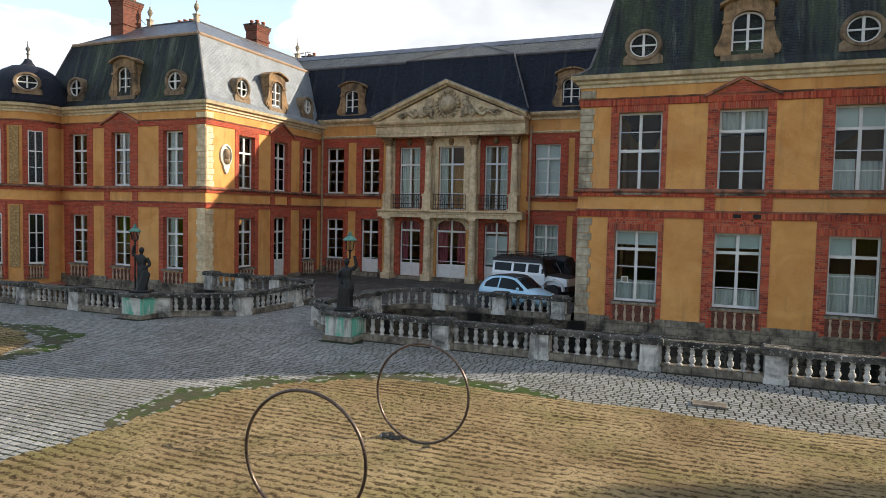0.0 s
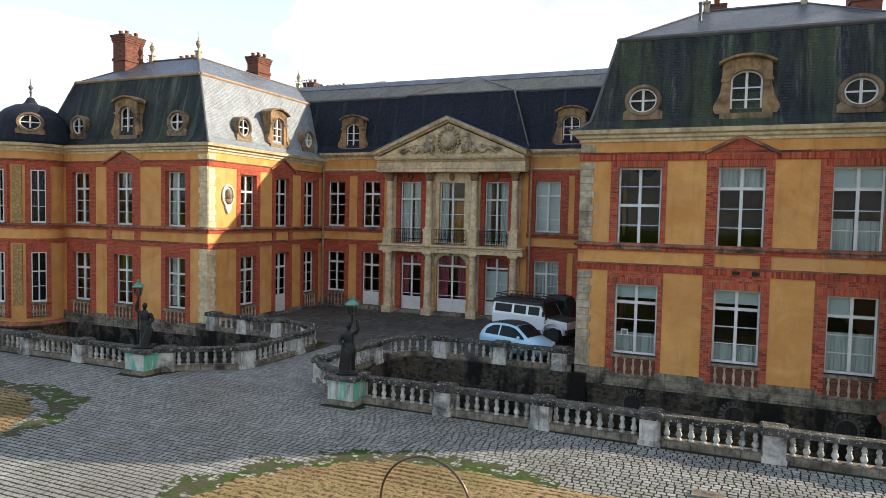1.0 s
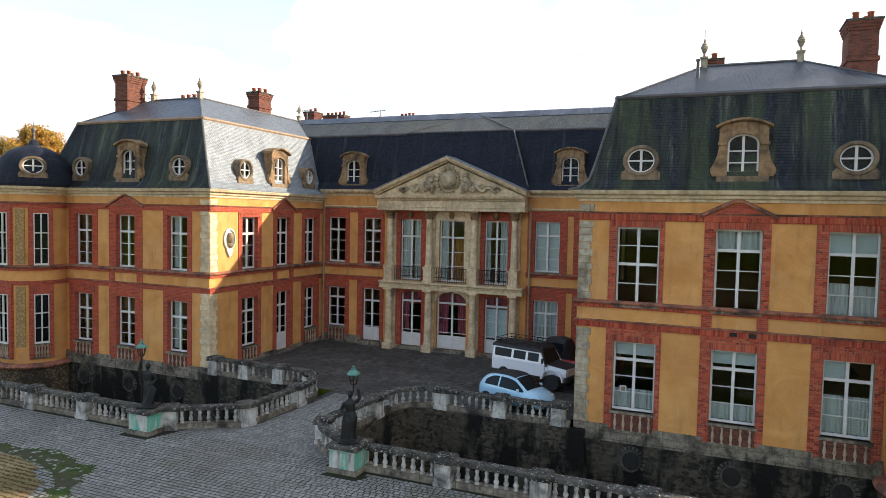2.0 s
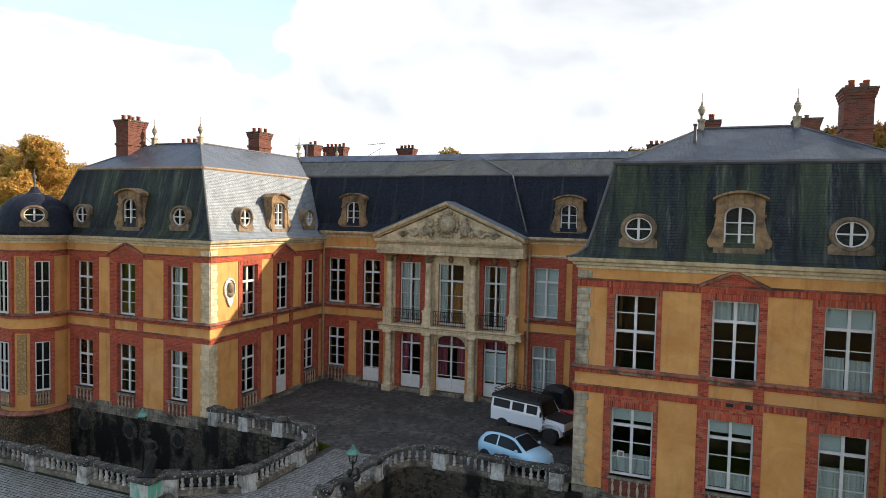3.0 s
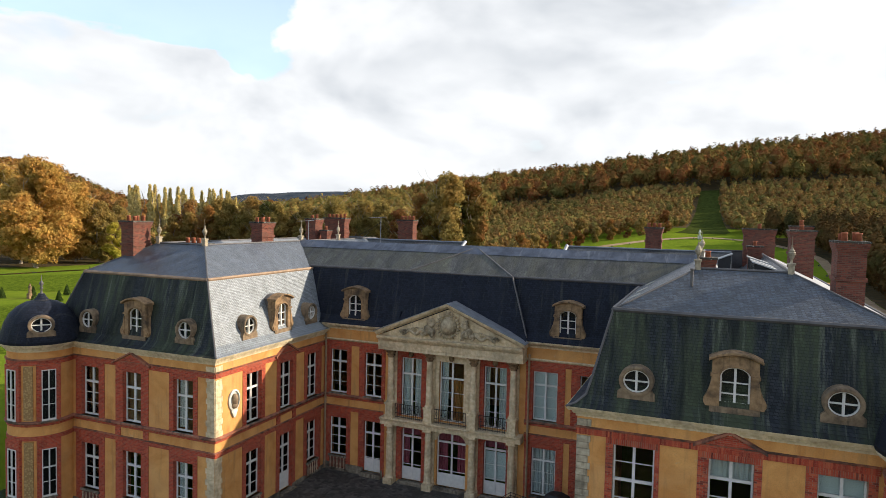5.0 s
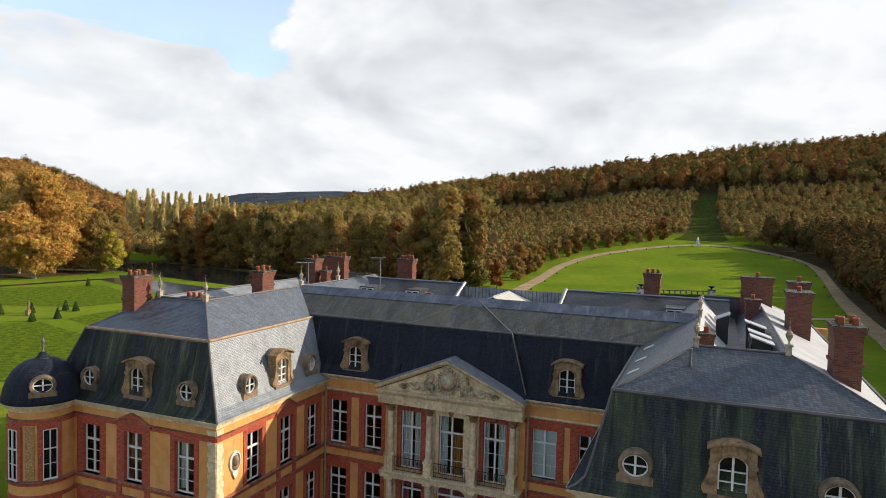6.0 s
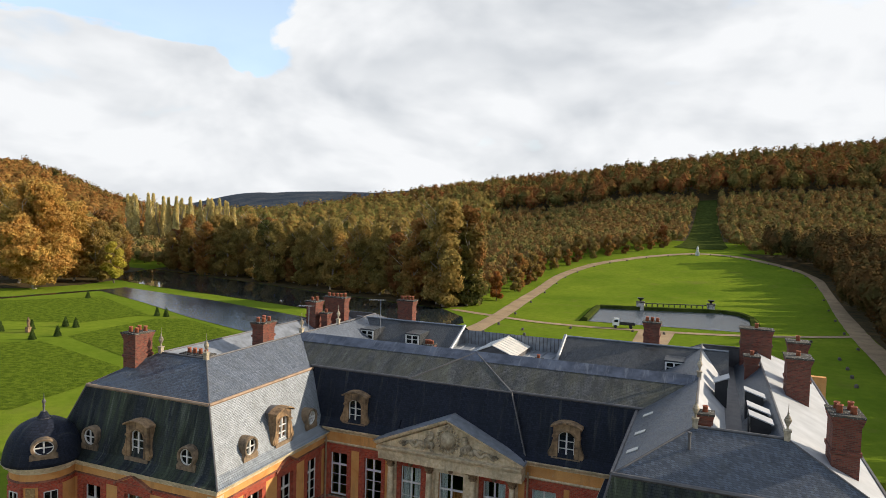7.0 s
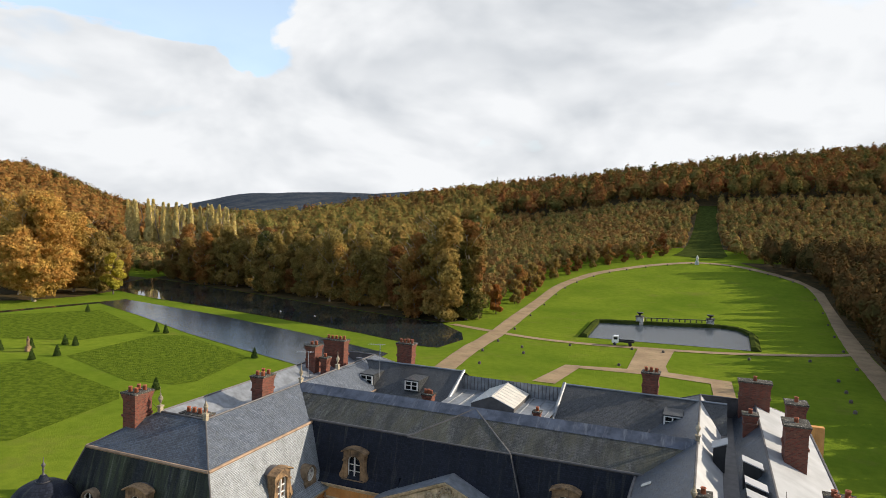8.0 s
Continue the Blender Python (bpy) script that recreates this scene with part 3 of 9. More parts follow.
CUBE = ((0, 1, 3, 2), (4, 6, 7, 5), (0, 4, 5, 1), (2, 3, 7, 6), (0, 2, 6, 4), (1, 5, 7, 3))


def box(bm, x0, x1, y0, y1, z0, z1, f=None, mi=0):
    """A box; f maps (a, b, c) to the world."""
    pts = [(x, y, z) for x in (x0, x1) for y in (y0, y1) for z in (z0, z1)]
    vs = [bm.verts.new(f(*p) if f else p) for p in pts]
    for q in CUBE:
        bm.faces.new([vs[i] for i in q]).material_index = mi


def chamfer_box(bm, x0, x1, y0, y1, z0, z1, c, f=None):
    """A box whose top edges are cut off by c."""
    lo = [(x0, y0), (x1, y0), (x1, y1), (x0, y1)]
    hi = [(x0 + c, y0 + c), (x1 - c, y0 + c), (x1 - c, y1 - c), (x0 + c, y1 - c)]
    rings = [[(x, y, z0) for x, y in lo], [(x, y, z1 - c) for x, y in lo], [(x, y, z1) for x, y in hi]]
    loft(bm, rings, f)


def loft(bm, rings, f=None, caps=True, mi=0):
    """A skin through rings of equal length."""
    vs = [[bm.verts.new(f(*p) if f else p) for p in r] for r in rings]
    n = len(rings[0])
    for a, b in zip(vs, vs[1:]):
        for i in range(n):
            bm.faces.new((a[i], a[(i + 1) % n], b[(i + 1) % n], b[i])).material_index = mi
    if caps:
        bm.faces.new(vs[0][::-1]).material_index = mi
        bm.faces.new(vs[-1]).material_index = mi


def lathe(bm, prof, cx, cy, z, seg=12, a0=0.0):
    """Turns (radius, height) pairs round an upright axis."""
    loft(bm, [[(cx + r * math.cos(a0 + math.tau * i / seg), cy + r * math.sin(a0 + math.tau * i / seg), z + h) for i in range(seg)] for r, h in prof])


def rod(bm, a, b, r0, r1=None, seg=8):
    """A round bar from a to b."""
    a, b = Vector(a), Vector(b)
    q = (b - a).to_track_quat("Z", "Y")
    r1 = r0 if r1 is None else r1
    rings = [[tuple(p + q @ Vector((r * math.cos(math.tau * i / seg), r * math.sin(math.tau * i / seg), 0))) for i in range(seg)]
             for p, r in ((a, r0), (b, r1))]
    loft(bm, rings)


def moulding(bm, prof, u0, u1, f, m0=0, m1=0):
    """A straight moulding of the profile (out, up) from u0 to u1 along a facade; m0, m1: 1 where that end is mitred round a corner."""
    loft(bm, [[f(u + k * o, o, z) for o, z in prof] for u, k in ((u0, -m0), (u1, m1))])


def sheet(bm, u0, u1, z0, z1, o, f, waves=5, depth=0.05, step=24):
    """A hanging cloth in folds."""
    vs = []
    for i in range(step + 1):
        k = i / step
        d = o + depth * math.sin(k * math.tau * waves) + depth * 0.4 * math.sin(k * 17.0 + u0)
        vs.append([bm.verts.new(f(u0 + (u1 - u0) * k, d + (0.02 if z == z0 else 0), z)) for z in (z0, z1)])
    for a, b in zip(vs, vs[1:]):
        bm.faces.new((a[0], b[0], b[1], a[1]))


def wall_mesh(bm, u0, u1, z0, z1, holes, f, thick=0.55):
    """A wall slab with rectangular openings cut through it."""
    us = sorted({u0, u1, *(h[0] for h in holes), *(h[1] for h in holes)})
    zs = sorted({z0, z1, *(h[2] for h in holes), *(h[3] for h in holes)})
    us = [u for u in us if u0 <= u <= u1]
    zs = [z for z in zs if z0 <= z <= z1]
    nu, nz = len(us) - 1, len(zs) - 1
    full = [[not any(h[0] < (us[i] + us[i + 1]) / 2 < h[1] and h[2] < (zs[j] + zs[j + 1]) / 2 < h[3] for h in holes) for j in range(nz)] for i in range(nu)]
    memo = {}

    def v(i, j, o):
        if (i, j, o) not in memo:
            memo[i, j, o] = bm.verts.new(f(us[i], o, zs[j]))
        return memo[i, j, o]

    def solid(i, j):
        return 0 <= i < nu and 0 <= j < nz and full[i][j]

    for i in range(nu):
        for j in range(nz):
            if not full[i][j]:
                continue
            for o in (0.0, -thick):
                bm.faces.new((v(i, j, o), v(i + 1, j, o), v(i + 1, j + 1, o), v(i, j + 1, o)))
            for (di, dj), (a, b) in (((-1, 0), ((i, j), (i, j + 1))), ((1, 0), ((i + 1, j), (i + 1, j + 1))),
                                     ((0, -1), ((i, j), (i + 1, j))), ((0, 1), ((i, j + 1), (i + 1, j + 1)))):
                if not solid(i + di, j + dj):
                    bm.faces.new((v(*a, 0.0), v(*b, 0.0), v(*b, -thick), v(*a, -thick)))


def setts(name, cells, mat, z=0.0, rise=0.045, seed=3):
    """Cobbles as one mesh: cells of (x, y, half length, half width, turn), each a stone with a worn top."""
    r = np.random.default_rng(seed)
    c = np.array(cells)
    n = len(c)
    ring = np.array(((-1, -1), (1, -1), (1, 1), (-1, 1)), float)
    v = np.zeros((n, 8, 3))
    ca, sa = np.cos(c[:, 4])[:, None], np.sin(c[:, 4])[:, None]
    for k, (s, zz) in enumerate(((1.0, -0.03), (0.955, 1.0))):
        px = ring[None, :, 0] * (c[:, 2:3] * s) + r.normal(0, 0.006, (n, 4))
        py = ring[None, :, 1] * (c[:, 3:4] * s) + r.normal(0, 0.006, (n, 4))
        v[:, 4 * k:4 * k + 4, 0] = c[:, 0:1] + px * ca - py * sa
        v[:, 4 * k:4 * k + 4, 1] = c[:, 1:2] + px * sa + py * ca
        v[:, 4 * k:4 * k + 4, 2] = z + (zz if zz < 0 else rise * (0.75 + 0.5 * r.random((n, 1))) + r.normal(0, 0.0010, (n, 4)))
    q = np.array(((4, 5, 6, 7), (0, 1, 5, 4), (1, 2, 6, 5), (2, 3, 7, 6), (3, 0, 4, 7)))
    idx = (np.arange(n)[:, None, None] * 8 + q[None]).reshape(-1, 4)
    me = bpy.data.meshes.new(name)
    me.vertices.add(n * 8)
    me.vertices.foreach_set("co", v.astype(np.float32).ravel())
    me.loops.add(idx.size)
    me.loops.foreach_set("vertex_index", idx.astype(np.int32).ravel())
    me.polygons.add(len(idx))
    me.polygons.foreach_set("loop_start", np.arange(0, idx.size, 4, dtype=np.int32))
    me.update()
    me.validate()
    me.shade_flat()
    me.materials.append(mat)
    return me


def raw_mesh(name, verts, faces_per, mat):
    """A mesh from flat arrays: faces of faces_per corners each, no shared corners."""
    me = bpy.data.meshes.new(name)
    n = len(verts)
    me.vertices.add(n)
    me.vertices.foreach_set("co", verts.astype(np.float32).ravel())
    me.loops.add(n)
    me.loops.foreach_set("vertex_index", np.arange(n, dtype=np.int32))
    me.polygons.add(n // faces_per)
    me.polygons.foreach_set("loop_start", np.arange(0, n, faces_per, dtype=np.int32))
    me.update()
    me.validate()
    me.materials.append(mat)
    return me


# facade frames: (along, out, up) to the world
XL, XR = -24.38, -5.20          # court faces of the two pavilions
YL, YR, YM = 26.97, 26.70, 37.70  # fronts of the pavilions and of the central wing


def f_lp(u, o, z):
    return (u, YL - o, z)


def f_ls(u, o, z):
    return (XL + o, u, z)


def f_main(u, o, z):
    return (u, YM - o, z)


def f_rp(u, o, z):
    return (u, YR - o, z)


def f_rs(u, o, z):
    return (XR - o, u, z)

# ---- ground: one sheet with the moat sunk into it, rising to wooded hills ----
def smooth(a, b, x):
    k = min(1.0, max(0.0, (x - a) / (b - a)))
    return k * k * (3 - 2 * k)


def crest(x):
    """Height of the hill's crest behind the park, from the east to the open valley."""
    return float(np.interp(x, (-1500, -900, -600, -400, -314, -244, -168, -100, -10, 74, 160, 400, 1200), (12, 14, 26, 40, 42, 48, 56, 65, 77, 85, 92, 98, 95)))


def height(x, y):
    if y < 215 and x > -330:
        return 0.0
    h = 12.0 * smooth(215, 380, y) * smooth(-140, -60, x) + (crest(x) - 12.0 * smooth(-140, -60, x)) * smooth(370, 820, y) * smooth(-520, -260, x)
    west = -x / max(y, 1.0) if y > 0 else 9.0
    h += 62.0 * smooth(0.96, 1.45, west) * smooth(330, 1000, math.hypot(x, y)) * (0.85 + 0.15 * math.sin(x * 0.006 + 1.0))
    h += 142.0 * smooth(1500, 2500, y) * smooth(-1.06, -0.74, x / max(y, 1.0)) * (0.86 + 0.10 * math.sin(x * 0.0023 + 2.6) + 0.04 * math.sin(x * 0.011))
    return h


MOAT_X = (-53.0, 26.0)
MOAT_Y = (19.35, 74.0)


def moat(x, y):
    """Whether the point lies in the sunken ring round the house."""
    if not (MOAT_X[0] < x < MOAT_X[1] and MOAT_Y[0] < y < MOAT_Y[1]):
        return False
    if -37.8 < x < 8.2 and 26.9 < y < 60.0:
        return False
    return not (-15.9 - 0.9 < x < -15.9 + 3.0 and y < 27.0)


def lines(stops):
    out = []
    for a, b, n in stops:
        out += list(np.linspace(a, b, n, endpoint=False))
    return out


gx = lines(((-4000, -900, 16), (-900, -150, 32), (-150, -60, 9))) + [-60, -53.02, -53, -46, -42, -37.8, -37.78, -33, -28, -22, -16.82, -16.8, -12.9, -12.88, -8, -3, 3, 8.18, 8.2, 14, 20, 26, 26.02] + lines(((32, 200, 14), (200, 900, 18), (900, 4000, 12))) + [4000]
gy = lines(((-400, -30, 8), (-30, 19, 8))) + [19, 19.35, 19.37, 22, 24.5, 26.88, 26.9, 26.98, 27, 32, 40, 50, 59.98, 60, 67, 73.98, 74] + lines(((80, 215, 9), (215, 900, 44), (900, 4800, 48))) + [4800]
bm = bmesh.new()
grid = [[bm.verts.new((x, y, -4.6 if moat(x, y) else height(x, y) - 0.02)) for y in gy] for x in gx]
for i in range(len(gx) - 1):
    for j in range(len(gy) - 1):
        f = bm.faces.new((grid[i][j], grid[i + 1][j], grid[i + 1][j + 1], grid[i][j + 1]))
        cx, cy = (gx[i] + gx[i + 1]) / 2, (gy[j] + gy[j + 1]) / 2
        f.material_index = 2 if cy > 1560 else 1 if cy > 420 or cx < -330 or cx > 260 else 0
tagged(part("ground", bm, [LAWN, FLOOR, HAZEWOOD]), "green lawn and parkland rising to wooded hills", "ground", kind="structure")


def blanket(name, pts, z, mat, label, category="", kind="structure", drape=False, cut=6.0):
    """A thin flat area laid on the ground, given by its outline; draped over the slope where asked."""
    bm = bmesh.new()
    f = bm.faces.new([bm.verts.new((x, y, 0)) for x, y in pts])
    if drape:
        xs, ys = [p[0] for p in pts], [p[1] for p in pts]
        for lo, hi, no in ((min(xs), max(xs), (1, 0, 0)), (min(ys), max(ys), (0, 1, 0))):
            s = lo + cut
            while s < hi:
                at = (s, 0, 0) if no[0] else (0, s, 0)
                bmesh.ops.bisect_plane(bm, geom=bm.verts[:] + bm.edges[:] + bm.faces[:], plane_co=at, plane_no=no)
                s += cut
    for v in bm.verts:
        v.co.z = (height(v.co.x, v.co.y) if drape else 0.0) + z
    return tagged(part(name, bm, mat), label, category or name, kind=kind)


def ribbon(name, pts, width, z, mat, label, drape=True):
    """A path of one width along a line."""
    fine = []
    for (ax, ay), (bx, by) in zip(pts, pts[1:]):
        n = max(2, int(math.hypot(bx - ax, by - ay) / 4))
        fine += [(ax + (bx - ax) * k / n, ay + (by - ay) * k / n) for k in range(n)]
    fine.append(pts[-1])
    bm = bmesh.new()
    prev = None
    for i, (x, y) in enumerate(fine):
        a, b = fine[max(0, i - 1)], fine[min(len(fine) - 1, i + 1)]
        d = Vector((b[0] - a[0], b[1] - a[1])).normalized()
        w = width / 2 * (1 + 0.10 * noise.noise((x * 0.15, y * 0.15, 3.0)))
        row = [bm.verts.new((x + s * w * -d.y, y + s * w * d.x, (height(x + s * w * -d.y, y + s * w * d.x) if drape else 0) + z)) for s in (-1, 1)]
        if prev:
            bm.faces.new((prev[0], row[0], row[1], prev[1]))
        prev = row
    return tagged(part(name, bm, mat), label, "path", kind="structure")


def curve_pts(pts, n=8):
    """A smooth line through points."""
    out = []
    for i in range(len(pts) - 1):
        p = [Vector(pts[max(0, min(len(pts) - 1, i + k))]) for k in (-1, 0, 1, 2)]
        for j in range(n):
            t = j / n
            q = 0.5 * (2 * p[1] + (p[2] - p[0]) * t + (2 * p[0] - 5 * p[1] + 4 * p[2] - p[3]) * t * t + (3 * p[1] - p[0] - 3 * p[2] + p[3]) * t ** 3)
            out.append((q.x, q.y))
    out.append(tuple(pts[-1]))
    return out


# water of the moat
bm = bmesh.new()
quad(bm, (-53, 19.3, -3.4), (26, 19.3, -3.4), (26, 74, -3.4), (-53, 74, -3.4))
tagged(part("water", bm, WATER), "still dark moat water", "water", kind="structure")

# ---- the house ----
left_pavilion = thing("left_pavilion", (-31, YL, 0), "ochre pavilion with red brick bays, slate mansard roof and stone dormers", "building", "pavilions of the house")
right_pavilion = thing("right_pavilion", (1.5, YR, 0), "ochre pavilion with red brick bays and mossy slate mansard roof", "building", "pavilions of the house")
central_wing = thing("central_wing", (-14.8, YM, 0), "central wing with stone portico, sculpted pediment and slate roof", "building")
left_turret = thing("turret", (-36.2, 26.15, 0), "round corner turret with pebbled panels and a leaded dome", "turret", "corner turrets")
right_turret = thing("turret", (7.35, 25.9, 0), "round ochre corner turret with a leaded dome", "turret", "corner turrets")
rear_wing = thing("rear_wing", (-14.8, 56, 0), "garden wing with grey slate roofs, glass lantern and brick chimneys", "building")


def window(parent, f, u0, u1, z0, z1, transom=0.68, bars=2, top_bars=0, cloth=None, name="window", solid=0.0, sill=True, deep=0.22, w=0.075, mw=0.055):
    """A casement in its opening: frame with mullion, transom and bars; panes; sill; cloth behind the glass."""
    bm = bmesh.new()
    o0, o1 = -deep - 0.07, -deep
    box(bm, u0, u0 + w, o0, o1, z0, z1, f)
    box(bm, u1 - w, u1, o0, o1, z0, z1, f)
    box(bm, u0 + w, u1 - w, o0, o1, z0, z0 + 0.10, f)
    box(bm, u0 + w, u1 - w, o0, o1, z1 - w, z1, f)
    um, zt = (u0 + u1) / 2, z0 + (z1 - z0) * transom
    win = part(name, bm, WHITE, parent)

    def stick(what, *ext):
        q = bmesh.new()
        box(q, *ext, f)
        part(what, q, WHITE, win)

    stick("mullion", um - mw, um + mw, o0 - 0.005, o1 + 0.02, z0 + 0.10, z1 - w)
    stick("transom", u0 + w, u1 - w, o0 - 0.003, o1 + 0.035, zt - mw, zt + mw)
    for side in ((u0 + w, um - 0.055), (um + 0.055, u1 - w)):
        for k in range(bars):
            zb = z0 + 0.10 + (zt - z0 - 0.15) * (k + 1) / (bars + 1)
            stick("glazing_bar", side[0], side[1], o0 + 0.02, o1 - 0.012, zb - 0.018, zb + 0.018)
        for k in range(top_bars):
            zb = zt + (z1 - zt) * (k + 1) / (top_bars + 1)
            stick("glazing_bar", side[0], side[1], o0 + 0.02, o1 - 0.012, zb - 0.018, zb + 0.018)
        if solid:
            stick("door_panel", side[0], side[1], o0 + 0.015, o1 - 0.01, z0 + 0.10, z0 + 0.10 + solid)
            stick("raised_panel", side[0] + 0.08, side[1] - 0.08, o1 - 0.012, o1 + 0.006, z0 + 0.2, z0 + solid)
    for a, b in ((u0 + w, um - 0.05), (um + 0.05, u1 - w)):
        for c, d in ((z0 + 0.10, zt - 0.05), (zt + 0.05, z1 - w)):
            bm = bmesh.new()
            box(bm, a, b, -deep - 0.045, -deep - 0.038, c, d, f)
            pane = part("pane", bm, GLASS, win)
            pane.visible_shadow = False
    if sill:
        bm = bmesh.new()
        box(bm, u0 - 0.06, u1 + 0.06, -deep, 0.10, z0 - 0.11, z0, f)
        part("window_sill", bm, PLINTH, win)
    for kind, a, b, c, d in cloth or ():
        bm = bmesh.new()
        ua, ub = u0 + (u1 - u0) * a, u0 + (u1 - u0) * b
        za, zb = z0 + (z1 - z0) * c, z0 + (z1 - z0) * d
        if kind is BLIND:
            box(bm, ua, ub, -deep - 0.16, -deep - 0.14, za, zb, f)
        else:
            sheet(bm, ua, ub, za, zb, -deep - 0.20, f, max(2, int((ub - ua) * 7)), 0.035)
        part("blind" if kind is BLIND else "curtain", bm, kind, win)
    return win


LAID = []


def brick_bay(parent, f, b0, b1, u0, u1, z0, z1, zs, laid=False):
    """Brick piers each side of an opening and a brick head over it, toothed at the edges; zs: the bay's foot and head."""
    bm = bmesh.new()
    deep = 0.022 if laid else 0.035
    for a, b in ((b0, u0), (u1, b1)):
        box(bm, a, b, -0.01, deep, zs[0], zs[1], f)
    box(bm, u0, u1, -0.01, deep, z1, zs[1], f)
    if laid:
        LAID.extend([(b0, u0, zs[0], z1 + 0.003, f, 0), (u1, b1, zs[0], z1 + 0.003, f, 0), (b0, b1, z1 + 0.27, zs[1], f, 0), (b0, b1, z1 + 0.003, z1 + 0.27, f, 1)])
    # rowlock arch of the head, a little proud
    n = max(6, int((u1 - u0 + 0.4) / 0.11))
    for k in range(0 if laid else n):
        a = u0 - 0.2 + (u1 - u0 + 0.4) * k / n
        box(bm, a + 0.006, a + (u1 - u0 + 0.4) / n - 0.006, 0.03, 0.052, z1 + 0.003, z1 + 0.26, f)
    # reveals
    for u in (u0, u1):
        s = 0.004 if u == u0 else -0.004
        quad(bm, f(u + s, 0.03, z0), f(u + s, 0.03, z1), f(u + s, -0.22, z1), f(u + s, -0.22, z0))
    part("brick_surround", bm, MORTAR if laid else BRICK, parent)


def apron(parent, f, u0, u1, z0, z1):
    """The blind balustrade under a ground-floor window: brick back, five small balusters, rail."""
    # the darker chimney brick puts a recess's shade into the flat back panel
    bm = bmesh.new()
    box(bm, u0 - 0.1, u1 + 0.1, 0.0, 0.03, z0, z1, f)
    back = part("apron_panel", bm, CHIMNEY, parent)
    bm = bmesh.new()
    box(bm, u0 - 0.1, u1 + 0.1, 0.0, 0.12, z0 - 0.08, z0, f)
    part("apron_plinth", bm, PLINTH, back)
    h = z1 - z0
    for k in range(5):
        bm = bmesh.new()
        u = u0 + (u1 - u0) * (k + 0.5) / 5
        p = f(u, 0.07, z0)
        lathe(bm, [(0.05, 0), (0.05, 0.06 * h), (0.028, 0.14 * h), (0.062, 0.35 * h), (0.06, 0.45 * h), (0.03, 0.75 * h), (0.03, 0.85 * h), (0.05, 0.92 * h), (0.05, h)], p[0], p[1], p[2], 8)
        part("baluster", bm, BUFF, back, smooth=True)


def gable(parent, f, u0, u1, z0, z1):
    """The small brick gable over a middle bay."""
    bm = bmesh.new()
    um = (u0 + u1) / 2
    tri = [(u0, z0), (u1, z0), (um, z1)]
    loft(bm, [[f(u, o, z) for u, z in tri] for o in (0.0, 0.07)])
    g = part("gable", bm, BRICK, parent)
    bm = bmesh.new()
    for a, b in ((u0 - 0.12, um), (u1 + 0.12, um)):
        za, zb = z0 - 0.02, z1 + 0.05
        loft(bm, [[f(a, o, za + d) for o, d in ((0.0, 0.0), (0.16, 0.0), (0.16, 0.10), (0.0, 0.14))],
                  [f(b, o, zb + d) for o, d in ((0.0, 0.0), (0.16, 0.0), (0.16, 0.10), (0.0, 0.14))]])
    part("gable_coping", bm, STRING, g)


def bands(parent, f, u0, u1, mids=(), top=9.66, e0=0, e1=0):
    """Cornice, brick bands, string course and plinth along a facade; e0, e1: 1 where the mouldings turn a corner."""
    bm = bmesh.new()
    t = top
    moulding(bm, [(-0.1, t - 0.44), (0.05, t - 0.44), (0.07, t - 0.34), (0.16, t - 0.30), (0.20, t - 0.20), (0.34, t - 0.15), (0.40, t - 0.04), (0.42, t), (-0.1, t)], u0, u1, f, e0, e1)
    part("cornice", bm, CORNICE, parent)
    bm = bmesh.new()
    box(bm, u0, u1, -0.01, 0.045, 8.48, 8.74, f)
    part("brick_band", bm, BRICK, parent)
    bm = bmesh.new()
    moulding(bm, [(-0.05, 8.74), (0.07, 8.74), (0.10, 8.80), (-0.05, 8.82)], u0, u1, f, e0, e1)
    part("moulding", bm, STRING, parent)
    bm = bmesh.new()
    box(bm, u0, u1, -0.01, 0.06, 4.98, 5.13, f)
    part("brick_band", bm, BRICK, parent)
    bm = bmesh.new()
    box(bm, u0, u1, -0.01, 0.05, 4.18, 4.42, f)
    part("brick_band", bm, BRICK, parent)
    for a, b in mids:
        bm = bmesh.new()
        box(bm, a, b, -0.01, 0.052, 4.42, 4.98, f)
        part("brick_strip", bm, BRICK, parent)
    bm = bmesh.new()
    moulding(bm, [(-0.05, 5.13), (0.12, 5.13), (0.16, 5.18), (0.16, 5.23), (0.02, 5.29), (-0.05, 5.29)], u0, u1, f, e0, e1)
    part("string_course", bm, STRING, parent)
    bm = bmesh.new()
    moulding(bm, [(-0.05, 4.42), (0.09, 4.42), (0.10, 4.47), (-0.05, 4.50)], u0, u1, f, e0, e1)
    part("string_course", bm, STRING, parent)


def plinth(parent, f, u0, u1, gaps, z0=-0.25, z1=0.27):
    bm = bmesh.new()
    us = [u0] + [q for g in sorted(gaps) for q in g] + [u1]
    for a, b in zip(us[::2], us[1::2]):
        q = bmesh.new()
        box(q, a, b, -0.01, 0.09, z0, z1, f)
        part("plinth_block", q, PLINTH, parent)
    box(bm, u0, u1, -0.02, 0.085, z0, 0.09, f)
    box(bm, u0, u1, -0.02, 0.14, z0 - 0.14, z0, f)
    part("plinth", bm, PLINTH, parent)


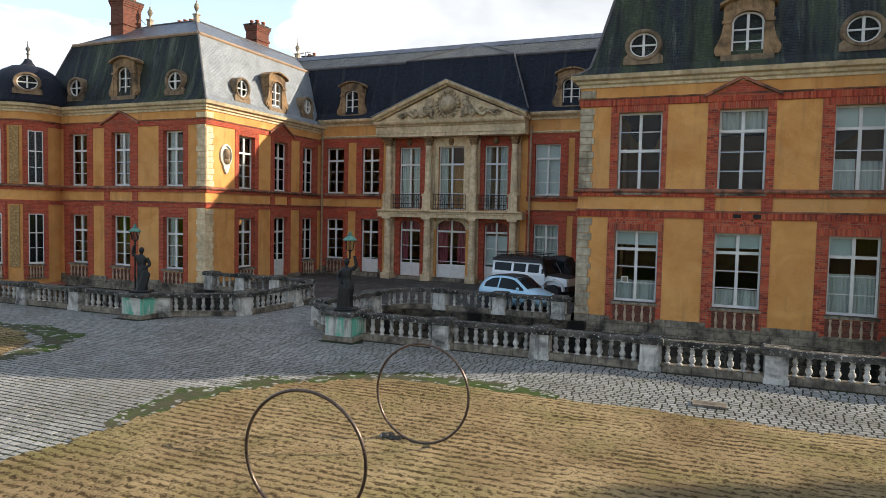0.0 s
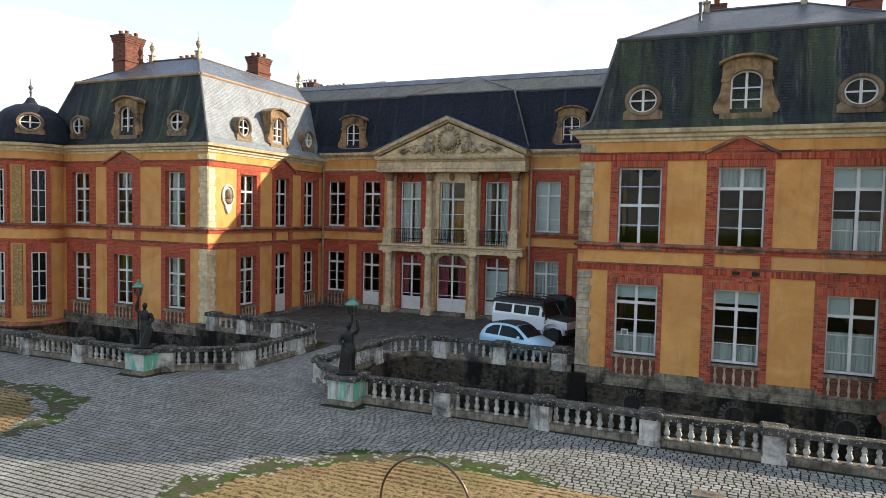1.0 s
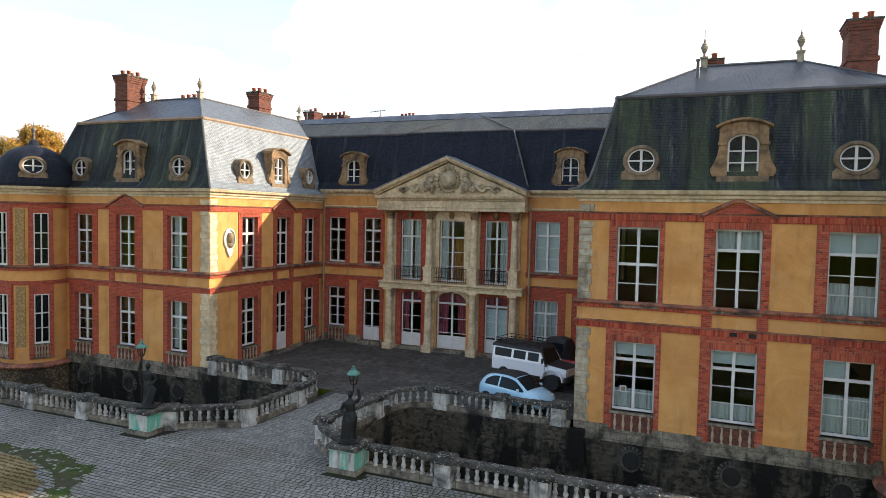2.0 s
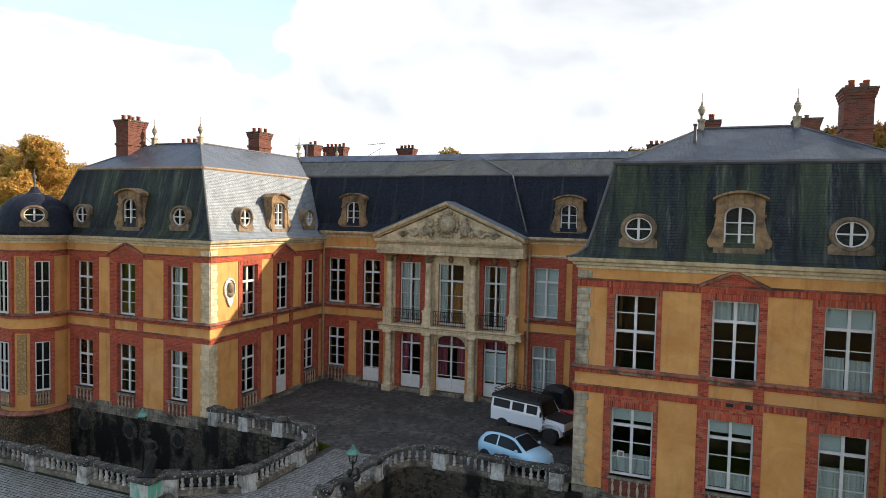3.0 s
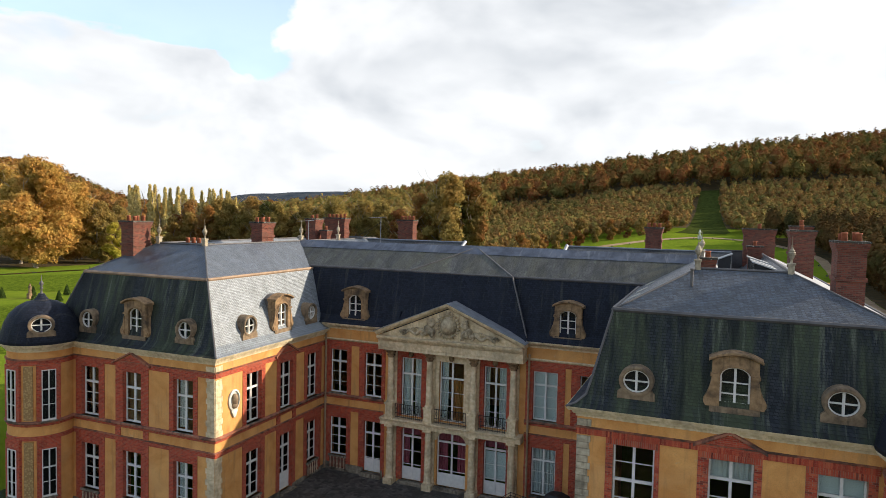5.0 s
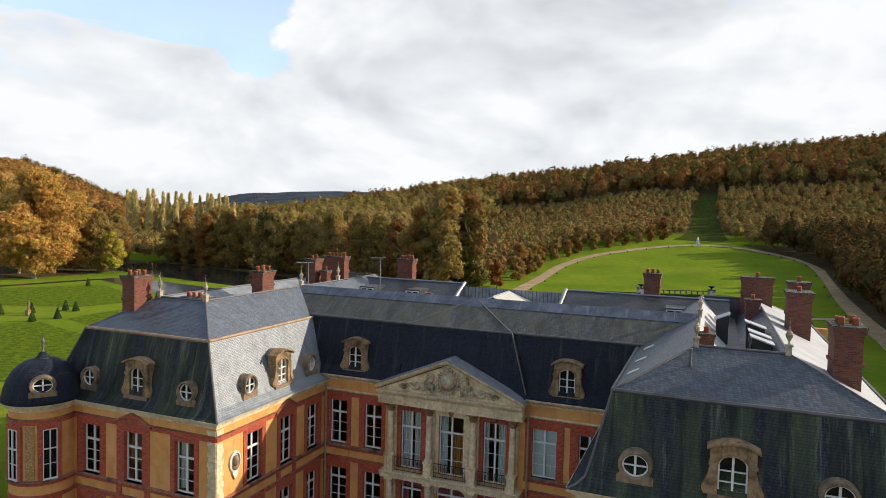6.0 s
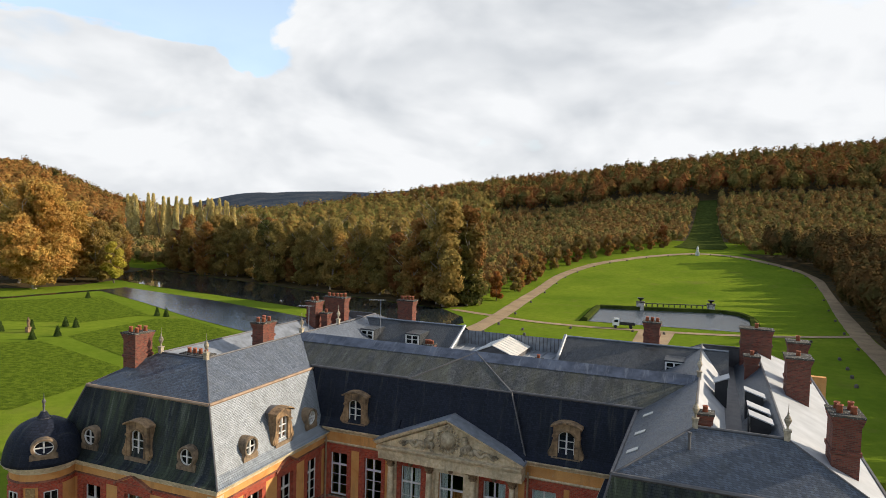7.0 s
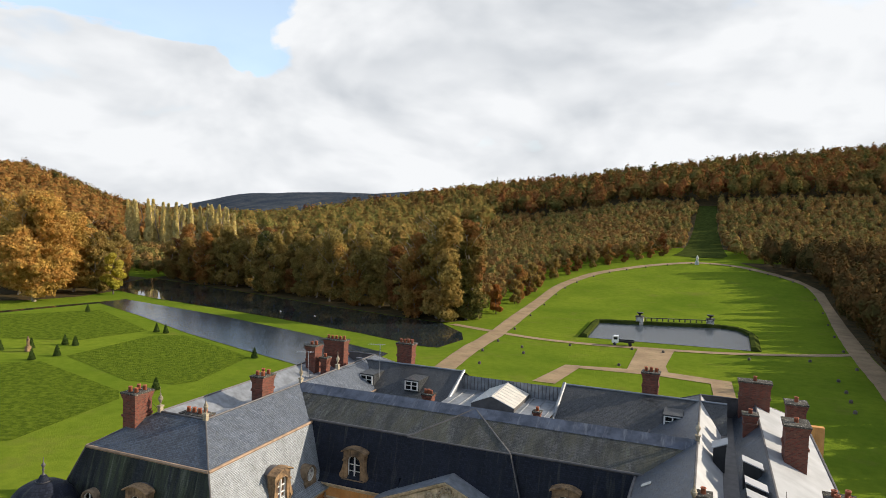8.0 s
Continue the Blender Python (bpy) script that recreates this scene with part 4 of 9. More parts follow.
def quoins(parent, f, u, side, z0, z1, mat=QUOIN):
    """A chain of corner stones, long and short by turns."""
    z, k = z0, 0
    while z < z1 - 0.1:
        h = min(0.27 + 0.05 * random.random(), z1 - z)
        w = (0.56, 0.48)[k % 2] + 0.04 * random.random()
        bm = bmesh.new()
        a, b = (u, u + w) if side > 0 else (u - w, u)
        chamfer_box(bm, a + 0.004, b - 0.004, z + 0.006, z + h - 0.006, 0.0, 0.045, 0.012, lambda p, q, r: f(p, r, q))
        part("quoin", bm, mat, parent)
        z, k = z + h, k + 1


def doorstep(parent, f, u0, u1, z):
    bm = bmesh.new()
    chamfer_box(bm, u0 - 0.12, u1 + 0.12, -0.2, 0.34, 0.0, z, 0.03, f)
    part("door_step", bm, PLINTH, parent)


UP, LOW = (5.29, 8.20), (0.90, 3.66)

# left pavilion, front
LB = ((-34.63, -32.35, -34.18, -32.80), (-31.48, -29.01, -30.93, -29.56), (-27.52, -25.54, -27.21, -25.84))
bm = bmesh.new()
wall_mesh(bm, -37.8, XL, -0.4, 9.3, [(b[2], b[3], *z) for b in LB for z in (UP, LOW)], f_lp)
part("wall", bm, OCHRE, left_pavilion)
CL = (CURTAIN, 0.05, 0.42, 0.05, 0.98)
for i, b in enumerate(LB):
    for z in (UP, LOW):
        brick_bay(left_pavilion, f_lp, *b, *z, ((5.29, 8.48) if z is UP else (0.05, 4.18)))
        window(left_pavilion, f_lp, b[2], b[3], *z, 0.68, 2, 0, (CL,) if i == 2 else ())
    apron(left_pavilion, f_lp, b[2], b[3], 0.16, 0.74)
gable(left_pavilion, f_lp, -31.55, -28.95, 8.62, 9.22)
bands(left_pavilion, f_lp, -35.2, XL, ((-31.48, -31.1), (-29.4, -29.01)), e1=1)
plinth(left_pavilion, f_lp, -35.2, XL + 0.09, [(b[0] + 0.2, b[1] - 0.2) for b in LB])
quoins(left_pavilion, f_lp, XL, -1, 0.28, 4.18, STONE)
quoins(left_pavilion, f_lp, XL, -1, 5.29, 8.48, STONE)
quoins(left_pavilion, f_lp, XL, -1, 8.82, 9.2, STONE)

# left pavilion, court side
SB = ((29.20, 31.20, 29.52, 30.86), (32.33, 34.33, 32.68, 33.98), (35.25, 37.25, 35.60, 36.90))
bm = bmesh.new()
holes = [(b[2], b[3], *UP) for b in SB] + [(SB[0][2], SB[0][3], *LOW), (SB[1][2], SB[1][3], 0.12, 3.72), (SB[2][2], SB[2][3], 1.02, 3.68)]
wall_mesh(bm, YL + 0.55, YM + 0.5, -0.4, 9.3, holes, f_ls)
part("wall", bm, OCHRE, left_pavilion)
for i, b in enumerate(SB):
    brick_bay(left_pavilion, f_ls, *b, *UP, (5.29, 8.48))
    window(left_pavilion, f_ls, b[2], b[3], *UP, 0.68, 2)
    lo = ((0.90, 3.66), (0.12, 3.72), (1.02, 3.68))[i]
    brick_bay(left_pavilion, f_ls, *b, *lo, (0.05, 4.18))
    if i == 1:
        window(left_pavilion, f_ls, b[2], b[3], *lo, 0.76, 3, 0, ((CURTAIN, 0.05, 0.95, 0.3, 0.97),), "door", 0.95, False)
        doorstep(left_pavilion, f_ls, b[2], b[3], 0.12)
    else:
        window(left_pavilion, f_ls, b[2], b[3], *lo, 0.72, 2)
        apron(left_pavilion, f_ls, b[2], b[3], 0.16, lo[0] - 0.14)
gable(left_pavilion, f_ls, 32.25, 34.42, 8.62, 9.22)
bands(left_pavilion, f_ls, YL, YM, ((32.33, 32.7), (33.95, 34.33)), e0=1)
plinth(left_pavilion, f_ls, YL - 0.09, YM, [(29.4, 31.0), (32.66, 34.0), (35.45, 37.05)], 0.0)
quoins(left_pavilion, f_ls, YL, 1, 0.28, 4.18, STONE)
quoins(left_pavilion, f_ls, YL, 1, 5.29, 8.48, STONE)
quoins(left_pavilion, f_ls, YL, 1, 8.82, 9.2, STONE)

# right pavilion, front
RB = ((-4.00, -1.89, -3.70, -2.08), (-0.48, 1.81, -0.07, 1.53), (3.25, 5.55, 3.65, 5.24))
RUP, RLOW = (5.16, 8.22), (0.88, 3.66)
bm = bmesh.new()
wall_mesh(bm, XR, 8.2, -0.4, 9.3, [(b[2], b[3], *z) for b in RB for z in (RUP, RLOW)], f_rp)
part("wall", bm, OCHRE, right_pavilion)
BL = (BLIND, 0.03, 0.97, 0.80, 0.98)
HALF = (CURTAIN, 0.04, 0.96, 0.03, 0.30)
cloths = {(0, 1): (), (1, 1): ((CURTAIN, 0.04, 0.48, 0.72, 0.98), (CURTAIN, 0.52, 0.96, 0.72, 0.98)),
          (2, 1): ((BLIND, 0.03, 0.97, 0.74, 0.98), (CURTAIN, 0.04, 0.46, 0.02, 0.40), (CURTAIN, 0.54, 0.96, 0.02, 0.38)),
          (0, 0): (BL, HALF), (1, 0): (BL, (CURTAIN, 0.04, 0.96, 0.03, 0.24)), (2, 0): ((BLIND, 0.03, 0.5, 0.74, 0.98), (CURTAIN, 0.04, 0.96, 0.03, 0.52))}
for i, b in enumerate(RB):
    for j, z in enumerate((RLOW, RUP)):
        brick_bay(right_pavilion, f_rp, *b, *z, ((0.05, 4.18), (5.29, 8.48))[j], True)
        window(right_pavilion, f_rp, b[2], b[3], *z, (0.74 if (i, j) != (0, 1) else 0.52), (2, 1)[(i, j) == (0, 1)], (i, j) == (0, 1) and 1 or 0, cloths[i, j])
    apron(right_pavilion, f_rp, b[2], b[3], 0.12, 0.74)
bm = bmesh.new()
for a, b, c, d in ((-0.13, -0.09, -0.13, 0.13), (0.09, 0.13, -0.13, 0.13), (-0.09, 0.09, -0.13, -0.09), (-0.09, 0.09, 0.09, 0.13)):
    box(bm, -3.30 + a, -3.30 + b, -0.262, -0.235, 1.72 + c, 1.72 + d, f_rp)
vent = part("pane_ventilator", bm, WHITE, right_pavilion, "white square pane ventilator")
bm = bmesh.new()
box(bm, -3.39, -3.21, -0.262, -0.25, 1.63, 1.81, f_rp)
part("grille", bm, PLINTH, vent)
# near-black boxes on the wall, coloured as the shade of vent holes
for u in (0.66, 1.32):
    bm = bmesh.new()
    box(bm, u - 0.13, u + 0.13, 0.0, 0.088, 4.23, 4.37, f_rp)
    part("vent_dark_box", bm, DARK, right_pavilion)
gable(right_pavilion, f_rp, -0.55, 1.85, 8.66, 9.24)
bands(right_pavilion, f_rp, XR, 5.6, ((-0.48, -0.1), (1.45, 1.81)), e0=1)
plinth(right_pavilion, f_rp, XR - 0.09, 5.6, [(b[0] + 0.2, b[1] - 0.2) for b in RB])
quoins(right_pavilion, f_rp, XR, 1, 0.28, 4.18)
quoins(right_pavilion, f_rp, XR, 1, 5.29, 8.48)
quoins(right_pavilion, f_rp, XR, 1, 8.82, 9.2)
for a, b, c, d in ((XR + 0.02, 5.5, 8.485, 8.735), (XR + 0.02, 5.5, 4.985, 5.125), (XR + 0.02, 5.5, 4.185, 4.415)):
    LAID.append((a, b, c, d, lambda u, o, z: f_rp(u, o + 0.028, z), 1))
# right pavilion, court side, seen only along its edge
bm = bmesh.new()
wall_mesh(bm, YR + 0.55, YM + 0.5, -0.4, 9.3, [(b[2], b[3], *z) for b in SB for z in (UP, LOW)], f_rs)
part("wall", bm, OCHRE, right_pavilion)
for b in SB:
    for z in (UP, LOW):
        brick_bay(right_pavilion, f_rs, *b, *z, ((5.29, 8.48) if z is UP else (0.05, 4.18)))
        window(right_pavilion, f_rs, b[2], b[3], *z)
bands(right_pavilion, f_rs, YR, YM, e0=1)
plinth(right_pavilion, f_rs, YR - 0.09, YM, [], 0.0)

# central wing
MU, ML = (5.33, 8.28), (1.06, 3.66)
MB = ((-24.38, -22.30, -23.92, -22.62), (-21.70, -19.75, -21.29, -20.02), (-10.32, -7.95, -9.88, -8.40), (-7.6, -5.3, -7.1, -5.9))
PU = ((-18.60, -17.16), (-15.92, -14.26), (-12.97, -11.50))
PD = ((-18.52, -17.08), (-16.04, -14.06), (-12.90, -11.42))
holes = [(b[2], b[3], *MU) for b in MB]
holes += [(MB[0][2], MB[0][3], *ML), (MB[1][2], MB[1][3], 0.3, 3.70), (MB[2][2], MB[2][3], 0.75, 3.66), (MB[3][2], MB[3][3], *ML)]
holes += [(a, b, 4.42, 8.24) for a, b in PU] + [(a, b, 0.22, 3.80) for a, b in PD]
bm = bmesh.new()
wall_mesh(bm, XL + 0.004, XR - 0.004, -0.4, 9.7, holes, f_main)
part("wall", bm, OCHRE, central_wing)
for i, b in enumerate(MB):
    brick_bay(central_wing, f_main, *b, *MU, (5.29, 8.60))
    full = ((BLIND, 0.02, 0.98, 0.02, 0.98),) if i == 2 else ()
    window(central_wing, f_main, b[2], b[3], *MU, 0.72, 2, 0, full, deep=0.16)
    lo = ((1.06, 3.66), (0.3, 3.70), (0.75, 3.66), (1.06, 3.66))[i]
    brick_bay(central_wing, f_main, *b, *lo, (0.05, 4.18))
    if i == 1:
        window(central_wing, f_main, b[2], b[3], *lo, 0.76, 2, 0, (), "door", 0.75, False, deep=0.16)
        doorstep(central_wing, f_main, b[2], b[3], 0.3)
    else:
        window(central_wing, f_main, b[2], b[3], *lo, 0.74, 2, 0, ((CURTAIN, 0.03, 0.97, 0.03, 0.97),) if i == 2 else (), deep=0.16)
apron(central_wing, f_main, MB[0][2], MB[0][3], 0.2, 0.95)

for a, b in PD:
    doorstep(central_wing, f_main, a, b, 0.22)
for a, b in ((XL, -19.85), (-10.35, XR)):
    bm = bmesh.new()
    t = 10.08
    moulding(bm, [(-0.1, t - 0.40), (0.05, t - 0.40), (0.08, t - 0.30), (0.20, t - 0.22), (0.34, t - 0.14), (0.40, t - 0.03), (0.40, t), (-0.1, t)], a, b, f_main)
    part("cornice", bm, STONE, central_wing)
    bm = bmesh.new()
    moulding(bm, [(-0.05, 9.68 - 0.78), (0.06, 8.90), (0.12, 8.98), (0.04, 9.04), (-0.05, 9.04)], a, b, f_main)
    part("moulding", bm, STONE, central_wing)
    for z0, z1, d in ((8.60, 8.88, 0.03), (4.98, 5.13, 0.06), (4.18, 4.42, 0.05)):
        bm = bmesh.new()
        box(bm, a, b, -0.01, d, z0, z1, f_main)
        part("brick_band", bm, BRICK, central_wing)
    bm = bmesh.new()
    moulding(bm, [(-0.05, 5.13), (0.12, 5.13), (0.16, 5.18), (0.16, 5.23), (0.02, 5.29), (-0.05, 5.29)], a, b, f_main)
    moulding(bm, [(-0.05, 4.42), (0.09, 4.42), (0.10, 4.47), (-0.05, 4.50)], a, b, f_main)
    part("string_course", bm, STRING, central_wing)
plinth(central_wing, f_main, XL, -19.85, [(-23.9, -22.6), (-21.3, -20.0)], 0.0, 0.55)
plinth(central_wing, f_main, -10.35, XR, [], 0.0, 0.55)


# portico
portico = thing("portico", (-15.1, YM, 0), "cream stone portico of two orders of columns under a sculpted pediment", "portico")


def f_po(u, o, z):
    return (u, YM - o, z)


COLS = (-19.14, -16.43, -13.50, -10.98)
for cx in COLS:
    bm = bmesh.new()
    y = YM - 0.43
    box(bm, cx - 0.31, cx + 0.31, y - 0.31, YM + 0.02, 0.0, 0.42)
    lathe(bm, [(0.29, 0.42), (0.29, 0.50), (0.245, 0.56), (0.235, 0.62), (0.228, 2.0), (0.205, 3.30), (0.235, 3.33), (0.235, 3.39), (0.205, 3.41), (0.205, 3.66), (0.27, 3.78)], cx, y, 0, 20)
    box(bm, cx - 0.29, cx + 0.29, y - 0.29, y + 0.29, 3.78, 3.90)
    part("column", bm, STONE, portico)
    bm = bmesh.new()
    box(bm, cx - 0.31, cx + 0.31, y - 0.31, YM + 0.02, 4.36, 4.50)
    box(bm, cx - 0.26, cx + 0.26, y - 0.26, YM + 0.02, 4.50, 5.22)
    box(bm, cx - 0.30, cx + 0.30, y - 0.30, YM + 0.02, 5.22, 5.34)
    part("pedestal", bm, STONE, portico)
    bm = bmesh.new()
    lathe(bm, [(0.27, 5.34), (0.27, 5.42), (0.22, 5.48), (0.215, 5.54), (0.205, 6.8), (0.180, 8.20), (0.205, 8.22), (0.20, 8.26)], cx, y, 0, 20)
    col = part("column", bm, STONE, portico)
    bm = bmesh.new()
    lathe(bm, [(0.19, 8.26), (0.235, 8.40), (0.205, 8.45), (0.275, 8.58), (0.245, 8.63), (0.32, 8.72)], cx, y, 0, 16)
    for k in range(12):
        a = math.tau * k / 12
        for r, zz in ((0.225, 8.40), (0.275, 8.60)):
            lathe(bm, [(0.0, 0), (0.05, 0.02), (0.06, 0.07), (0.0, 0.10)], cx + r * math.cos(a + zz), y + r * math.sin(a + zz), zz - 0.04, 5)
    box(bm, cx - 0.36, cx + 0.36, y - 0.36, y + 0.36, 8.72, 8.80)
    part("capital", bm, DORMER, col, "carved leafy capital in a darker stone colour")
# flat pilaster strips behind the columns
for cx in COLS:
    bm = bmesh.new()
    box(bm, cx - 0.27, cx + 0.27, -0.01, 0.12, 0.42, 8.8, f_po)
    part("pilaster", bm, STONE, portico)
# entablatures
bm = bmesh.new()
moulding(bm, [(-0.1, 3.90), (0.66, 3.90), (0.66, 4.10), (0.71, 4.14), (0.71, 4.20), (0.82, 4.28), (0.82, 4.36), (-0.1, 4.36)], -19.75, -10.38, f_po)
part("entablature", bm, STONE, portico)
bm = bmesh.new()
moulding(bm, [(-0.1, 8.80), (0.86, 8.80), (0.86, 8.98), (0.90, 9.0), (0.90, 9.38), (0.98, 9.42), (1.0, 9.48), (1.14, 9.54), (1.20, 9.64), (1.22, 9.72), (-0.1, 9.72)], -19.85, -10.30, f_po)
part("entablature", bm, STONE, portico)
# pediment
PA, PB, PC, PZ0, PZ1 = -19.98, -10.18, -15.08, 9.72, 11.78
bm = bmesh.new()
loft(bm, [[f_po(u, o, z) for u, z in ((PA + 0.2, PZ0), (PB - 0.2, PZ0), (PC, PZ1 - 0.1))] for o in (-0.1, 0.78)])
part("tympanum", bm, STONE, portico)
bm = bmesh.new()
for a in (PA, PB):
    prof = ((-0.1, -0.02), (0.90, -0.02), (0.95, 0.05), (1.12, 0.10), (1.18, 0.20), (1.20, 0.27), (-0.1, 0.27))
    loft(bm, [[f_po(a, o, PZ0 + d) for o, d in prof], [f_po(PC, o, PZ1 + d) for o, d in prof]])
part("raking_cornice", bm, STONE, portico)
bm = bmesh.new()
for a in (PA - 0.08, PB + 0.08):
    prof = ((-2.6, 0.272), (1.24, 0.272), (1.24, 0.31), (-2.6, 0.31))
    loft(bm, [[f_po(a, o, PZ0 + d) for o, d in prof], [f_po(PC, o, PZ1 + d) for o, d in prof]])
part("lead_cover", bm, LEAD, portico)


def blob(bm, p, r, sx=1.0, sy=1.0, sz=1.0, n=8):
    """A rounded lump of carving."""
    rings = []
    for j in range(1, 6):
        a = math.pi * j / 6
        rings.append([(p[0] + sx * r * math.sin(a) * math.cos(math.tau * i / n), p[1] + sy * r * math.sin(a) * math.sin(math.tau * i / n), p[2] - sz * r * math.cos(a)) for i in range(n)])
    loft(bm, rings)


# carved arms: an oval shield in a wreath, with a crouching mass and a curling tail to each side
def tube(bm, pts, r0, r1):
    for i, (p, q) in enumerate(zip(pts, pts[1:])):
        a, b = (r0 + (r1 - r0) * k / (len(pts) - 1) for k in (i, i + 1))
        rod(bm, p, q, a, b, 7)
        blob(bm, q, b * 1.02, n=7)


bm = bmesh.new()
yo = YM - 0.80
ZC = 10.60
for r, d in ((0.47, 0.05), (0.36, 0.12), (0.27, 0.15)):
    loft(bm, [[(PC + r * math.cos(a), yo + o, ZC + r * 1.2 * math.sin(a)) for a in [math.tau * i / 24 for i in range(24)]] for o in (0.05, -d)])
for i in range(22):
    a = math.tau * i / 22
    c, d = math.cos(a), math.sin(a)
    e = a + 0.45 * (1 if i % 2 else -1)
    blob(bm, (PC + 0.58 * c, yo - 0.07, ZC + 0.66 * d), 0.075, n=6)
    tube(bm, [(PC + 0.56 * c, yo - 0.04, ZC + 0.64 * d), (PC + 0.70 * math.cos(a + 0.05), yo - 0.06, ZC + 0.77 * math.sin(a + 0.05))], 0.06, 0.03)
    blob(bm, (PC + 0.45 * math.cos(e), yo - 0.12, ZC + 0.52 * math.sin(e)), 0.04, n=6)
for i in range(5):
    blob(bm, (PC - 0.24 + 0.12 * i, yo - 0.09, 11.32 + 0.05 * (i % 2)), 0.075, 1, 1, 1.5, 6)
rng = random.Random(4)
for s in (-1, 1):
    at = lambda x, z, d=0.06: (PC + s * x, yo - d, z)
    # haunch, shoulder and head
    for x, z, r in ((0.98, 10.18, 0.25), (1.18, 10.36, 0.24), (1.02, 10.62, 0.20), (1.36, 10.12, 0.21), (1.58, 10.20, 0.19), (0.92, 10.86, 0.14), (1.06, 10.94, 0.09)):
        blob(bm, at(x, z), r, 1.0, 0.55, 1.0, 9)
    # legs and mane
    tube(bm, [at(0.90, 10.30, 0.14), at(0.84, 10.10, 0.16), at(0.92, 9.92, 0.14), at(0.78, 9.88, 0.15)], 0.085, 0.05)
    tube(bm, [at(1.40, 10.24, 0.14), at(1.52, 10.04, 0.15), at(1.38, 9.90, 0.14)], 0.09, 0.05)
    for i in range(9):
        a = 0.6 + i * 0.42
        tube(bm, [at(1.02 + 0.10 * math.cos(a), 10.72 + 0.10 * math.sin(a), 0.10), at(1.02 + 0.26 * math.cos(a + 0.3), 10.70 + 0.26 * math.sin(a + 0.3), 0.08)], 0.055, 0.02)
    # tail that rolls along the cornice into a volute
    tube(bm, [at(1.5 + 1.15 * i / 16, 10.12 - 0.10 * i / 16 + 0.11 * math.sin(i * 0.62 + 1.2)) for i in range(17)], 0.13, 0.06)
    tube(bm, [at(2.72 + (0.22 - 0.012 * i) * math.cos(3.4 - 0.5 * i), 10.03 + (0.17 - 0.010 * i) * math.sin(3.4 - 0.5 * i)) for i in range(14)], 0.055, 0.025)
    for i in range(5):
        x, a = 1.7 + 0.24 * i, rng.uniform(0.3, 0.9)
        tube(bm, [at(x, 10.20 - 0.05 * i), at(x + 0.10, 10.38 - 0.07 * i), at(x + 0.24, 10.40 - 0.07 * i - 0.08 * a), at(x + 0.20, 10.30 - 0.07 * i)], 0.05, 0.022)
bmesh.ops.transform(bm, matrix=Matrix.Translation((PC, yo, 9.82)) @ Matrix.Diagonal((1.14, 1.3, 1.06, 1.0)) @ Matrix.Translation((-PC, -yo, -9.82)), verts=bm.verts)
part("carving", bm, ARMS, portico, "carved coat of arms with scrolled foliage", smooth=True)

for i, (a, b) in enumerate(PU):
    brick = i != 1
    if brick:
        brick_bay(central_wing, f_main, COLS[i] + 0.27, COLS[i + 1] - 0.27, a, b, 4.42, 8.24, (4.42, 8.80))
    else:
        bm = bmesh.new()
        for p, q in ((COLS[1] + 0.27, a), (b, COLS[2] - 0.27)):
            box(bm, p, q, -0.01, 0.06, 4.42, 8.80, f_main)
        box(bm, a, b, -0.01, 0.06, 8.24, 8.80, f_main)
        part("stone_surround", bm, STONE, central_wing)
    cl = {0: ((CURTAIN, 0.04, 0.40, 0.02, 0.98), (CURTAIN, 0.60, 0.96, 0.02, 0.98)), 1: ((GOLD, 0.5, 0.97, 0.02, 0.72), (CURTAIN, 0.03, 0.30, 0.02, 0.98)),
          2: ((CURTAIN, 0.62, 0.97, 0.02, 0.98), (CURTAIN, 0.03, 0.2, 0.02, 0.98))}[i]
    window(central_wing, f_main, a, b, 4.42, 8.24, 0.72, 2, 0, cl, "window", 0.0, False, deep=0.16)
    # keystone over the window
    bm = bmesh.new()
    um = (a + b) / 2
    blob(bm, f_main(um, 0.12, 8.52), 0.20, 0.9, 0.8, 1.2)
    part("keystone", bm, DORMER, portico, smooth=True)
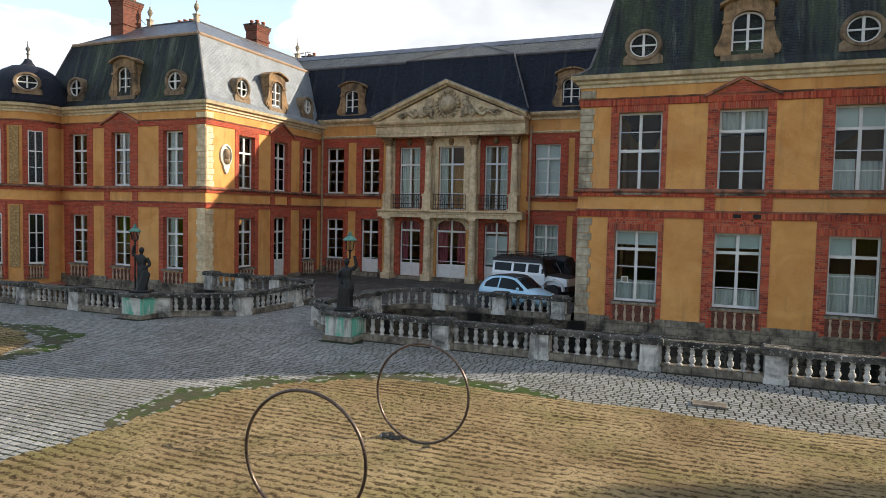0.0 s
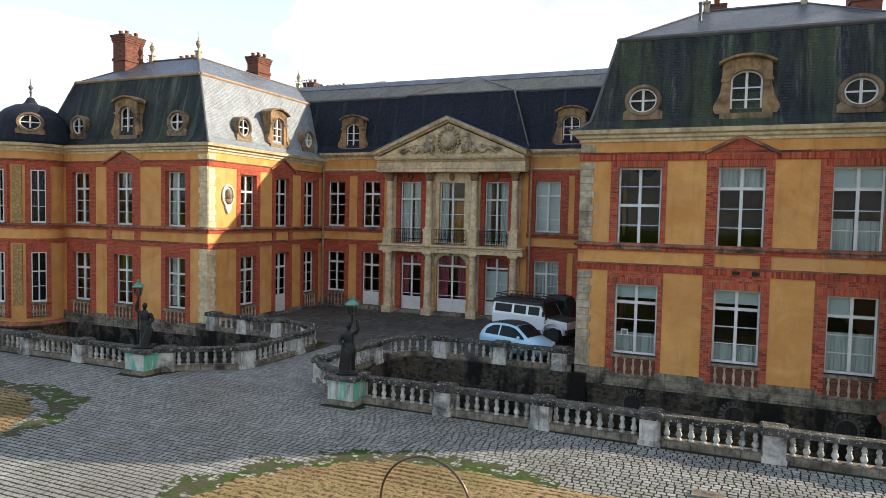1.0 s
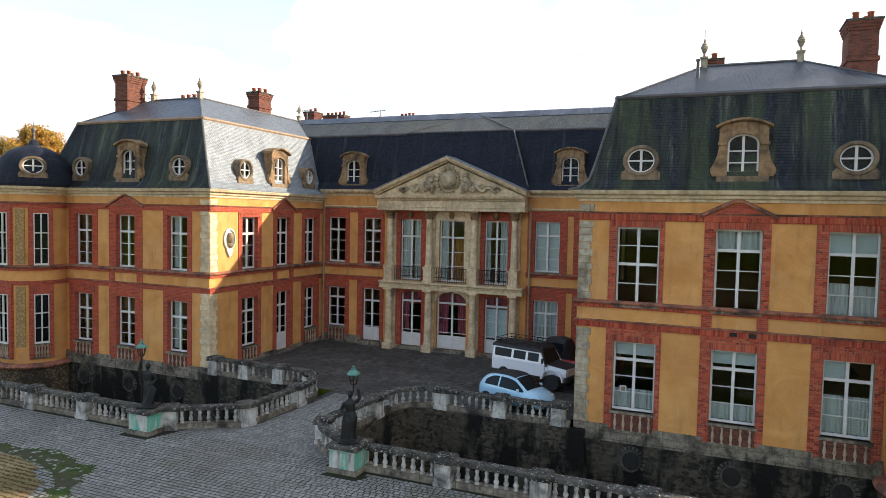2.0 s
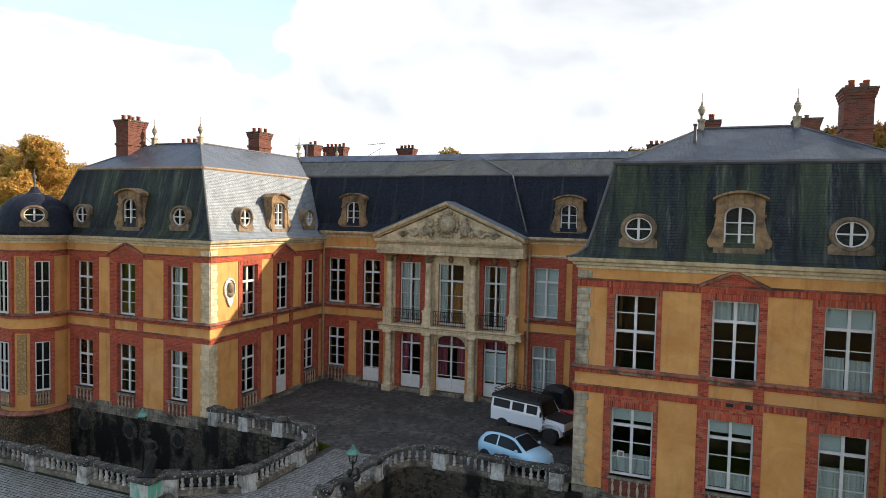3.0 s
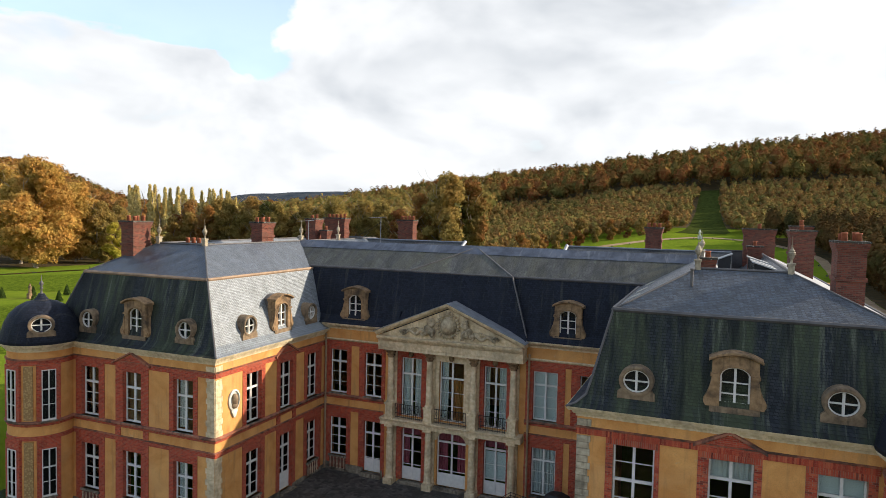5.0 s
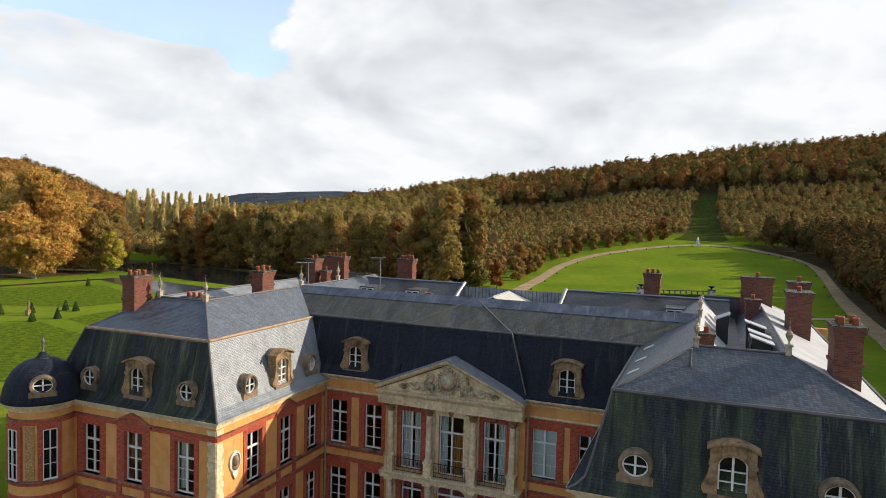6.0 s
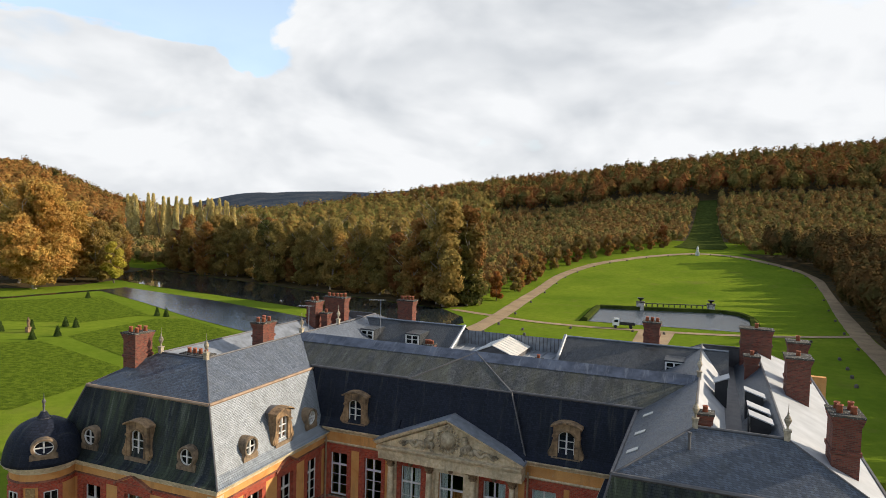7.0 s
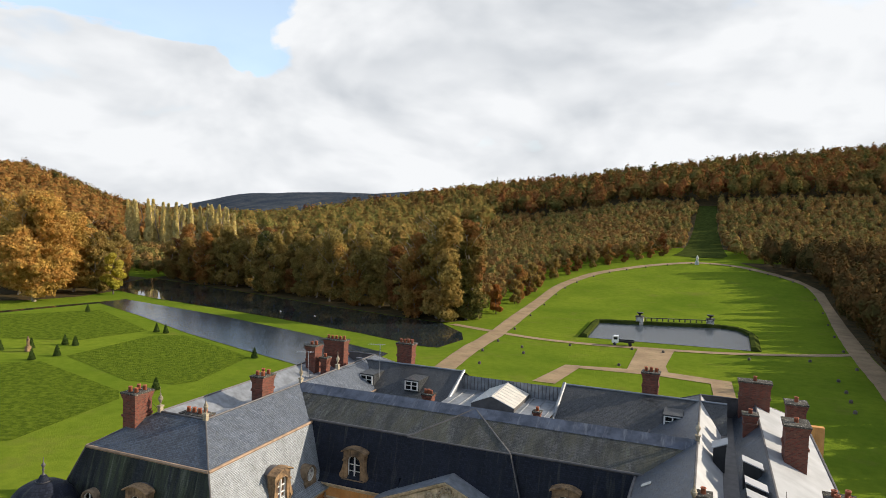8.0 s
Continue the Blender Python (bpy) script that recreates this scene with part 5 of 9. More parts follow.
for i, (a, b) in enumerate(PD):
    um, hw = (a + b) / 2, (b - a) / 2
    # arch head over the door
    zs = 3.80 - hw * 0.62
    pts = [(um + hw * math.cos(math.pi * k / 14), zs + hw * 0.62 * math.sin(math.pi * k / 14)) for k in range(15)]
    bm = bmesh.new()
    for (p, q), (r, s) in zip(pts, pts[1:]):
        loft(bm, [[f_main(p, o, q), f_main(p, o, 3.9), f_main(r, o, 3.9), f_main(r, o, s)] for o in (-0.20, 0.02)])
    arch = part("arch_spandrel", bm, BRICK if i != 1 else STONE, portico)
    for k in range(14):
        bm = bmesh.new()
        (p, q), (r, s) = pts[k], pts[k + 1]
        n0, n1 = Vector((p - um, (q - zs) / 0.5)).normalized() * 0.26, Vector((r - um, (s - zs) / 0.5)).normalized() * 0.26
        loft(bm, [[f_main(p, o, q), f_main(p + n0.x, o, q + n0.y), f_main(r + n1.x, o, s + n1.y), f_main(r, o, s)] for o in (0.0, 0.06)])
        part("voussoir", bm, BRICK if i != 1 else STONE, arch)
    if i != 1:
        brick_bay(central_wing, f_main, COLS[i] + 0.27, COLS[i + 1] - 0.27, a, b, 0.22, 3.66, (0.22, 3.9))
    cl = {0: ((PINK, 0.04, 0.3, 0.28, 0.8),), 1: ((PINK, 0.03, 0.34, 0.25, 0.82), (PINK, 0.66, 0.97, 0.25, 0.82)), 2: ((BLIND, 0.04, 0.96, 0.25, 0.75),)}[i]
    window(central_wing, f_main, a, b, 0.22, 3.78, 0.80, 2, 0, cl + ((PINK, 0.0, 1.0, 0.82, 1.0),), "door", 0.72, False, deep=0.20)
    bm = bmesh.new()
    blob(bm, f_main(um, 0.10, 3.92), 0.17, 1.0, 0.8, 1.2)
    part("keystone", bm, DORMER, arch, smooth=True)


def balcony(u0, u1):
    """An iron balcony front of bars with a scroll in every second field."""
    b = thing("balcony_rail", (0, 0, 0), "black wrought iron balcony railing", "railing", "balcony rails of the portico")
    y = YM - 0.55
    for z in (4.48, 4.72, 5.30):
        bm = bmesh.new()
        rod(bm, (u0, y, z), (u1, y, z), 0.022, seg=6)
        part("rail", bm, IRON, b)
    n = int((u1 - u0) / 0.14)
    for i in range(n + 1):
        bm = bmesh.new()
        x = u0 + (u1 - u0) * i / n
        rod(bm, (x, y, 4.40), (x, y, 5.30), 0.016, seg=5)
        if i % 2:
            for k in range(8):
                a, c = math.tau * k / 8, math.tau * (k + 1) / 8
                rod(bm, (x + 0.07 * math.cos(a), y, 5.02 + 0.11 * math.sin(a)), (x + 0.07 * math.cos(c), y, 5.02 + 0.11 * math.sin(c)), 0.012, seg=4)
        part("bar", bm, IRON, b)


for i in range(3):
    balcony(COLS[i] + 0.42, COLS[i + 1] - 0.42)

# downpipes where the wings meet
for name, x, y in (("down_pipe", XL + 0.18, YM - 0.14), ("down_pipe", -10.1, YM - 0.2)):
    bm = bmesh.new()
    rod(bm, (x, y, 0.1), (x, y, 9.3), 0.065)
    for z in (1.2, 4.6, 7.6):
        rod(bm, (x, y, z), (x, y, z + 0.08), 0.085)
    tagged(part(name, bm, PIPE), "painted drain pipe on the court wall", "pipe")


# ---- roofs ----
def strip(bm, a, b, mi=0):
    """Quads between two lines of points."""
    va, vb = [bm.verts.new(p) for p in a], [bm.verts.new(p) for p in b]
    for i in range(len(a) - 1):
        bm.faces.new((va[i], va[i + 1], vb[i + 1], vb[i])).material_index = mi


def mansard(parent, x0, x1, y0, y1, ze, zb, inx, iny, mats):
    """The steep ring of a mansard over a rectangle, belled at the foot; mats: front, right, back, left."""
    lv = [(-0.40, -0.40, ze), (-0.08, -0.08, ze + 0.10), (0.28, 0.28, ze + 0.42), (0.28 + 0.22 * (inx - 0.28), 0.28 + 0.22 * (iny - 0.28), ze + 1.10), (inx, iny, zb)]
    rings = []
    for dx, dy, z in lv:
        rings.append([(x0 + dx, y0 + dy, z), (x1 - dx, y0 + dy, z), (x1 - dx, y1 - dy, z), (x0 + dx, y1 - dy, z)])
    for k, m in enumerate(mats):
        bm = bmesh.new()
        for a, b in zip(rings, rings[1:]):
            quad(bm, a[k], a[(k + 1) % 4], b[(k + 1) % 4], b[k])
        part("mansard_slope", bm, m, parent)
    for i in range(4):
        bm = bmesh.new()
        for a, b in zip(rings, rings[1:]):
            rod(bm, a[i], b[i], 0.055, seg=6)
        part("hip_roll", bm, LEADDARK, parent)
    return rings[-1]


def pavilion_roof(parent, x0, x1, y0, y1, rx0, rx1, ry0, ry1, mats, tops, edge, inx, iny, sink=0.75, lining=(LEAD, LEAD, LEAD)):
    """Mansard, upper slopes to two ridges along y with a lead gutter between them."""
    zb, zr = 13.55, 15.28
    ring = mansard(parent, x0, x1, y0, y1, 9.66, zb, inx, iny, mats)
    top = [(rx0, ry0, zr), (rx1, ry0, zr), (rx1, ry1, zr), (rx0, ry1, zr)]
    for k in range(4):
        bm = bmesh.new()
        quad(bm, ring[k], ring[(k + 1) % 4], top[(k + 1) % 4], top[k])
        part("upper_slope", bm, tops[k], parent)
    c0, c1, zv = rx0 + (rx1 - rx0) * 0.39, rx0 + (rx1 - rx0) * 0.61, zr - sink
    for a, b, za, zc, m in ((rx0, c0, zr, zv, lining[0]), (c0, c1, zv, zv, lining[1]), (c1, rx1, zv, zr, lining[2])):
        bm = bmesh.new()
        quad(bm, (a, ry0, za), (b, ry0, zc), (b, ry1, zc), (a, ry1, za))
        part("roof_gutter", bm, m, parent)
    for y in (ry0, ry1):
        bm = bmesh.new()
        quad(bm, (rx0, y, zr), (c0, y, zv), (c1, y, zv), (rx1, y, zr))
        part("gutter_end", bm, LEADDARK, parent)
    bm = bmesh.new()
    for i in range(4):
        rod(bm, ring[i], ring[(i + 1) % 4], 0.10, seg=6)
    part("break_moulding", bm, edge, parent)
    bm = bmesh.new()
    for i in range(4):
        rod(bm, top[i], top[(i + 1) % 4], 0.07, seg=6)
        rod(bm, ring[i], top[i], 0.05, seg=6)
    part("ridge_roll", bm, LEADDARK, parent)


# the +x slopes take the paler materials, so their colour holds the sunlight
pavilion_roof(left_pavilion, -37.3, XL, YL, 58.0, -32.75, -29.10, 31.4, 53.6, (SLATE_MOSS, SLATE_SUNLIT, SLATE, SLATE), (SLATE_FRONT, SLATE_TOP_SUNLIT, SLATE_TOP, SLATE_TOP), EDGE, 1.75, 1.35)
# pale lead on east-facing faces, dark slate opposite: sun and shade in the colour
pavilion_roof(right_pavilion, XR, 7.7, YR, 58.0, -0.85, 2.90, 31.3, 53.6, (SLATE_MOSS, SLATE_SUNLIT, SLATE, SLATE), (SLATE_FRONT, LEADPALE, SLATE_TOP, SLATE_FRONT), LEADDARK, 1.1, 1.6, 1.5, (LEADPALE, LEADDARK, SLATE_FRONT))

# central roof between the two pavilions
ze, zb, zr, yb, yr = 10.08, 13.72, 15.36, 38.75, 41.66
xa, xb = -29.1, -0.85
prof = [(37.32, ze), (37.55, ze + 0.10), (37.92, ze + 0.50), (38.08, ze + 1.1), (yb, zb)]
bm = bmesh.new()
for (y0, z0), (y1, z1) in zip(prof, prof[1:]):
    quad(bm, (XL - 1.9, y0, z0), (XR + 1.9, y0, z0), (XR + 1.9, y1, z1), (XL - 1.9, y1, z1))
part("mansard_slope", bm, SLATE, central_wing)
bm = bmesh.new()
quad(bm, (xa + 2.6, yb, zb), (xb - 2.6, yb, zb), (xb, yr, zr), (xa, yr, zr))
part("upper_slope", bm, SLATE_TOP_MOSS, central_wing)
bm = bmesh.new()
quad(bm, (xa, yr + 0.002, zr), (xb, yr + 0.002, zr), (xb, 46.2, 13.3), (xa, 46.2, 13.3))
part("upper_slope", bm, SLATE_TOP, central_wing)
bm = bmesh.new()
strip(bm, [(xa, yr - 0.85, zr - 0.455), (xb, yr - 0.85, zr - 0.455)], [(xa, yr, zr + 0.03), (xb, yr, zr + 0.03)])
strip(bm, [(xa, yr, zr + 0.03), (xb, yr, zr + 0.03)], [(xa, yr + 0.5, zr - 0.22), (xb, yr + 0.5, zr - 0.22)])
part("lead_ridge", bm, LEADNAVY, central_wing, "dark blue-grey lead ridge cover with pale runs")
bm = bmesh.new()
rod(bm, (XL - 1.9, yb, zb), (XR + 1.9, yb, zb), 0.09, seg=6)
part("break_moulding", bm, LEADDARK, central_wing)
# low hipped gusset over the portico, and the mansard's break forward above it
bm = bmesh.new()
A, B, C = (-18.6, yb - 0.28, zb + 0.02), (-11.55, yb - 0.28, zb + 0.02), (-15.0, yr - 0.05, zr - 0.06)
quad(bm, A, B, C)
quad(bm, A, C, (-18.6, yb + 0.2, zb))
quad(bm, B, C, (-11.55, yb + 0.2, zb))
part("hip_roof", bm, SLATE_TOP_MOSS, central_wing)
bm = bmesh.new()
pf = [(y - 0.28, z) for y, z in prof]
xe = lambda z: -10.25 - 1.28 * (z - 10.18) / 3.54
for (y0, z0), (y1, z1) in zip(pf, pf[1:]):
    quad(bm, (-18.8, y0, z0), (xe(z0), y0, z0), (xe(z1), y1, z1), (-18.65, y1, z1))
for x, xt in ((-18.8, -18.65), (xe(pf[2][1]), xe(pf[-1][1]))):
    quad(bm, (x, pf[2][0], pf[2][1]), (xt, pf[-1][0], pf[-1][1]), (xt, pf[-1][0] + 0.3, pf[-1][1]), (x, pf[2][0] + 0.3, pf[2][1]))
part("mansard_slope", bm, SLATE, central_wing)
bm = bmesh.new()
for p, q in ((A, B), (A, C), (B, C)):
    rod(bm, p, q, 0.06, seg=6)
rod(bm, B, (-10.3, pf[1][0] + 0.2, pf[1][1] + 0.1), 0.05, seg=6)
part("hip_roll", bm, LEADDARK, central_wing)


# ---- turrets ----
def turret(parent, cx, cy, r, oct_a):
    """A round tower: moat foot, two window rings, cornice and dome; oct_a: bearings of its windows."""
    def ring(bm, prof, seg=40):
        lathe(bm, prof, cx, cy, 0, seg)
    bm = bmesh.new()
    ring(bm, [(r + 0.32, -4.6), (r + 0.22, -0.45), (r + 0.10, -0.45)])
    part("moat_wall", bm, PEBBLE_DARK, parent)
    bm = bmesh.new()
    ring(bm, [(r + 0.34, -0.46), (r + 0.40, -0.36), (r + 0.30, -0.22), (r + 0.12, -0.20)])
    part("plinth_ring", bm, STRING, parent)
    bm = bmesh.new()
    ring(bm, [(r, -0.4), (r, 9.3)])
    part("wall", bm, OCHRE, parent)
    bm = bmesh.new()
    ring(bm, [(r - 0.05, 9.22), (r + 0.05, 9.22), (r + 0.07, 9.32), (r + 0.16, 9.36), (r + 0.20, 9.46), (r + 0.34, 9.51), (r + 0.42, 9.66), (r - 0.05, 9.66)])
    part("cornice", bm, CORNICE, parent)
    for z0, z1, d in ((8.48, 8.74, 0.045), (4.98, 5.13, 0.06), (4.18, 4.42, 0.05)):
        bm = bmesh.new()
        ring(bm, [(r - 0.02, z0), (r + d, z0), (r + d, z1), (r - 0.02, z1)])
        part("brick_band", bm, BRICK, parent)
    bm = bmesh.new()
    ring(bm, [(r - 0.02, 5.13), (r + 0.12, 5.13), (r + 0.16, 5.2), (r + 0.02, 5.29)])
    part("string_course", bm, STRING, parent)
    bm = bmesh.new()
    ring(bm, [(r - 0.02, 8.74), (r + 0.10, 8.74), (r + 0.10, 8.8), (r, 8.82)])
    part("moulding", bm, STRING, parent)
    # dome with a bell-cast cap
    bm = bmesh.new()
    ring(bm, [(r + 0.40, 9.66), (r + 0.37, 9.85), (r + 0.28, 10.3), (r + 0.12, 10.8), (r - 0.12, 11.25), (r - 0.46, 11.62), (r - 0.92, 11.88), (0.40, 11.98), (0.26, 12.15), (0.16, 12.35)], 40)
    part("dome", bm, SLATE, parent, smooth=True)
    bm = bmesh.new()
    ring(bm, [(0.44, 11.96), (0.24, 12.12), (0.11, 12.34), (0.055, 12.42), (0.045, 12.6), (0.10, 12.66), (0.05, 12.72), (0.06, 12.8), (0.125, 12.92), (0.08, 13.02), (0.025, 13.1), (0.015, 13.4), (0.0, 13.43)], 14)
    part("finial", bm, LEADDARK, parent, smooth=True)
    # window bays follow the curve as flat insets
    for a in oct_a:
        ca, sa = math.cos(a), math.sin(a)

        def f(u, o, z):
            rr = r + o - (u * u) / (2 * r) * 0.0
            return (cx + ca * rr - sa * u, cy + sa * rr + ca * u, z)
        for z0, z1, s0, s1 in ((5.29, 8.2, 5.29, 8.48), (0.9, 3.66, 0.05, 4.18)):
            bm = bmesh.new()
            for p, q in ((-0.60, -0.36), (0.36, 0.60)):
                box(bm, p, q, -0.3, 0.05, s0, s1, f)
            box(bm, -0.36, 0.36, -0.3, 0.05, z1, s1, f)
            part("brick_surround", bm, BRICK, parent)
            # flat dark sheet on the drum: the room's shade as a colour
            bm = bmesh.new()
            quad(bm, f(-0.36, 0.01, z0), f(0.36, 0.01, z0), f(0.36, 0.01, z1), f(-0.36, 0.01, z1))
            part("window_dark_sheet", bm, DARK, parent)
            window(parent, f, -0.36, 0.36, z0, z1, 0.62, 1, 0, (), deep=-0.10, sill=False, w=0.04, mw=0.028)
            bm = bmesh.new()
            box(bm, -0.42, 0.42, -0.2, 0.14, z0 - 0.1, z0, f)
            part("window_sill", bm, PLINTH, parent)
        apron(parent, f, -0.36, 0.36, 0.14, 0.74)
        # pebbled panels beside
        for z0, z1 in ((5.35, 8.42), (0.72, 4.1)):
            bm = bmesh.new()
            b = a - 0.575 if a > -1.3 else a + 0.575
            cb, sb = math.cos(b), math.sin(b)

            def g(u, o, z):
                return (cx + cb * (r + o) - sb * u, cy + sb * (r + o) + cb * u, z)
            box(bm, -0.24, 0.24, -0.3, 0.05, z0, z1, g)
            part("pebbled_panel", bm, PEBBLE, parent)


turret(left_turret, -36.42, 26.15, 1.74, [radians(q) for q in (-26, -92)])
turret(right_turret, 7.35, 25.9, 1.74, [radians(q) for q in (-90, -154)])


# ---- dormers, finials, chimneys ----
def oval(cx, cz, rx, rz, f, o, n=24):
    return [f(cx + rx * math.cos(math.tau * i / n), o, cz + rz * math.sin(math.tau * i / n)) for i in range(n)]


def oculus(parent, f, u, z, rx, rz, back):
    """A round dormer: stone ring with a foot block, glass, cross bars; back: how far it runs into the slope."""
    bm = bmesh.new()
    rings = [oval(u, z, rx * 1.34, rz * 1.34, f, -back), oval(u, z, rx * 1.34, rz * 1.34, f, 0.0), oval(u, z, rx * 1.28, rz * 1.28, f, 0.07),
             oval(u, z, rx * 1.08, rz * 1.08, f, 0.07), oval(u, z, rx, rz, f, 0.02), oval(u, z, rx, rz, f, -0.25)]
    loft(bm, rings, caps=False)
    ob = part("oculus", bm, OCULUS, parent, "round stone dormer window")
    bm = bmesh.new()
    foot = [(-1.42, -1.62), (1.42, -1.62), (1.40, -1.0), (1.12, -0.72), (0.8, -0.98), (0.4, -1.18), (0.0, -1.25), (-0.4, -1.18), (-0.8, -0.98), (-1.12, -0.72), (-1.40, -1.0)]
    loft(bm, [[f(u + rx * p, o, z + rz * q) for p, q in foot] for o in (-back * 0.5, 0.03)])
    part("foot_block", bm, OCULUS, ob)
    bm = bmesh.new()
    bm.faces.new([bm.verts.new(p) for p in oval(u, z, rx, rz, f, -0.14)])
    part("pane", bm, GLASS, ob)
    # dark disc behind the pane in place of the attic's shade
    bm = bmesh.new()
    bm.faces.new([bm.verts.new(p) for p in oval(u, z, rx * 1.2, rz * 1.2, f, -0.24)])
    part("dark_sheet", bm, DARK, ob)
    bm = bmesh.new()
    box(bm, u - 0.045, u + 0.045, -0.13, -0.06, z - rz, z + rz, f)
    box(bm, u - rx, u + rx, -0.12, -0.07, z - 0.03, z + 0.03, f)
    rings = [oval(u, z, rx * 1.005, rz * 1.005, f, -0.13), oval(u, z, rx * 1.005, rz * 1.005, f, -0.05), oval(u, z, rx * 0.9, rz * 0.9, f, -0.05), oval(u, z, rx * 0.9, rz * 0.9, f, -0.13)]
    loft(bm, rings, caps=False)
    part("frame", bm, WHITE, ob)


def dormer(parent, f, u, z0, w, h, back, mat=DORMER):
    """A stone dormer: piers, scrolled feet, arched opening, segmental hood; w, h: the opening."""
    hw, zt = w / 2, z0 + h
    zs, ow, top = zt - w * 0.34, w / 2 + 0.30, zt + 0.20
    arch = [(u + hw * math.cos(math.pi * k / 12), zs + (zt - zs) * math.sin(math.pi * k / 12)) for k in range(13)]
    bm = bmesh.new()
    for (p, q), (r, t) in zip(arch, arch[1:]):
        loft(bm, [[f(p, o, q), f(p, o, top), f(r, o, top), f(r, o, t)] for o in (-0.55, 0.0)])
    box(bm, u - ow, u - hw, -0.55, 0.0, z0 - 0.12, top, f)
    box(bm, u + hw, u + ow, -0.55, 0.0, z0 - 0.12, top, f)
    bmesh.ops.remove_doubles(bm, verts=bm.verts, dist=0.0005)
    d = part("dormer", bm, mat, parent, "stone dormer window with scrolled feet and arched hood")
    bm = bmesh.new()
    box(bm, u - ow - 0.06, u + ow + 0.06, -0.55, 0.08, z0 - 0.34, z0 - 0.12, f)
    part("sill_block", bm, OCULUS, d)
    for s in (-1, 1):
        bm = bmesh.new()
        scroll = [(ow - 0.05, z0 - 0.12), (ow + 0.20, z0 - 0.12), (ow + 0.28, z0 + 0.02), (ow + 0.28, z0 + 0.16), (ow + 0.17, z0 + 0.36), (ow + 0.07, z0 + 0.62), (ow, z0 + 0.95), (ow - 0.05, z0 + 0.95)]
        loft(bm, [[f(u + s * p, o, q) for p, q in scroll] for o in (-0.5, 0.03)])
        loft(bm, [[f(u + s * (ow + 0.10 + 0.11 * math.cos(math.tau * i / 12)), o, z0 + 0.06 + 0.11 * math.sin(math.tau * i / 12)) for i in range(12)] for o in (0.0, 0.075)])
        part("scroll", bm, mat, d)
        bm = bmesh.new()
        box(bm, u + s * (hw + 0.03), u + s * (ow + 0.05), -0.3, 0.06, zs - 0.05, zs + 0.06, f)
        part("impost", bm, mat, d)
    # moulded band round the arch
    bm = bmesh.new()
    for (p, q), (r, t) in zip(arch, arch[1:]):
        loft(bm, [[f(p, o, q), f(u + (p - u) * 1.18, o, zs + (q - zs) * 1.22), f(u + (r - u) * 1.18, o, zs + (t - zs) * 1.22), f(r, o, t)] for o in (-0.05, 0.045)])
    bmesh.ops.remove_doubles(bm, verts=bm.verts, dist=0.0005)
    part("archivolt", bm, mat, d)
    rise = 0.27
    hood = [(u + (ow + 0.13) * (1 - k / 6), top - 0.02 + rise * (1 - (1 - k / 6) ** 2)) for k in range(13)]
    bm = bmesh.new()
    for (p, q), (r, t) in zip(hood, hood[1:]):
        loft(bm, [[f(p, o0, q), f(p, o1, q + 0.05), f(p, o1, q + 0.13), f(p, -0.5, q + 0.15), f(p, -0.5, q)] for p, q, o0, o1 in ((p, q, 0.05, 0.17),)] + [[f(r, 0.05, t), f(r, 0.17, t + 0.05), f(r, 0.17, t + 0.13), f(r, -0.5, t + 0.15), f(r, -0.5, t)]])
    bmesh.ops.remove_doubles(bm, verts=bm.verts, dist=0.0005)
    part("hood", bm, mat, d)
    bm = bmesh.new()
    face = [(p, q + 0.01) for p, q in hood if abs(p - u) <= ow + 0.001]
    loft(bm, [[f(p, o, q) for p, q in [(u + ow, top)] + face + [(u - ow, top)]] for o in (-0.5, 0.002)])
    part("tympanum", bm, mat, d)
    bm = bmesh.new()
    prof = [(u + ow - 0.03, z0 - 0.1)] + [(u + (p - u) * (ow - 0.03) / (ow + 0.13), q + 0.10) for p, q in hood] + [(u - ow + 0.03, z0 - 0.1)]
    loft(bm, [[f(p, o, q) for p, q in prof] for o in (-back, -0.45)])
    part("dormer_roof", bm, LEADDARK, d)
    fr = bmesh.new()
    o0, o1 = -0.22, -0.14
    box(fr, u - hw, u - hw + 0.065, o0, o1, z0, zs, f)
    box(fr, u + hw - 0.065, u + hw, o0, o1, z0, zs, f)
    box(fr, u - hw + 0.065, u + hw - 0.065, o0, o1, z0, z0 + 0.07, f)
    box(fr, u - 0.045, u + 0.045, o0, o1 + 0.02, z0 + 0.07, zt - 0.02, f)
    for z in (z0 + (zs - z0) * 0.36, z0 + (zs - z0) * 0.76):
        box(fr, u - hw + 0.065, u + hw - 0.065, o0 + 0.01, o1, z - 0.022, z + 0.022, f)
    for (p, q), (r, t) in zip(arch, arch[1:]):
        loft(fr, [[f(p, o, q), f(u + (p - u) * 0.88, o, zs + (q - zs) * 0.84), f(u + (r - u) * 0.88, o, zs + (t - zs) * 0.84), f(r, o, t)] for o in (o0, o1)])
    part("frame", fr, WHITE, d)
    bm = bmesh.new()
    bm.faces.new([bm.verts.new(f(p, -0.19, q)) for p, q in [(u + hw, z0)] + arch + [(u - hw, z0)]])
    part("pane", bm, GLASS, d)
    # dark sheet behind the pane in place of the attic's shade
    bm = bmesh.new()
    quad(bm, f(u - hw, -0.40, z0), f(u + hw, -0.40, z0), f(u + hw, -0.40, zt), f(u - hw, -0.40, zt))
    part("dark_sheet", bm, DARK, d)


def shift(f, d):
    return lambda u, o, z: f(u, o - d, z)


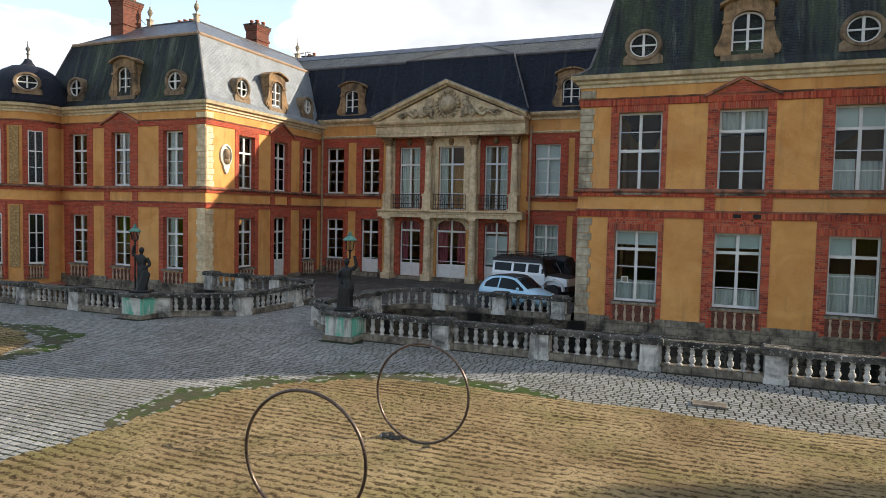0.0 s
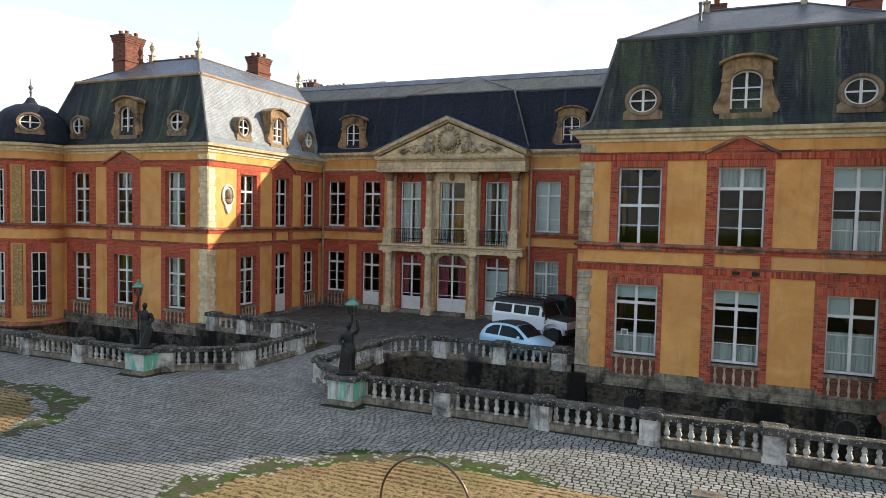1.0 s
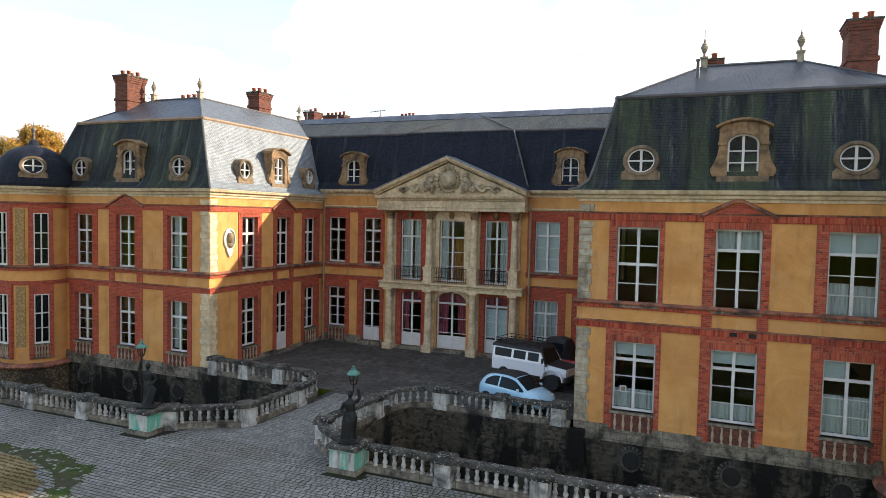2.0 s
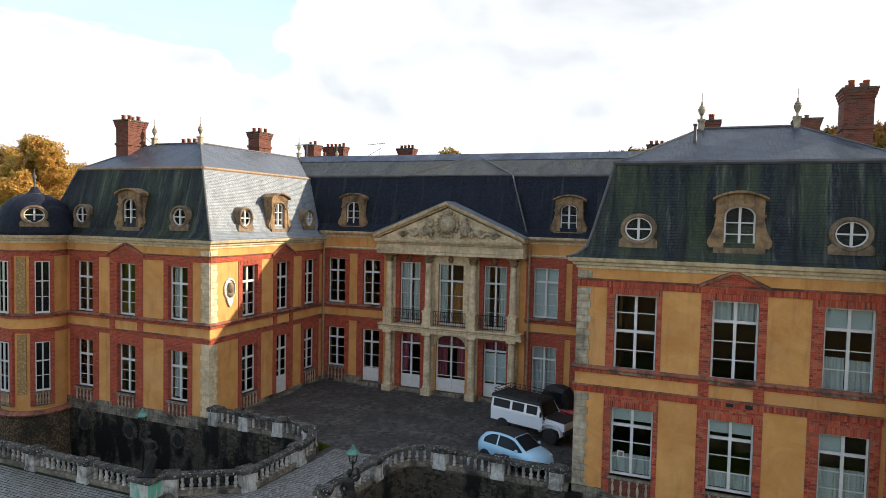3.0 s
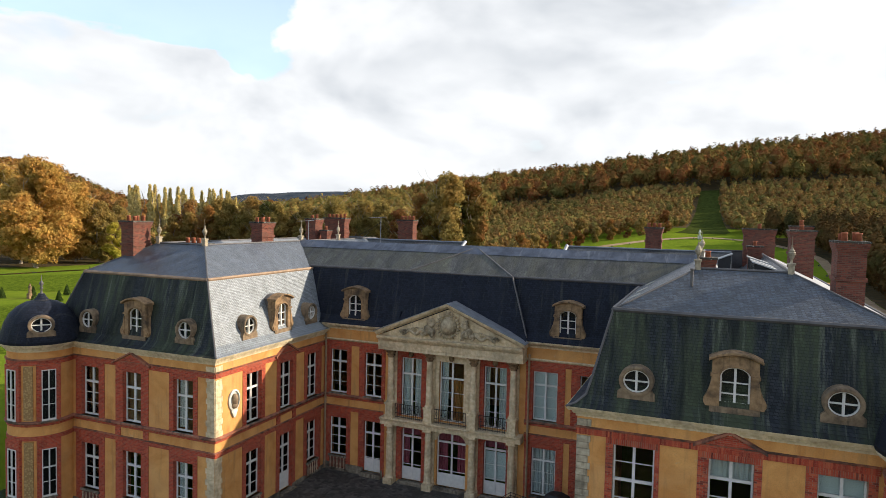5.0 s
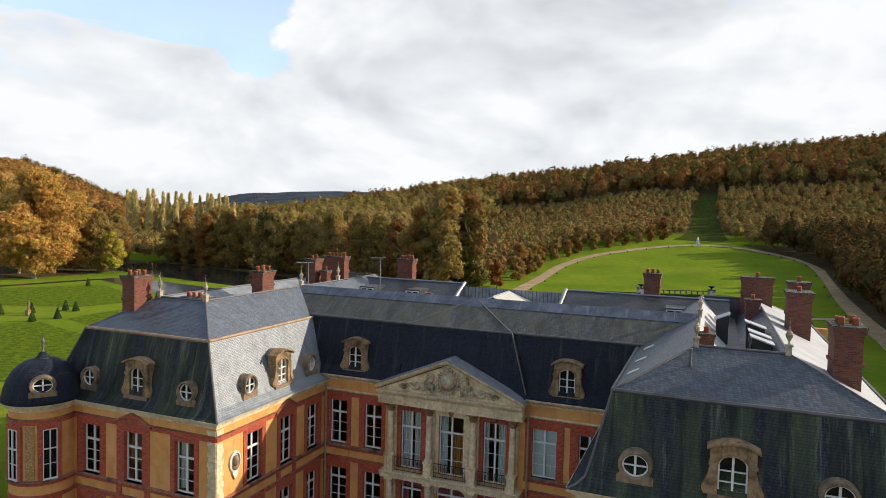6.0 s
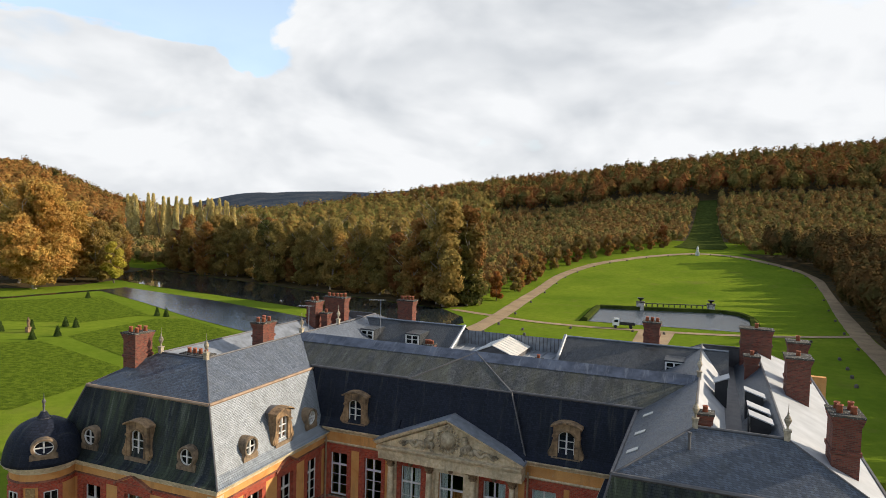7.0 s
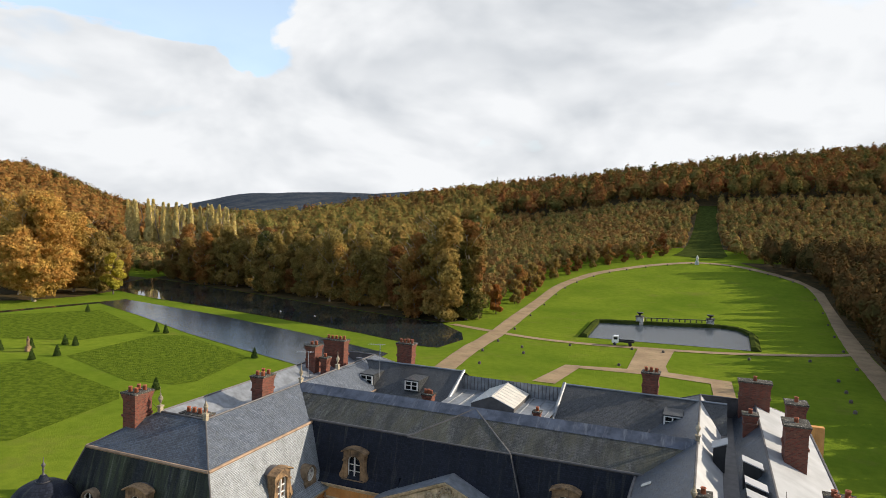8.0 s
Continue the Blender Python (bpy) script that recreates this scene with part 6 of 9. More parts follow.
for par, f, items in ((left_pavilion, f_lp, (("o", -34.05), ("d", -30.35), ("o", -26.75))), (left_pavilion, f_ls, (("o", 30.15), ("d", 33.30), ("o", 36.45))),
                      (right_pavilion, f_rp, (("o", -2.92), ("d", 0.75), ("o", 4.40)))):
    g = shift(f, 0.28)
    for kind, u in items:
        if kind == "o":
            oculus(par, g, u, 10.84, 0.52 if f is f_rp else 0.46, 0.46, 1.0)
        else:
            dormer(par, g, u, 10.34, 1.08 if f is f_rp else 1.0, 1.46, 1.4)
for u in (-22.2, -7.95):
    dormer(central_wing, shift(f_main, 0.10), u, 10.55, 0.98, 1.45, 1.2)


def f_tur(u, o, z):
    a = radians(-37)
    return (-36.42 + math.cos(a) * (2.02 + o) - math.sin(a) * u, 26.15 + math.sin(a) * (2.02 + o) + math.cos(a) * u, z)


oculus(left_turret, f_tur, 0.0, 10.78, 0.50, 0.40, 0.9)


def roof_finial(x, y, z, s=1.0, parent=None):
    bm = bmesh.new()
    box(bm, x - 0.13 * s, x + 0.13 * s, y - 0.13 * s, y + 0.13 * s, z - 0.3, z + 0.32 * s)
    box(bm, x - 0.17 * s, x + 0.17 * s, y - 0.17 * s, y + 0.17 * s, z + 0.32 * s, z + 0.40 * s)
    lathe(bm, [(r * s, h * s) for r, h in ((0.10, 0.40), (0.05, 0.46), (0.045, 0.56), (0.09, 0.64), (0.155, 0.80), (0.165, 0.88), (0.12, 0.93), (0.13, 0.97), (0.06, 1.06), (0.035, 1.14), (0.05, 1.18), (0.015, 1.24), (0.010, 1.62), (0.0, 1.66))], x, y, z, 12)
    part("finial", bm, QUOIN, parent, "weathered stone urn finial with an iron spike")


for x, y in ((-32.75, 31.4), (-29.1, 31.4), (-29.1, 41.66), (-29.1, 47.0)):
    roof_finial(x, y, 15.3, 0.95, left_pavilion)
for x, y in ((-0.85, 31.3), (2.90, 31.3), (-0.85, 41.66)):
    roof_finial(x, y, 15.3, 0.95, right_pavilion)


def chimney(x0, x1, y0, y1, z0, z1, pots=(3, 1), along="x"):
    """A brick stack with string, flared cap and terracotta pots."""
    c = thing("chimney", ((x0 + x1) / 2, (y0 + y1) / 2, z0), "red brick chimney stack with terracotta pots on the slate roof", "chimney", "chimneys of the house")
    bm = bmesh.new()
    box(bm, x0, x1, y0, y1, z0, z1 - 0.25)
    part("shaft", bm, CHIMNEY, c)
    bm = bmesh.new()
    zm = z0 + (z1 - z0) * 0.55
    box(bm, x0 - 0.06, x1 + 0.06, y0 - 0.06, y1 + 0.06, zm, zm + 0.16)
    part("brick_string", bm, CHIMNEY, c)
    bm = bmesh.new()
    for k, d in enumerate((0.035, 0.07, 0.10)):
        box(bm, x0 - d, x1 + d, y0 - d, y1 + d, z1 - 0.45 + 0.12 * k, z1 - 0.33 + 0.12 * k)
    part("brick_cap", bm, CHIMNEY, c)
    bm = bmesh.new()
    box(bm, x0 - 0.13, x1 + 0.13, y0 - 0.13, y1 + 0.13, z1 - 0.09, z1)
    part("cap_slab", bm, COPING, c)
    nx, ny = pots
    for i in range(nx):
        for j in range(ny):
            bm = bmesh.new()
            h = 0.27 + 0.09 * random.random()
            lathe(bm, [(0.13, 0.0), (0.11, h * 0.8), (0.135, h * 0.85), (0.13, h), (0.085, h), (0.085, h * 0.6)], x0 + (x1 - x0) * (i + 0.5) / nx, y0 + (y1 - y0) * (j + 0.5) / ny, z1, 10)
            part("chimney_pot", bm, TERRA, c, smooth=True)


chimney(4.55, 5.60, 30.92, 32.4, 13.0, 16.72, (2, 2))
chimney(3.82, 5.02, 41.6, 43.2, 13.9, 17.05, (1, 1))
chimney(4.28, 5.36, 45.8, 47.0, 13.6, 17.3, (1, 1))
chimney(1.78, 3.85, 52.3, 53.3, 14.2, 17.0, (1, 1))
chimney(1.9, 2.7, 47.2, 47.9, 14.2, 15.9, (1, 1))
chimney(-0.75, -0.15, 32.0, 32.6, 14.6, 15.75, (1, 1))
chimney(-34.37, -33.37, 29.95, 31.3, 13.2, 16.66, (2, 2))
chimney(-31.3, -29.5, 31.7, 32.5, 14.4, 15.35, (4, 1))
chimney(-30.1, -29.2, 37.1, 38.4, 14.3, 16.7, (2, 2))
chimney(-32.3, -31.4, 47.1, 48.2, 14.0, 16.95, (2, 1))
chimney(-32.3, -30.3, 50.0, 50.8, 14.0, 17.05, (5, 1))
chimney(-31.0, -30.45, 47.4, 48.0, 14.0, 16.0, (1, 1))
chimney(-26.0, -24.6, 51.95, 52.8, 14.4, 17.0, (4, 1))
chimney(-5.05, -3.9, 51.95, 52.9, 14.4, 16.9, (3, 1))
chimney(-20.7, -20.0, 45.7, 46.3, 13.3, 14.62, (3, 1))
chimney(-12.1, -11.7, 46.4, 46.8, 13.8, 14.3, (1, 1))

# rear wing: slate slope to the garden ridge, with a sunk lead flat round a glass lantern
for a, b in ((-30.0, -19.6), (-11.0, 1.0)):
    bm = bmesh.new()
    quad(bm, (a, 47.6, 13.3), (b, 47.6, 13.3), (b, 51.8, 15.2), (a, 51.8, 15.2))
    quad(bm, (a, 51.802, 15.2), (b, 51.802, 15.2), (b, 57.0, 12.9), (a, 57.0, 12.9))
    part("roof_slope", bm, SLATE_TOP, rear_wing)
bm = bmesh.new()
quad(bm, (-30, 46.2, 13.29), (1, 46.2, 13.29), (1, 47.6, 13.29), (-30, 47.6, 13.29))
quad(bm, (-19.6, 44.9, 13.85), (-11, 44.9, 13.85), (-11, 51.4, 13.85), (-19.6, 51.4, 13.85))
quad(bm, (-19.6, 51.4, 13.3), (-11, 51.4, 13.3), (-11, 51.4, 15.0), (-19.6, 51.4, 15.0))
for x in (-19.6, -11.0):
    quad(bm, (x, 47.6, 13.3), (x, 51.8, 15.2), (x, 51.8, 13.3))
quad(bm, (-19.6, 51.4, 15.0), (-11, 51.4, 15.0), (-11, 57, 12.9), (-19.6, 57, 12.9))
part("lead_flat", bm, LEAD, rear_wing, "blue-grey lead flat and upstand")
for p, q, r in (((-19.6, 47.6, 13.38), (-19.6, 51.8, 15.28), 0.14), ((-11.0, 47.6, 13.38), (-11.0, 51.8, 15.28), 0.14), ((-30, 51.8, 15.22), (-19.75, 51.8, 15.22), 0.08), ((-10.85, 51.8, 15.22), (1, 51.8, 15.22), 0.08)):
    bm = bmesh.new()
    rod(bm, p, q, r, seg=6)
    part("coping", bm, LEAD, rear_wing)
# gabled glass lantern, its ridge towards the garden
lantern_roof = thing("roof_lantern", (-15.6, 49.0, 13.3), "whitened glass roof lantern with a gabled top on a lead flat", "skylight")
lx0, lx1, lxm, ly0, ly1 = -17.1, -13.7, -15.5, 46.7, 51.1
bm = bmesh.new()
box(bm, lx0, lx1, ly0, ly1, 13.8, 14.15)
part("curb", bm, LEADDARK, lantern_roof)
for y in (ly0, ly1 - 0.08):
    bm = bmesh.new()
    loft(bm, [[(lx0 + 0.06, q, 14.15), (lx1 - 0.06, q, 14.15), (lxm, q, 14.80)] for q in (y, y + 0.08)])
    part("gable_end", bm, LEADDARK, lantern_roof)
for e in (lx0, lx1):
    for i in range(7):
        ya, yb = ly0 - 0.05 + (ly1 - ly0 + 0.1) * i / 7, ly0 - 0.05 + (ly1 - ly0 + 0.1) * (i + 1) / 7
        bm = bmesh.new()
        loft(bm, [[(e, ya + 0.03, 14.15 + d), (e, yb - 0.03, 14.15 + d), (lxm, yb - 0.03, 14.84 + d), (lxm, ya + 0.03, 14.84 + d)] for d in (0.0, 0.04)])
        part("pane", bm, WHITEROOF, lantern_roof)
    for i in range(8):
        y = ly0 - 0.05 + (ly1 - ly0 + 0.1) * i / 7
        bm = bmesh.new()
        rod(bm, (e, y, 14.18), (lxm, y, 14.88), 0.035, seg=5)
        part("glazing_bar", bm, WHITE, lantern_roof)
bm = bmesh.new()
rod(bm, (lxm, ly0 - 0.06, 14.89), (lxm, ly1 + 0.06, 14.89), 0.06, seg=6)
part("ridge_cap", bm, LEAD, lantern_roof)
# seams of the lead floor and of the boards behind it
for i in range(9):
    x = -19.0 + 0.95 * i
    if not lx0 - 0.2 < x < lx1 + 0.2:
        bm = bmesh.new()
        rod(bm, (x, 44.95, 13.87), (x, 51.38, 13.87), 0.05, seg=6)
        part("lead_roll", bm, LEAD, rear_wing)
for i in range(28):
    x = -19.4 + 0.305 * i
    bm = bmesh.new()
    rod(bm, (x, 51.39, 13.87), (x, 51.39, 15.0), 0.03, seg=5)
    part("batten", bm, LEADDARK, rear_wing)
bm = bmesh.new()
wall_mesh(bm, -37.8, 8.2, -4.6, 12.9, [], lambda u, o, z: (u, 58.0 + o, z))
part("wall", bm, OCHRE, rear_wing)
for x in (-37.8, 8.2):
    bm = bmesh.new()
    s = 0.5 if x < 0 else -0.5
    box(bm, min(x, x + s), max(x, x + s), 27, 58, -4.6, 9.6)
    part("wall", bm, OCHRE, left_pavilion if x < 0 else right_pavilion)


def roof_dormer(x, y, z, w=1.1, h=0.75):
    """A small white-framed attic dormer with a lead cheek box."""
    d = thing("attic_dormer", (x, y, z), "small white-framed attic dormer on the slate roof", "dormer window", "attic dormers")
    bm = bmesh.new()
    box(bm, x - w / 2 - 0.12, x + w / 2 + 0.12, y, y + 2.0, z - 0.1, z + h + 0.1)
    part("cheek", bm, SLATE_TOP, d)
    bm = bmesh.new()
    for a, b in ((-w / 2 - 0.06, -w / 2 + 0.06), (-0.05, 0.05), (w / 2 - 0.06, w / 2 + 0.06)):
        box(bm, x + a, x + b, y - 0.06, y - 0.002, z, z + h)
    for c in (0.0, h / 2 - 0.02, h - 0.06):
        box(bm, x - w / 2, x + w / 2, y - 0.05, y - 0.004, z + c, z + c + 0.06)
    part("frame", bm, WHITE, d)
    bm = bmesh.new()
    box(bm, x - w / 2, x + w / 2, y - 0.03, y - 0.02, z, z + h)
    part("pane", bm, GLASS, d)
    # dark sheet under the pane, coloured as the shade inside
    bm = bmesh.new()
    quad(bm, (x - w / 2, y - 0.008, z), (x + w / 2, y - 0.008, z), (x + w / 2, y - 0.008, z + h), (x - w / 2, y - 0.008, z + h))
    part("dark_sheet", bm, DARK, d)


for x in (-27.2, -23.0, -2.6):
    roof_dormer(x, 48.6, 13.9)

# ---- court, bridge, moat walls, balustrades ----
bm = bmesh.new()
quad(bm, (XL, 26.95, 0.0), (XR, 26.95, 0.0), (XR, YM, 0.03), (XL, YM, 0.03))
tagged(part("pavement_court", bm, COURT), "dark worn cobbled court between the pavilions", "paving", kind="structure")


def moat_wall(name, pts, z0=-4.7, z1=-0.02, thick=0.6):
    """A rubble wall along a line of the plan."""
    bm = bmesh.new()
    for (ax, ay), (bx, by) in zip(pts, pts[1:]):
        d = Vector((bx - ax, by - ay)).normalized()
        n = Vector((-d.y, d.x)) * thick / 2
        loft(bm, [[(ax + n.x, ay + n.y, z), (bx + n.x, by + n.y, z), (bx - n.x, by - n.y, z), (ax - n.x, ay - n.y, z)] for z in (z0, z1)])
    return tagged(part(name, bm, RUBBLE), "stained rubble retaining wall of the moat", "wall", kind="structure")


# bridge abutments: curved wings in front of the gate, narrowing to the causeway
LEFTW = curve_pts([(-20.3, 18.75), (-19.2, 19.55), (-18.0, 20.3), (-17.1, 21.15), (-16.95, 23.0), (-16.9, 25.2)], 5)
RIGHTW = curve_pts([(-10.9, 18.75), (-11.9, 19.3), (-12.9, 20.0), (-13.35, 20.9), (-13.15, 22.8), (-12.95, 25.0)], 5)
LEFTC = curve_pts([(-16.9, 25.2), (-17.6, 26.3), (-18.9, 27.05), (-20.4, 27.0)], 4)
RIGHTC = curve_pts([(-12.95, 25.0), (-12.7, 25.9), (-11.9, 26.55), (-10.7, 26.6)], 4)
moat_wall("wall_moat_front", [(-53, 19.05), (-20.3, 19.05)])
moat_wall("wall_moat_front", [(-10.9, 19.05), (26, 19.05)])
moat_wall("wall_bridge", LEFTW)
moat_wall("wall_bridge", RIGHTW)
moat_wall("wall_court", LEFTC + [(XL - 0.5, 27.0)])
moat_wall("wall_court", RIGHTC + [(XR + 0.5, 26.6)])
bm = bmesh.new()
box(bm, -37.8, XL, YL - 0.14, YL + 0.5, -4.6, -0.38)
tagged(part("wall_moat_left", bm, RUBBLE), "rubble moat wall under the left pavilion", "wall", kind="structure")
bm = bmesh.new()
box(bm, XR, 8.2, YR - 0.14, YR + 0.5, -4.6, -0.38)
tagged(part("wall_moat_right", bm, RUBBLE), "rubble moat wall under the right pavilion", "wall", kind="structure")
# cobbled deck of the bridge
bm = bmesh.new()
deck = LEFTW + [(-16.9, 27.0), (-12.95, 27.0)] + RIGHTW[::-1]
f = bm.faces.new([bm.verts.new((x, y, -0.005)) for x, y in deck])
tagged(part("pavement_bridge", bm, COURT), "cobbled causeway over the moat", "paving", kind="structure")
# cellar windows of the moat walls
def cellar_oculus(x, y, z):
    o = thing("cellar_window", (x, y, z), "round barred cellar window ringed with radiating stones", "window", "cellar windows of the moat")
    bm = bmesh.new()
    f = lambda u, d, zz: (x + u, y - d, z + zz)
    loft(bm, [oval(0, 0, 0.40, 0.44, f, -0.05), oval(0, 0, 0.40, 0.44, f, 0.06), oval(0, 0, 0.33, 0.37, f, 0.06), oval(0, 0, 0.33, 0.37, f, -0.05)], caps=False)
    part("stone_ring", bm, CELLAR, o)
    for i in range(20):
        a = math.tau * (i + 0.5) / 20
        if math.sin(a) < -0.5:
            continue
        bm = bmesh.new()
        c, s = math.cos(a), math.sin(a)
        loft(bm, [[f(c * r - s * t, d, (s * r + c * t) * 1.08) for r, t in ((0.42, -0.045), (0.55, -0.058), (0.55, 0.058), (0.42, 0.045))] for d in (-0.02, 0.02)])
        part("brick", bm, CELLAR, o)
    # dark disc laid on the wall face, coloured as the cellar's shade
    bm = bmesh.new()
    bm.faces.new([bm.verts.new(p) for p in oval(0, 0, 0.34, 0.38, f, 0.012)])
    part("dark_sheet", bm, DARK, o)
    bm = bmesh.new()
    for u in (-0.12, 0.12):
        rod(bm, f(u, 0.03, -0.34), f(u, 0.03, 0.34), 0.014, seg=5)
    part("bars", bm, IRON, o)


for x in (-2.86, 0.81, 4.43):
    cellar_oculus(x, YR - 0.14, -1.05)
for x in (-33.36, -29.85, -26.37):
    cellar_oculus(x, YL - 0.14, -1.15)


def pier(name_parent, x, y, z0, w, h, rot=0.0, mat=BALUSTER):
    """A square balustrade pier with base, sunk panel and cap."""
    bm = bmesh.new()
    m = Matrix.Translation((x, y, z0)) @ Matrix.Rotation(rot, 4, "Z")
    f = lambda a, b, c: tuple(m @ Vector((a, b, c)))
    q = w / 2
    box(bm, -q - 0.03, q + 0.03, -q - 0.03, q + 0.03, 0, 0.14, f)
    box(bm, -q, q, -q, q, 0.14, h - 0.16, f)
    for s in (-1, 1):
        box(bm, -q + 0.10, q - 0.10, s * q - 0.015, s * q + 0.015, 0.24, h - 0.26, f)
    p = part("pier", bm, mat, name_parent)
    bm = bmesh.new()
    chamfer_box(bm, -q - 0.07, q + 0.07, -q - 0.07, q + 0.07, h - 0.16, h + 0.04, 0.05, f)
    part("pier_cap", bm, COPING, p)


BAL = [(0.080, 0), (0.080, 0.04), (0.052, 0.05), (0.042, 0.07), (0.072, 0.11), (0.090, 0.16), (0.076, 0.22), (0.044, 0.265), (0.060, 0.28), (0.060, 0.30), (0.042, 0.315), (0.068, 0.36), (0.074, 0.39), (0.058, 0.435), (0.040, 0.465), (0.074, 0.485), (0.074, 0.53)]
BALMESH = None


def baluster(parent, x, y, z):
    """All balusters share one turned mesh."""
    global BALMESH
    if BALMESH is None:
        bm = bmesh.new()
        lathe(bm, BAL, 0, 0, 0, 10)
        bmesh.ops.recalc_face_normals(bm, faces=bm.faces)
        BALMESH = bpy.data.meshes.new("baluster")
        bm.to_mesh(BALMESH)
        bm.free()
        BALMESH.polygons.foreach_set("use_smooth", [True] * len(BALMESH.polygons))
        BALMESH.materials.append(BALUSTER)
    ob = new("baluster", BALMESH)
    ob.parent = parent
    if parent.parent is None and parent.type == "EMPTY":
        ob.matrix_parent_inverse = Matrix.Translation(-parent.location)
    ob.location = (x, y, z)
    ob.rotation_euler = (0, 0, random.uniform(0, 6))


def balustrade(pts, z0, piers, height=0.92, n_gap=0.42, label="weathered stone balustrade with lichened coping along the moat"):
    """Plinth, turned balusters and coping along a line; piers: distances along it where piers stand."""
    b = thing("balustrade", (pts[0][0], pts[0][1], z0), label, "balustrade", "balustrades round the moat")
    seg = []
    dist = 0.0
    for (ax, ay), (bx, by) in zip(pts, pts[1:]):
        L = math.hypot(bx - ax, by - ay)
        seg.append((dist, dist + L, (ax, ay), (bx, by)))
        dist += L

    def at(s):
        for d0, d1, a, c in seg:
            if s <= d1 or d1 == dist:
                k = (s - d0) / (d1 - d0)
                return a[0] + (c[0] - a[0]) * k, a[1] + (c[1] - a[1]) * k, math.atan2(c[1] - a[1], c[0] - a[0])
    for kind, z, h, w, mat, cut in (("plinth", 0.0, 0.20, 0.36, PLINTH, 0.0), ("coping", 0.73, 0.15, 0.38, COPING, 0.025)):
        bm = bmesh.new()
        rings = []
        stops = sorted({0.0, dist, *[s[1] for s in seg], *np.arange(0, dist, 0.5)})
        stops = [s for i, s in enumerate(stops) if i == 0 or s - stops[i - 1] > 0.05]
        for s in stops:
            x, y, a = at(s)
            nx, ny = -math.sin(a) * w / 2, math.cos(a) * w / 2
            j = 0.012 * noise.noise((x * 2, y * 2, z * 9))
            if cut:
                rings.append([(x + nx, y + ny, z0 + z), (x + nx, y + ny, z0 + z + h - cut + j), (x + nx * 0.88, y + ny * 0.88, z0 + z + h + j), (x - nx * 0.88, y - ny * 0.88, z0 + z + h + j), (x - nx, y - ny, z0 + z + h - cut + j), (x - nx, y - ny, z0 + z)])
            else:
                rings.append([(x + nx, y + ny, z0 + z - 0.1), (x + nx, y + ny, z0 + z + h), (x - nx, y - ny, z0 + z + h), (x - nx, y - ny, z0 + z - 0.1)])
        loft(bm, rings)
        part(kind, bm, mat, b)
    marks = sorted(piers)
    for s in marks:
        x, y, a = at(min(dist - 0.01, max(0.01, s)))
        pier(b, x, y, z0, 0.54, 0.90, a)
    ends = [-0.1] + marks + [dist + 0.1]
    for s0, s1 in zip(ends, ends[1:]):
        a, c = max(0.05, s0 + 0.44), min(dist - 0.05, s1 - 0.44)
        if c - a < 0.2:
            continue
        n = max(1, round((c - a) / n_gap))
        for i in range(n + 1):
            x, y, _ = at(a + (c - a) * i / n)
            baluster(b, x, y, z0 + 0.20)
    return b


# forecourt balustrades either side of the gate
balustrade([(-10.55, 18.95), (26, 18.95)], 0.0, [2.82 + 3.09 * k for k in range(11)], n_gap=0.335)
balustrade([(-53, 18.95), (-20.55, 18.95)], 0.0, [32.4 - 2.95 - 3.09 * k for k in range(10)], n_gap=0.335)
balustrade(LEFTW[3:], 0.0, [0.25, 3.15, 6.3], n_gap=0.335)
balustrade(LEFTC, 0.0, [1.6, 3.9], n_gap=0.335)
balustrade([(-20.4, 27.0), (-24.2, 27.0)], 0.0, [1.6, 3.6], n_gap=0.335)
balustrade(RIGHTW[3:], 0.0, [2.5, 6.0], n_gap=0.335)
balustrade(RIGHTC, 0.0, [2.9], n_gap=0.335)
balustrade([(-10.7, 26.6), (-5.3, 26.6)], 0.0, [2.4, 4.9], n_gap=0.335)

# ---- forecourt: cobbles, raked sand, mossy verges ----
blanket("pavement_forecourt", [(-60, -60), (60, -60), (60, 19.2), (-60, 19.2)], -0.002, JOINT, "dark soil joints of the cobbled forecourt", "paving")


def on_sand(x, y, grow=0.0):
    """The two raked sand beds with rounded corners, either side of the cobbled axis."""
    for side, ex in ((1, -10.35), (-1, -17.6)):
        u = (x - ex) * side + grow
        v = 14.85 - y + grow
        if u > 0 and v > 0:
            r = 4.7
            if u < r and v < r:
                return (r - u) ** 2 + (r - v) ** 2 < r * r
            return True
    return False


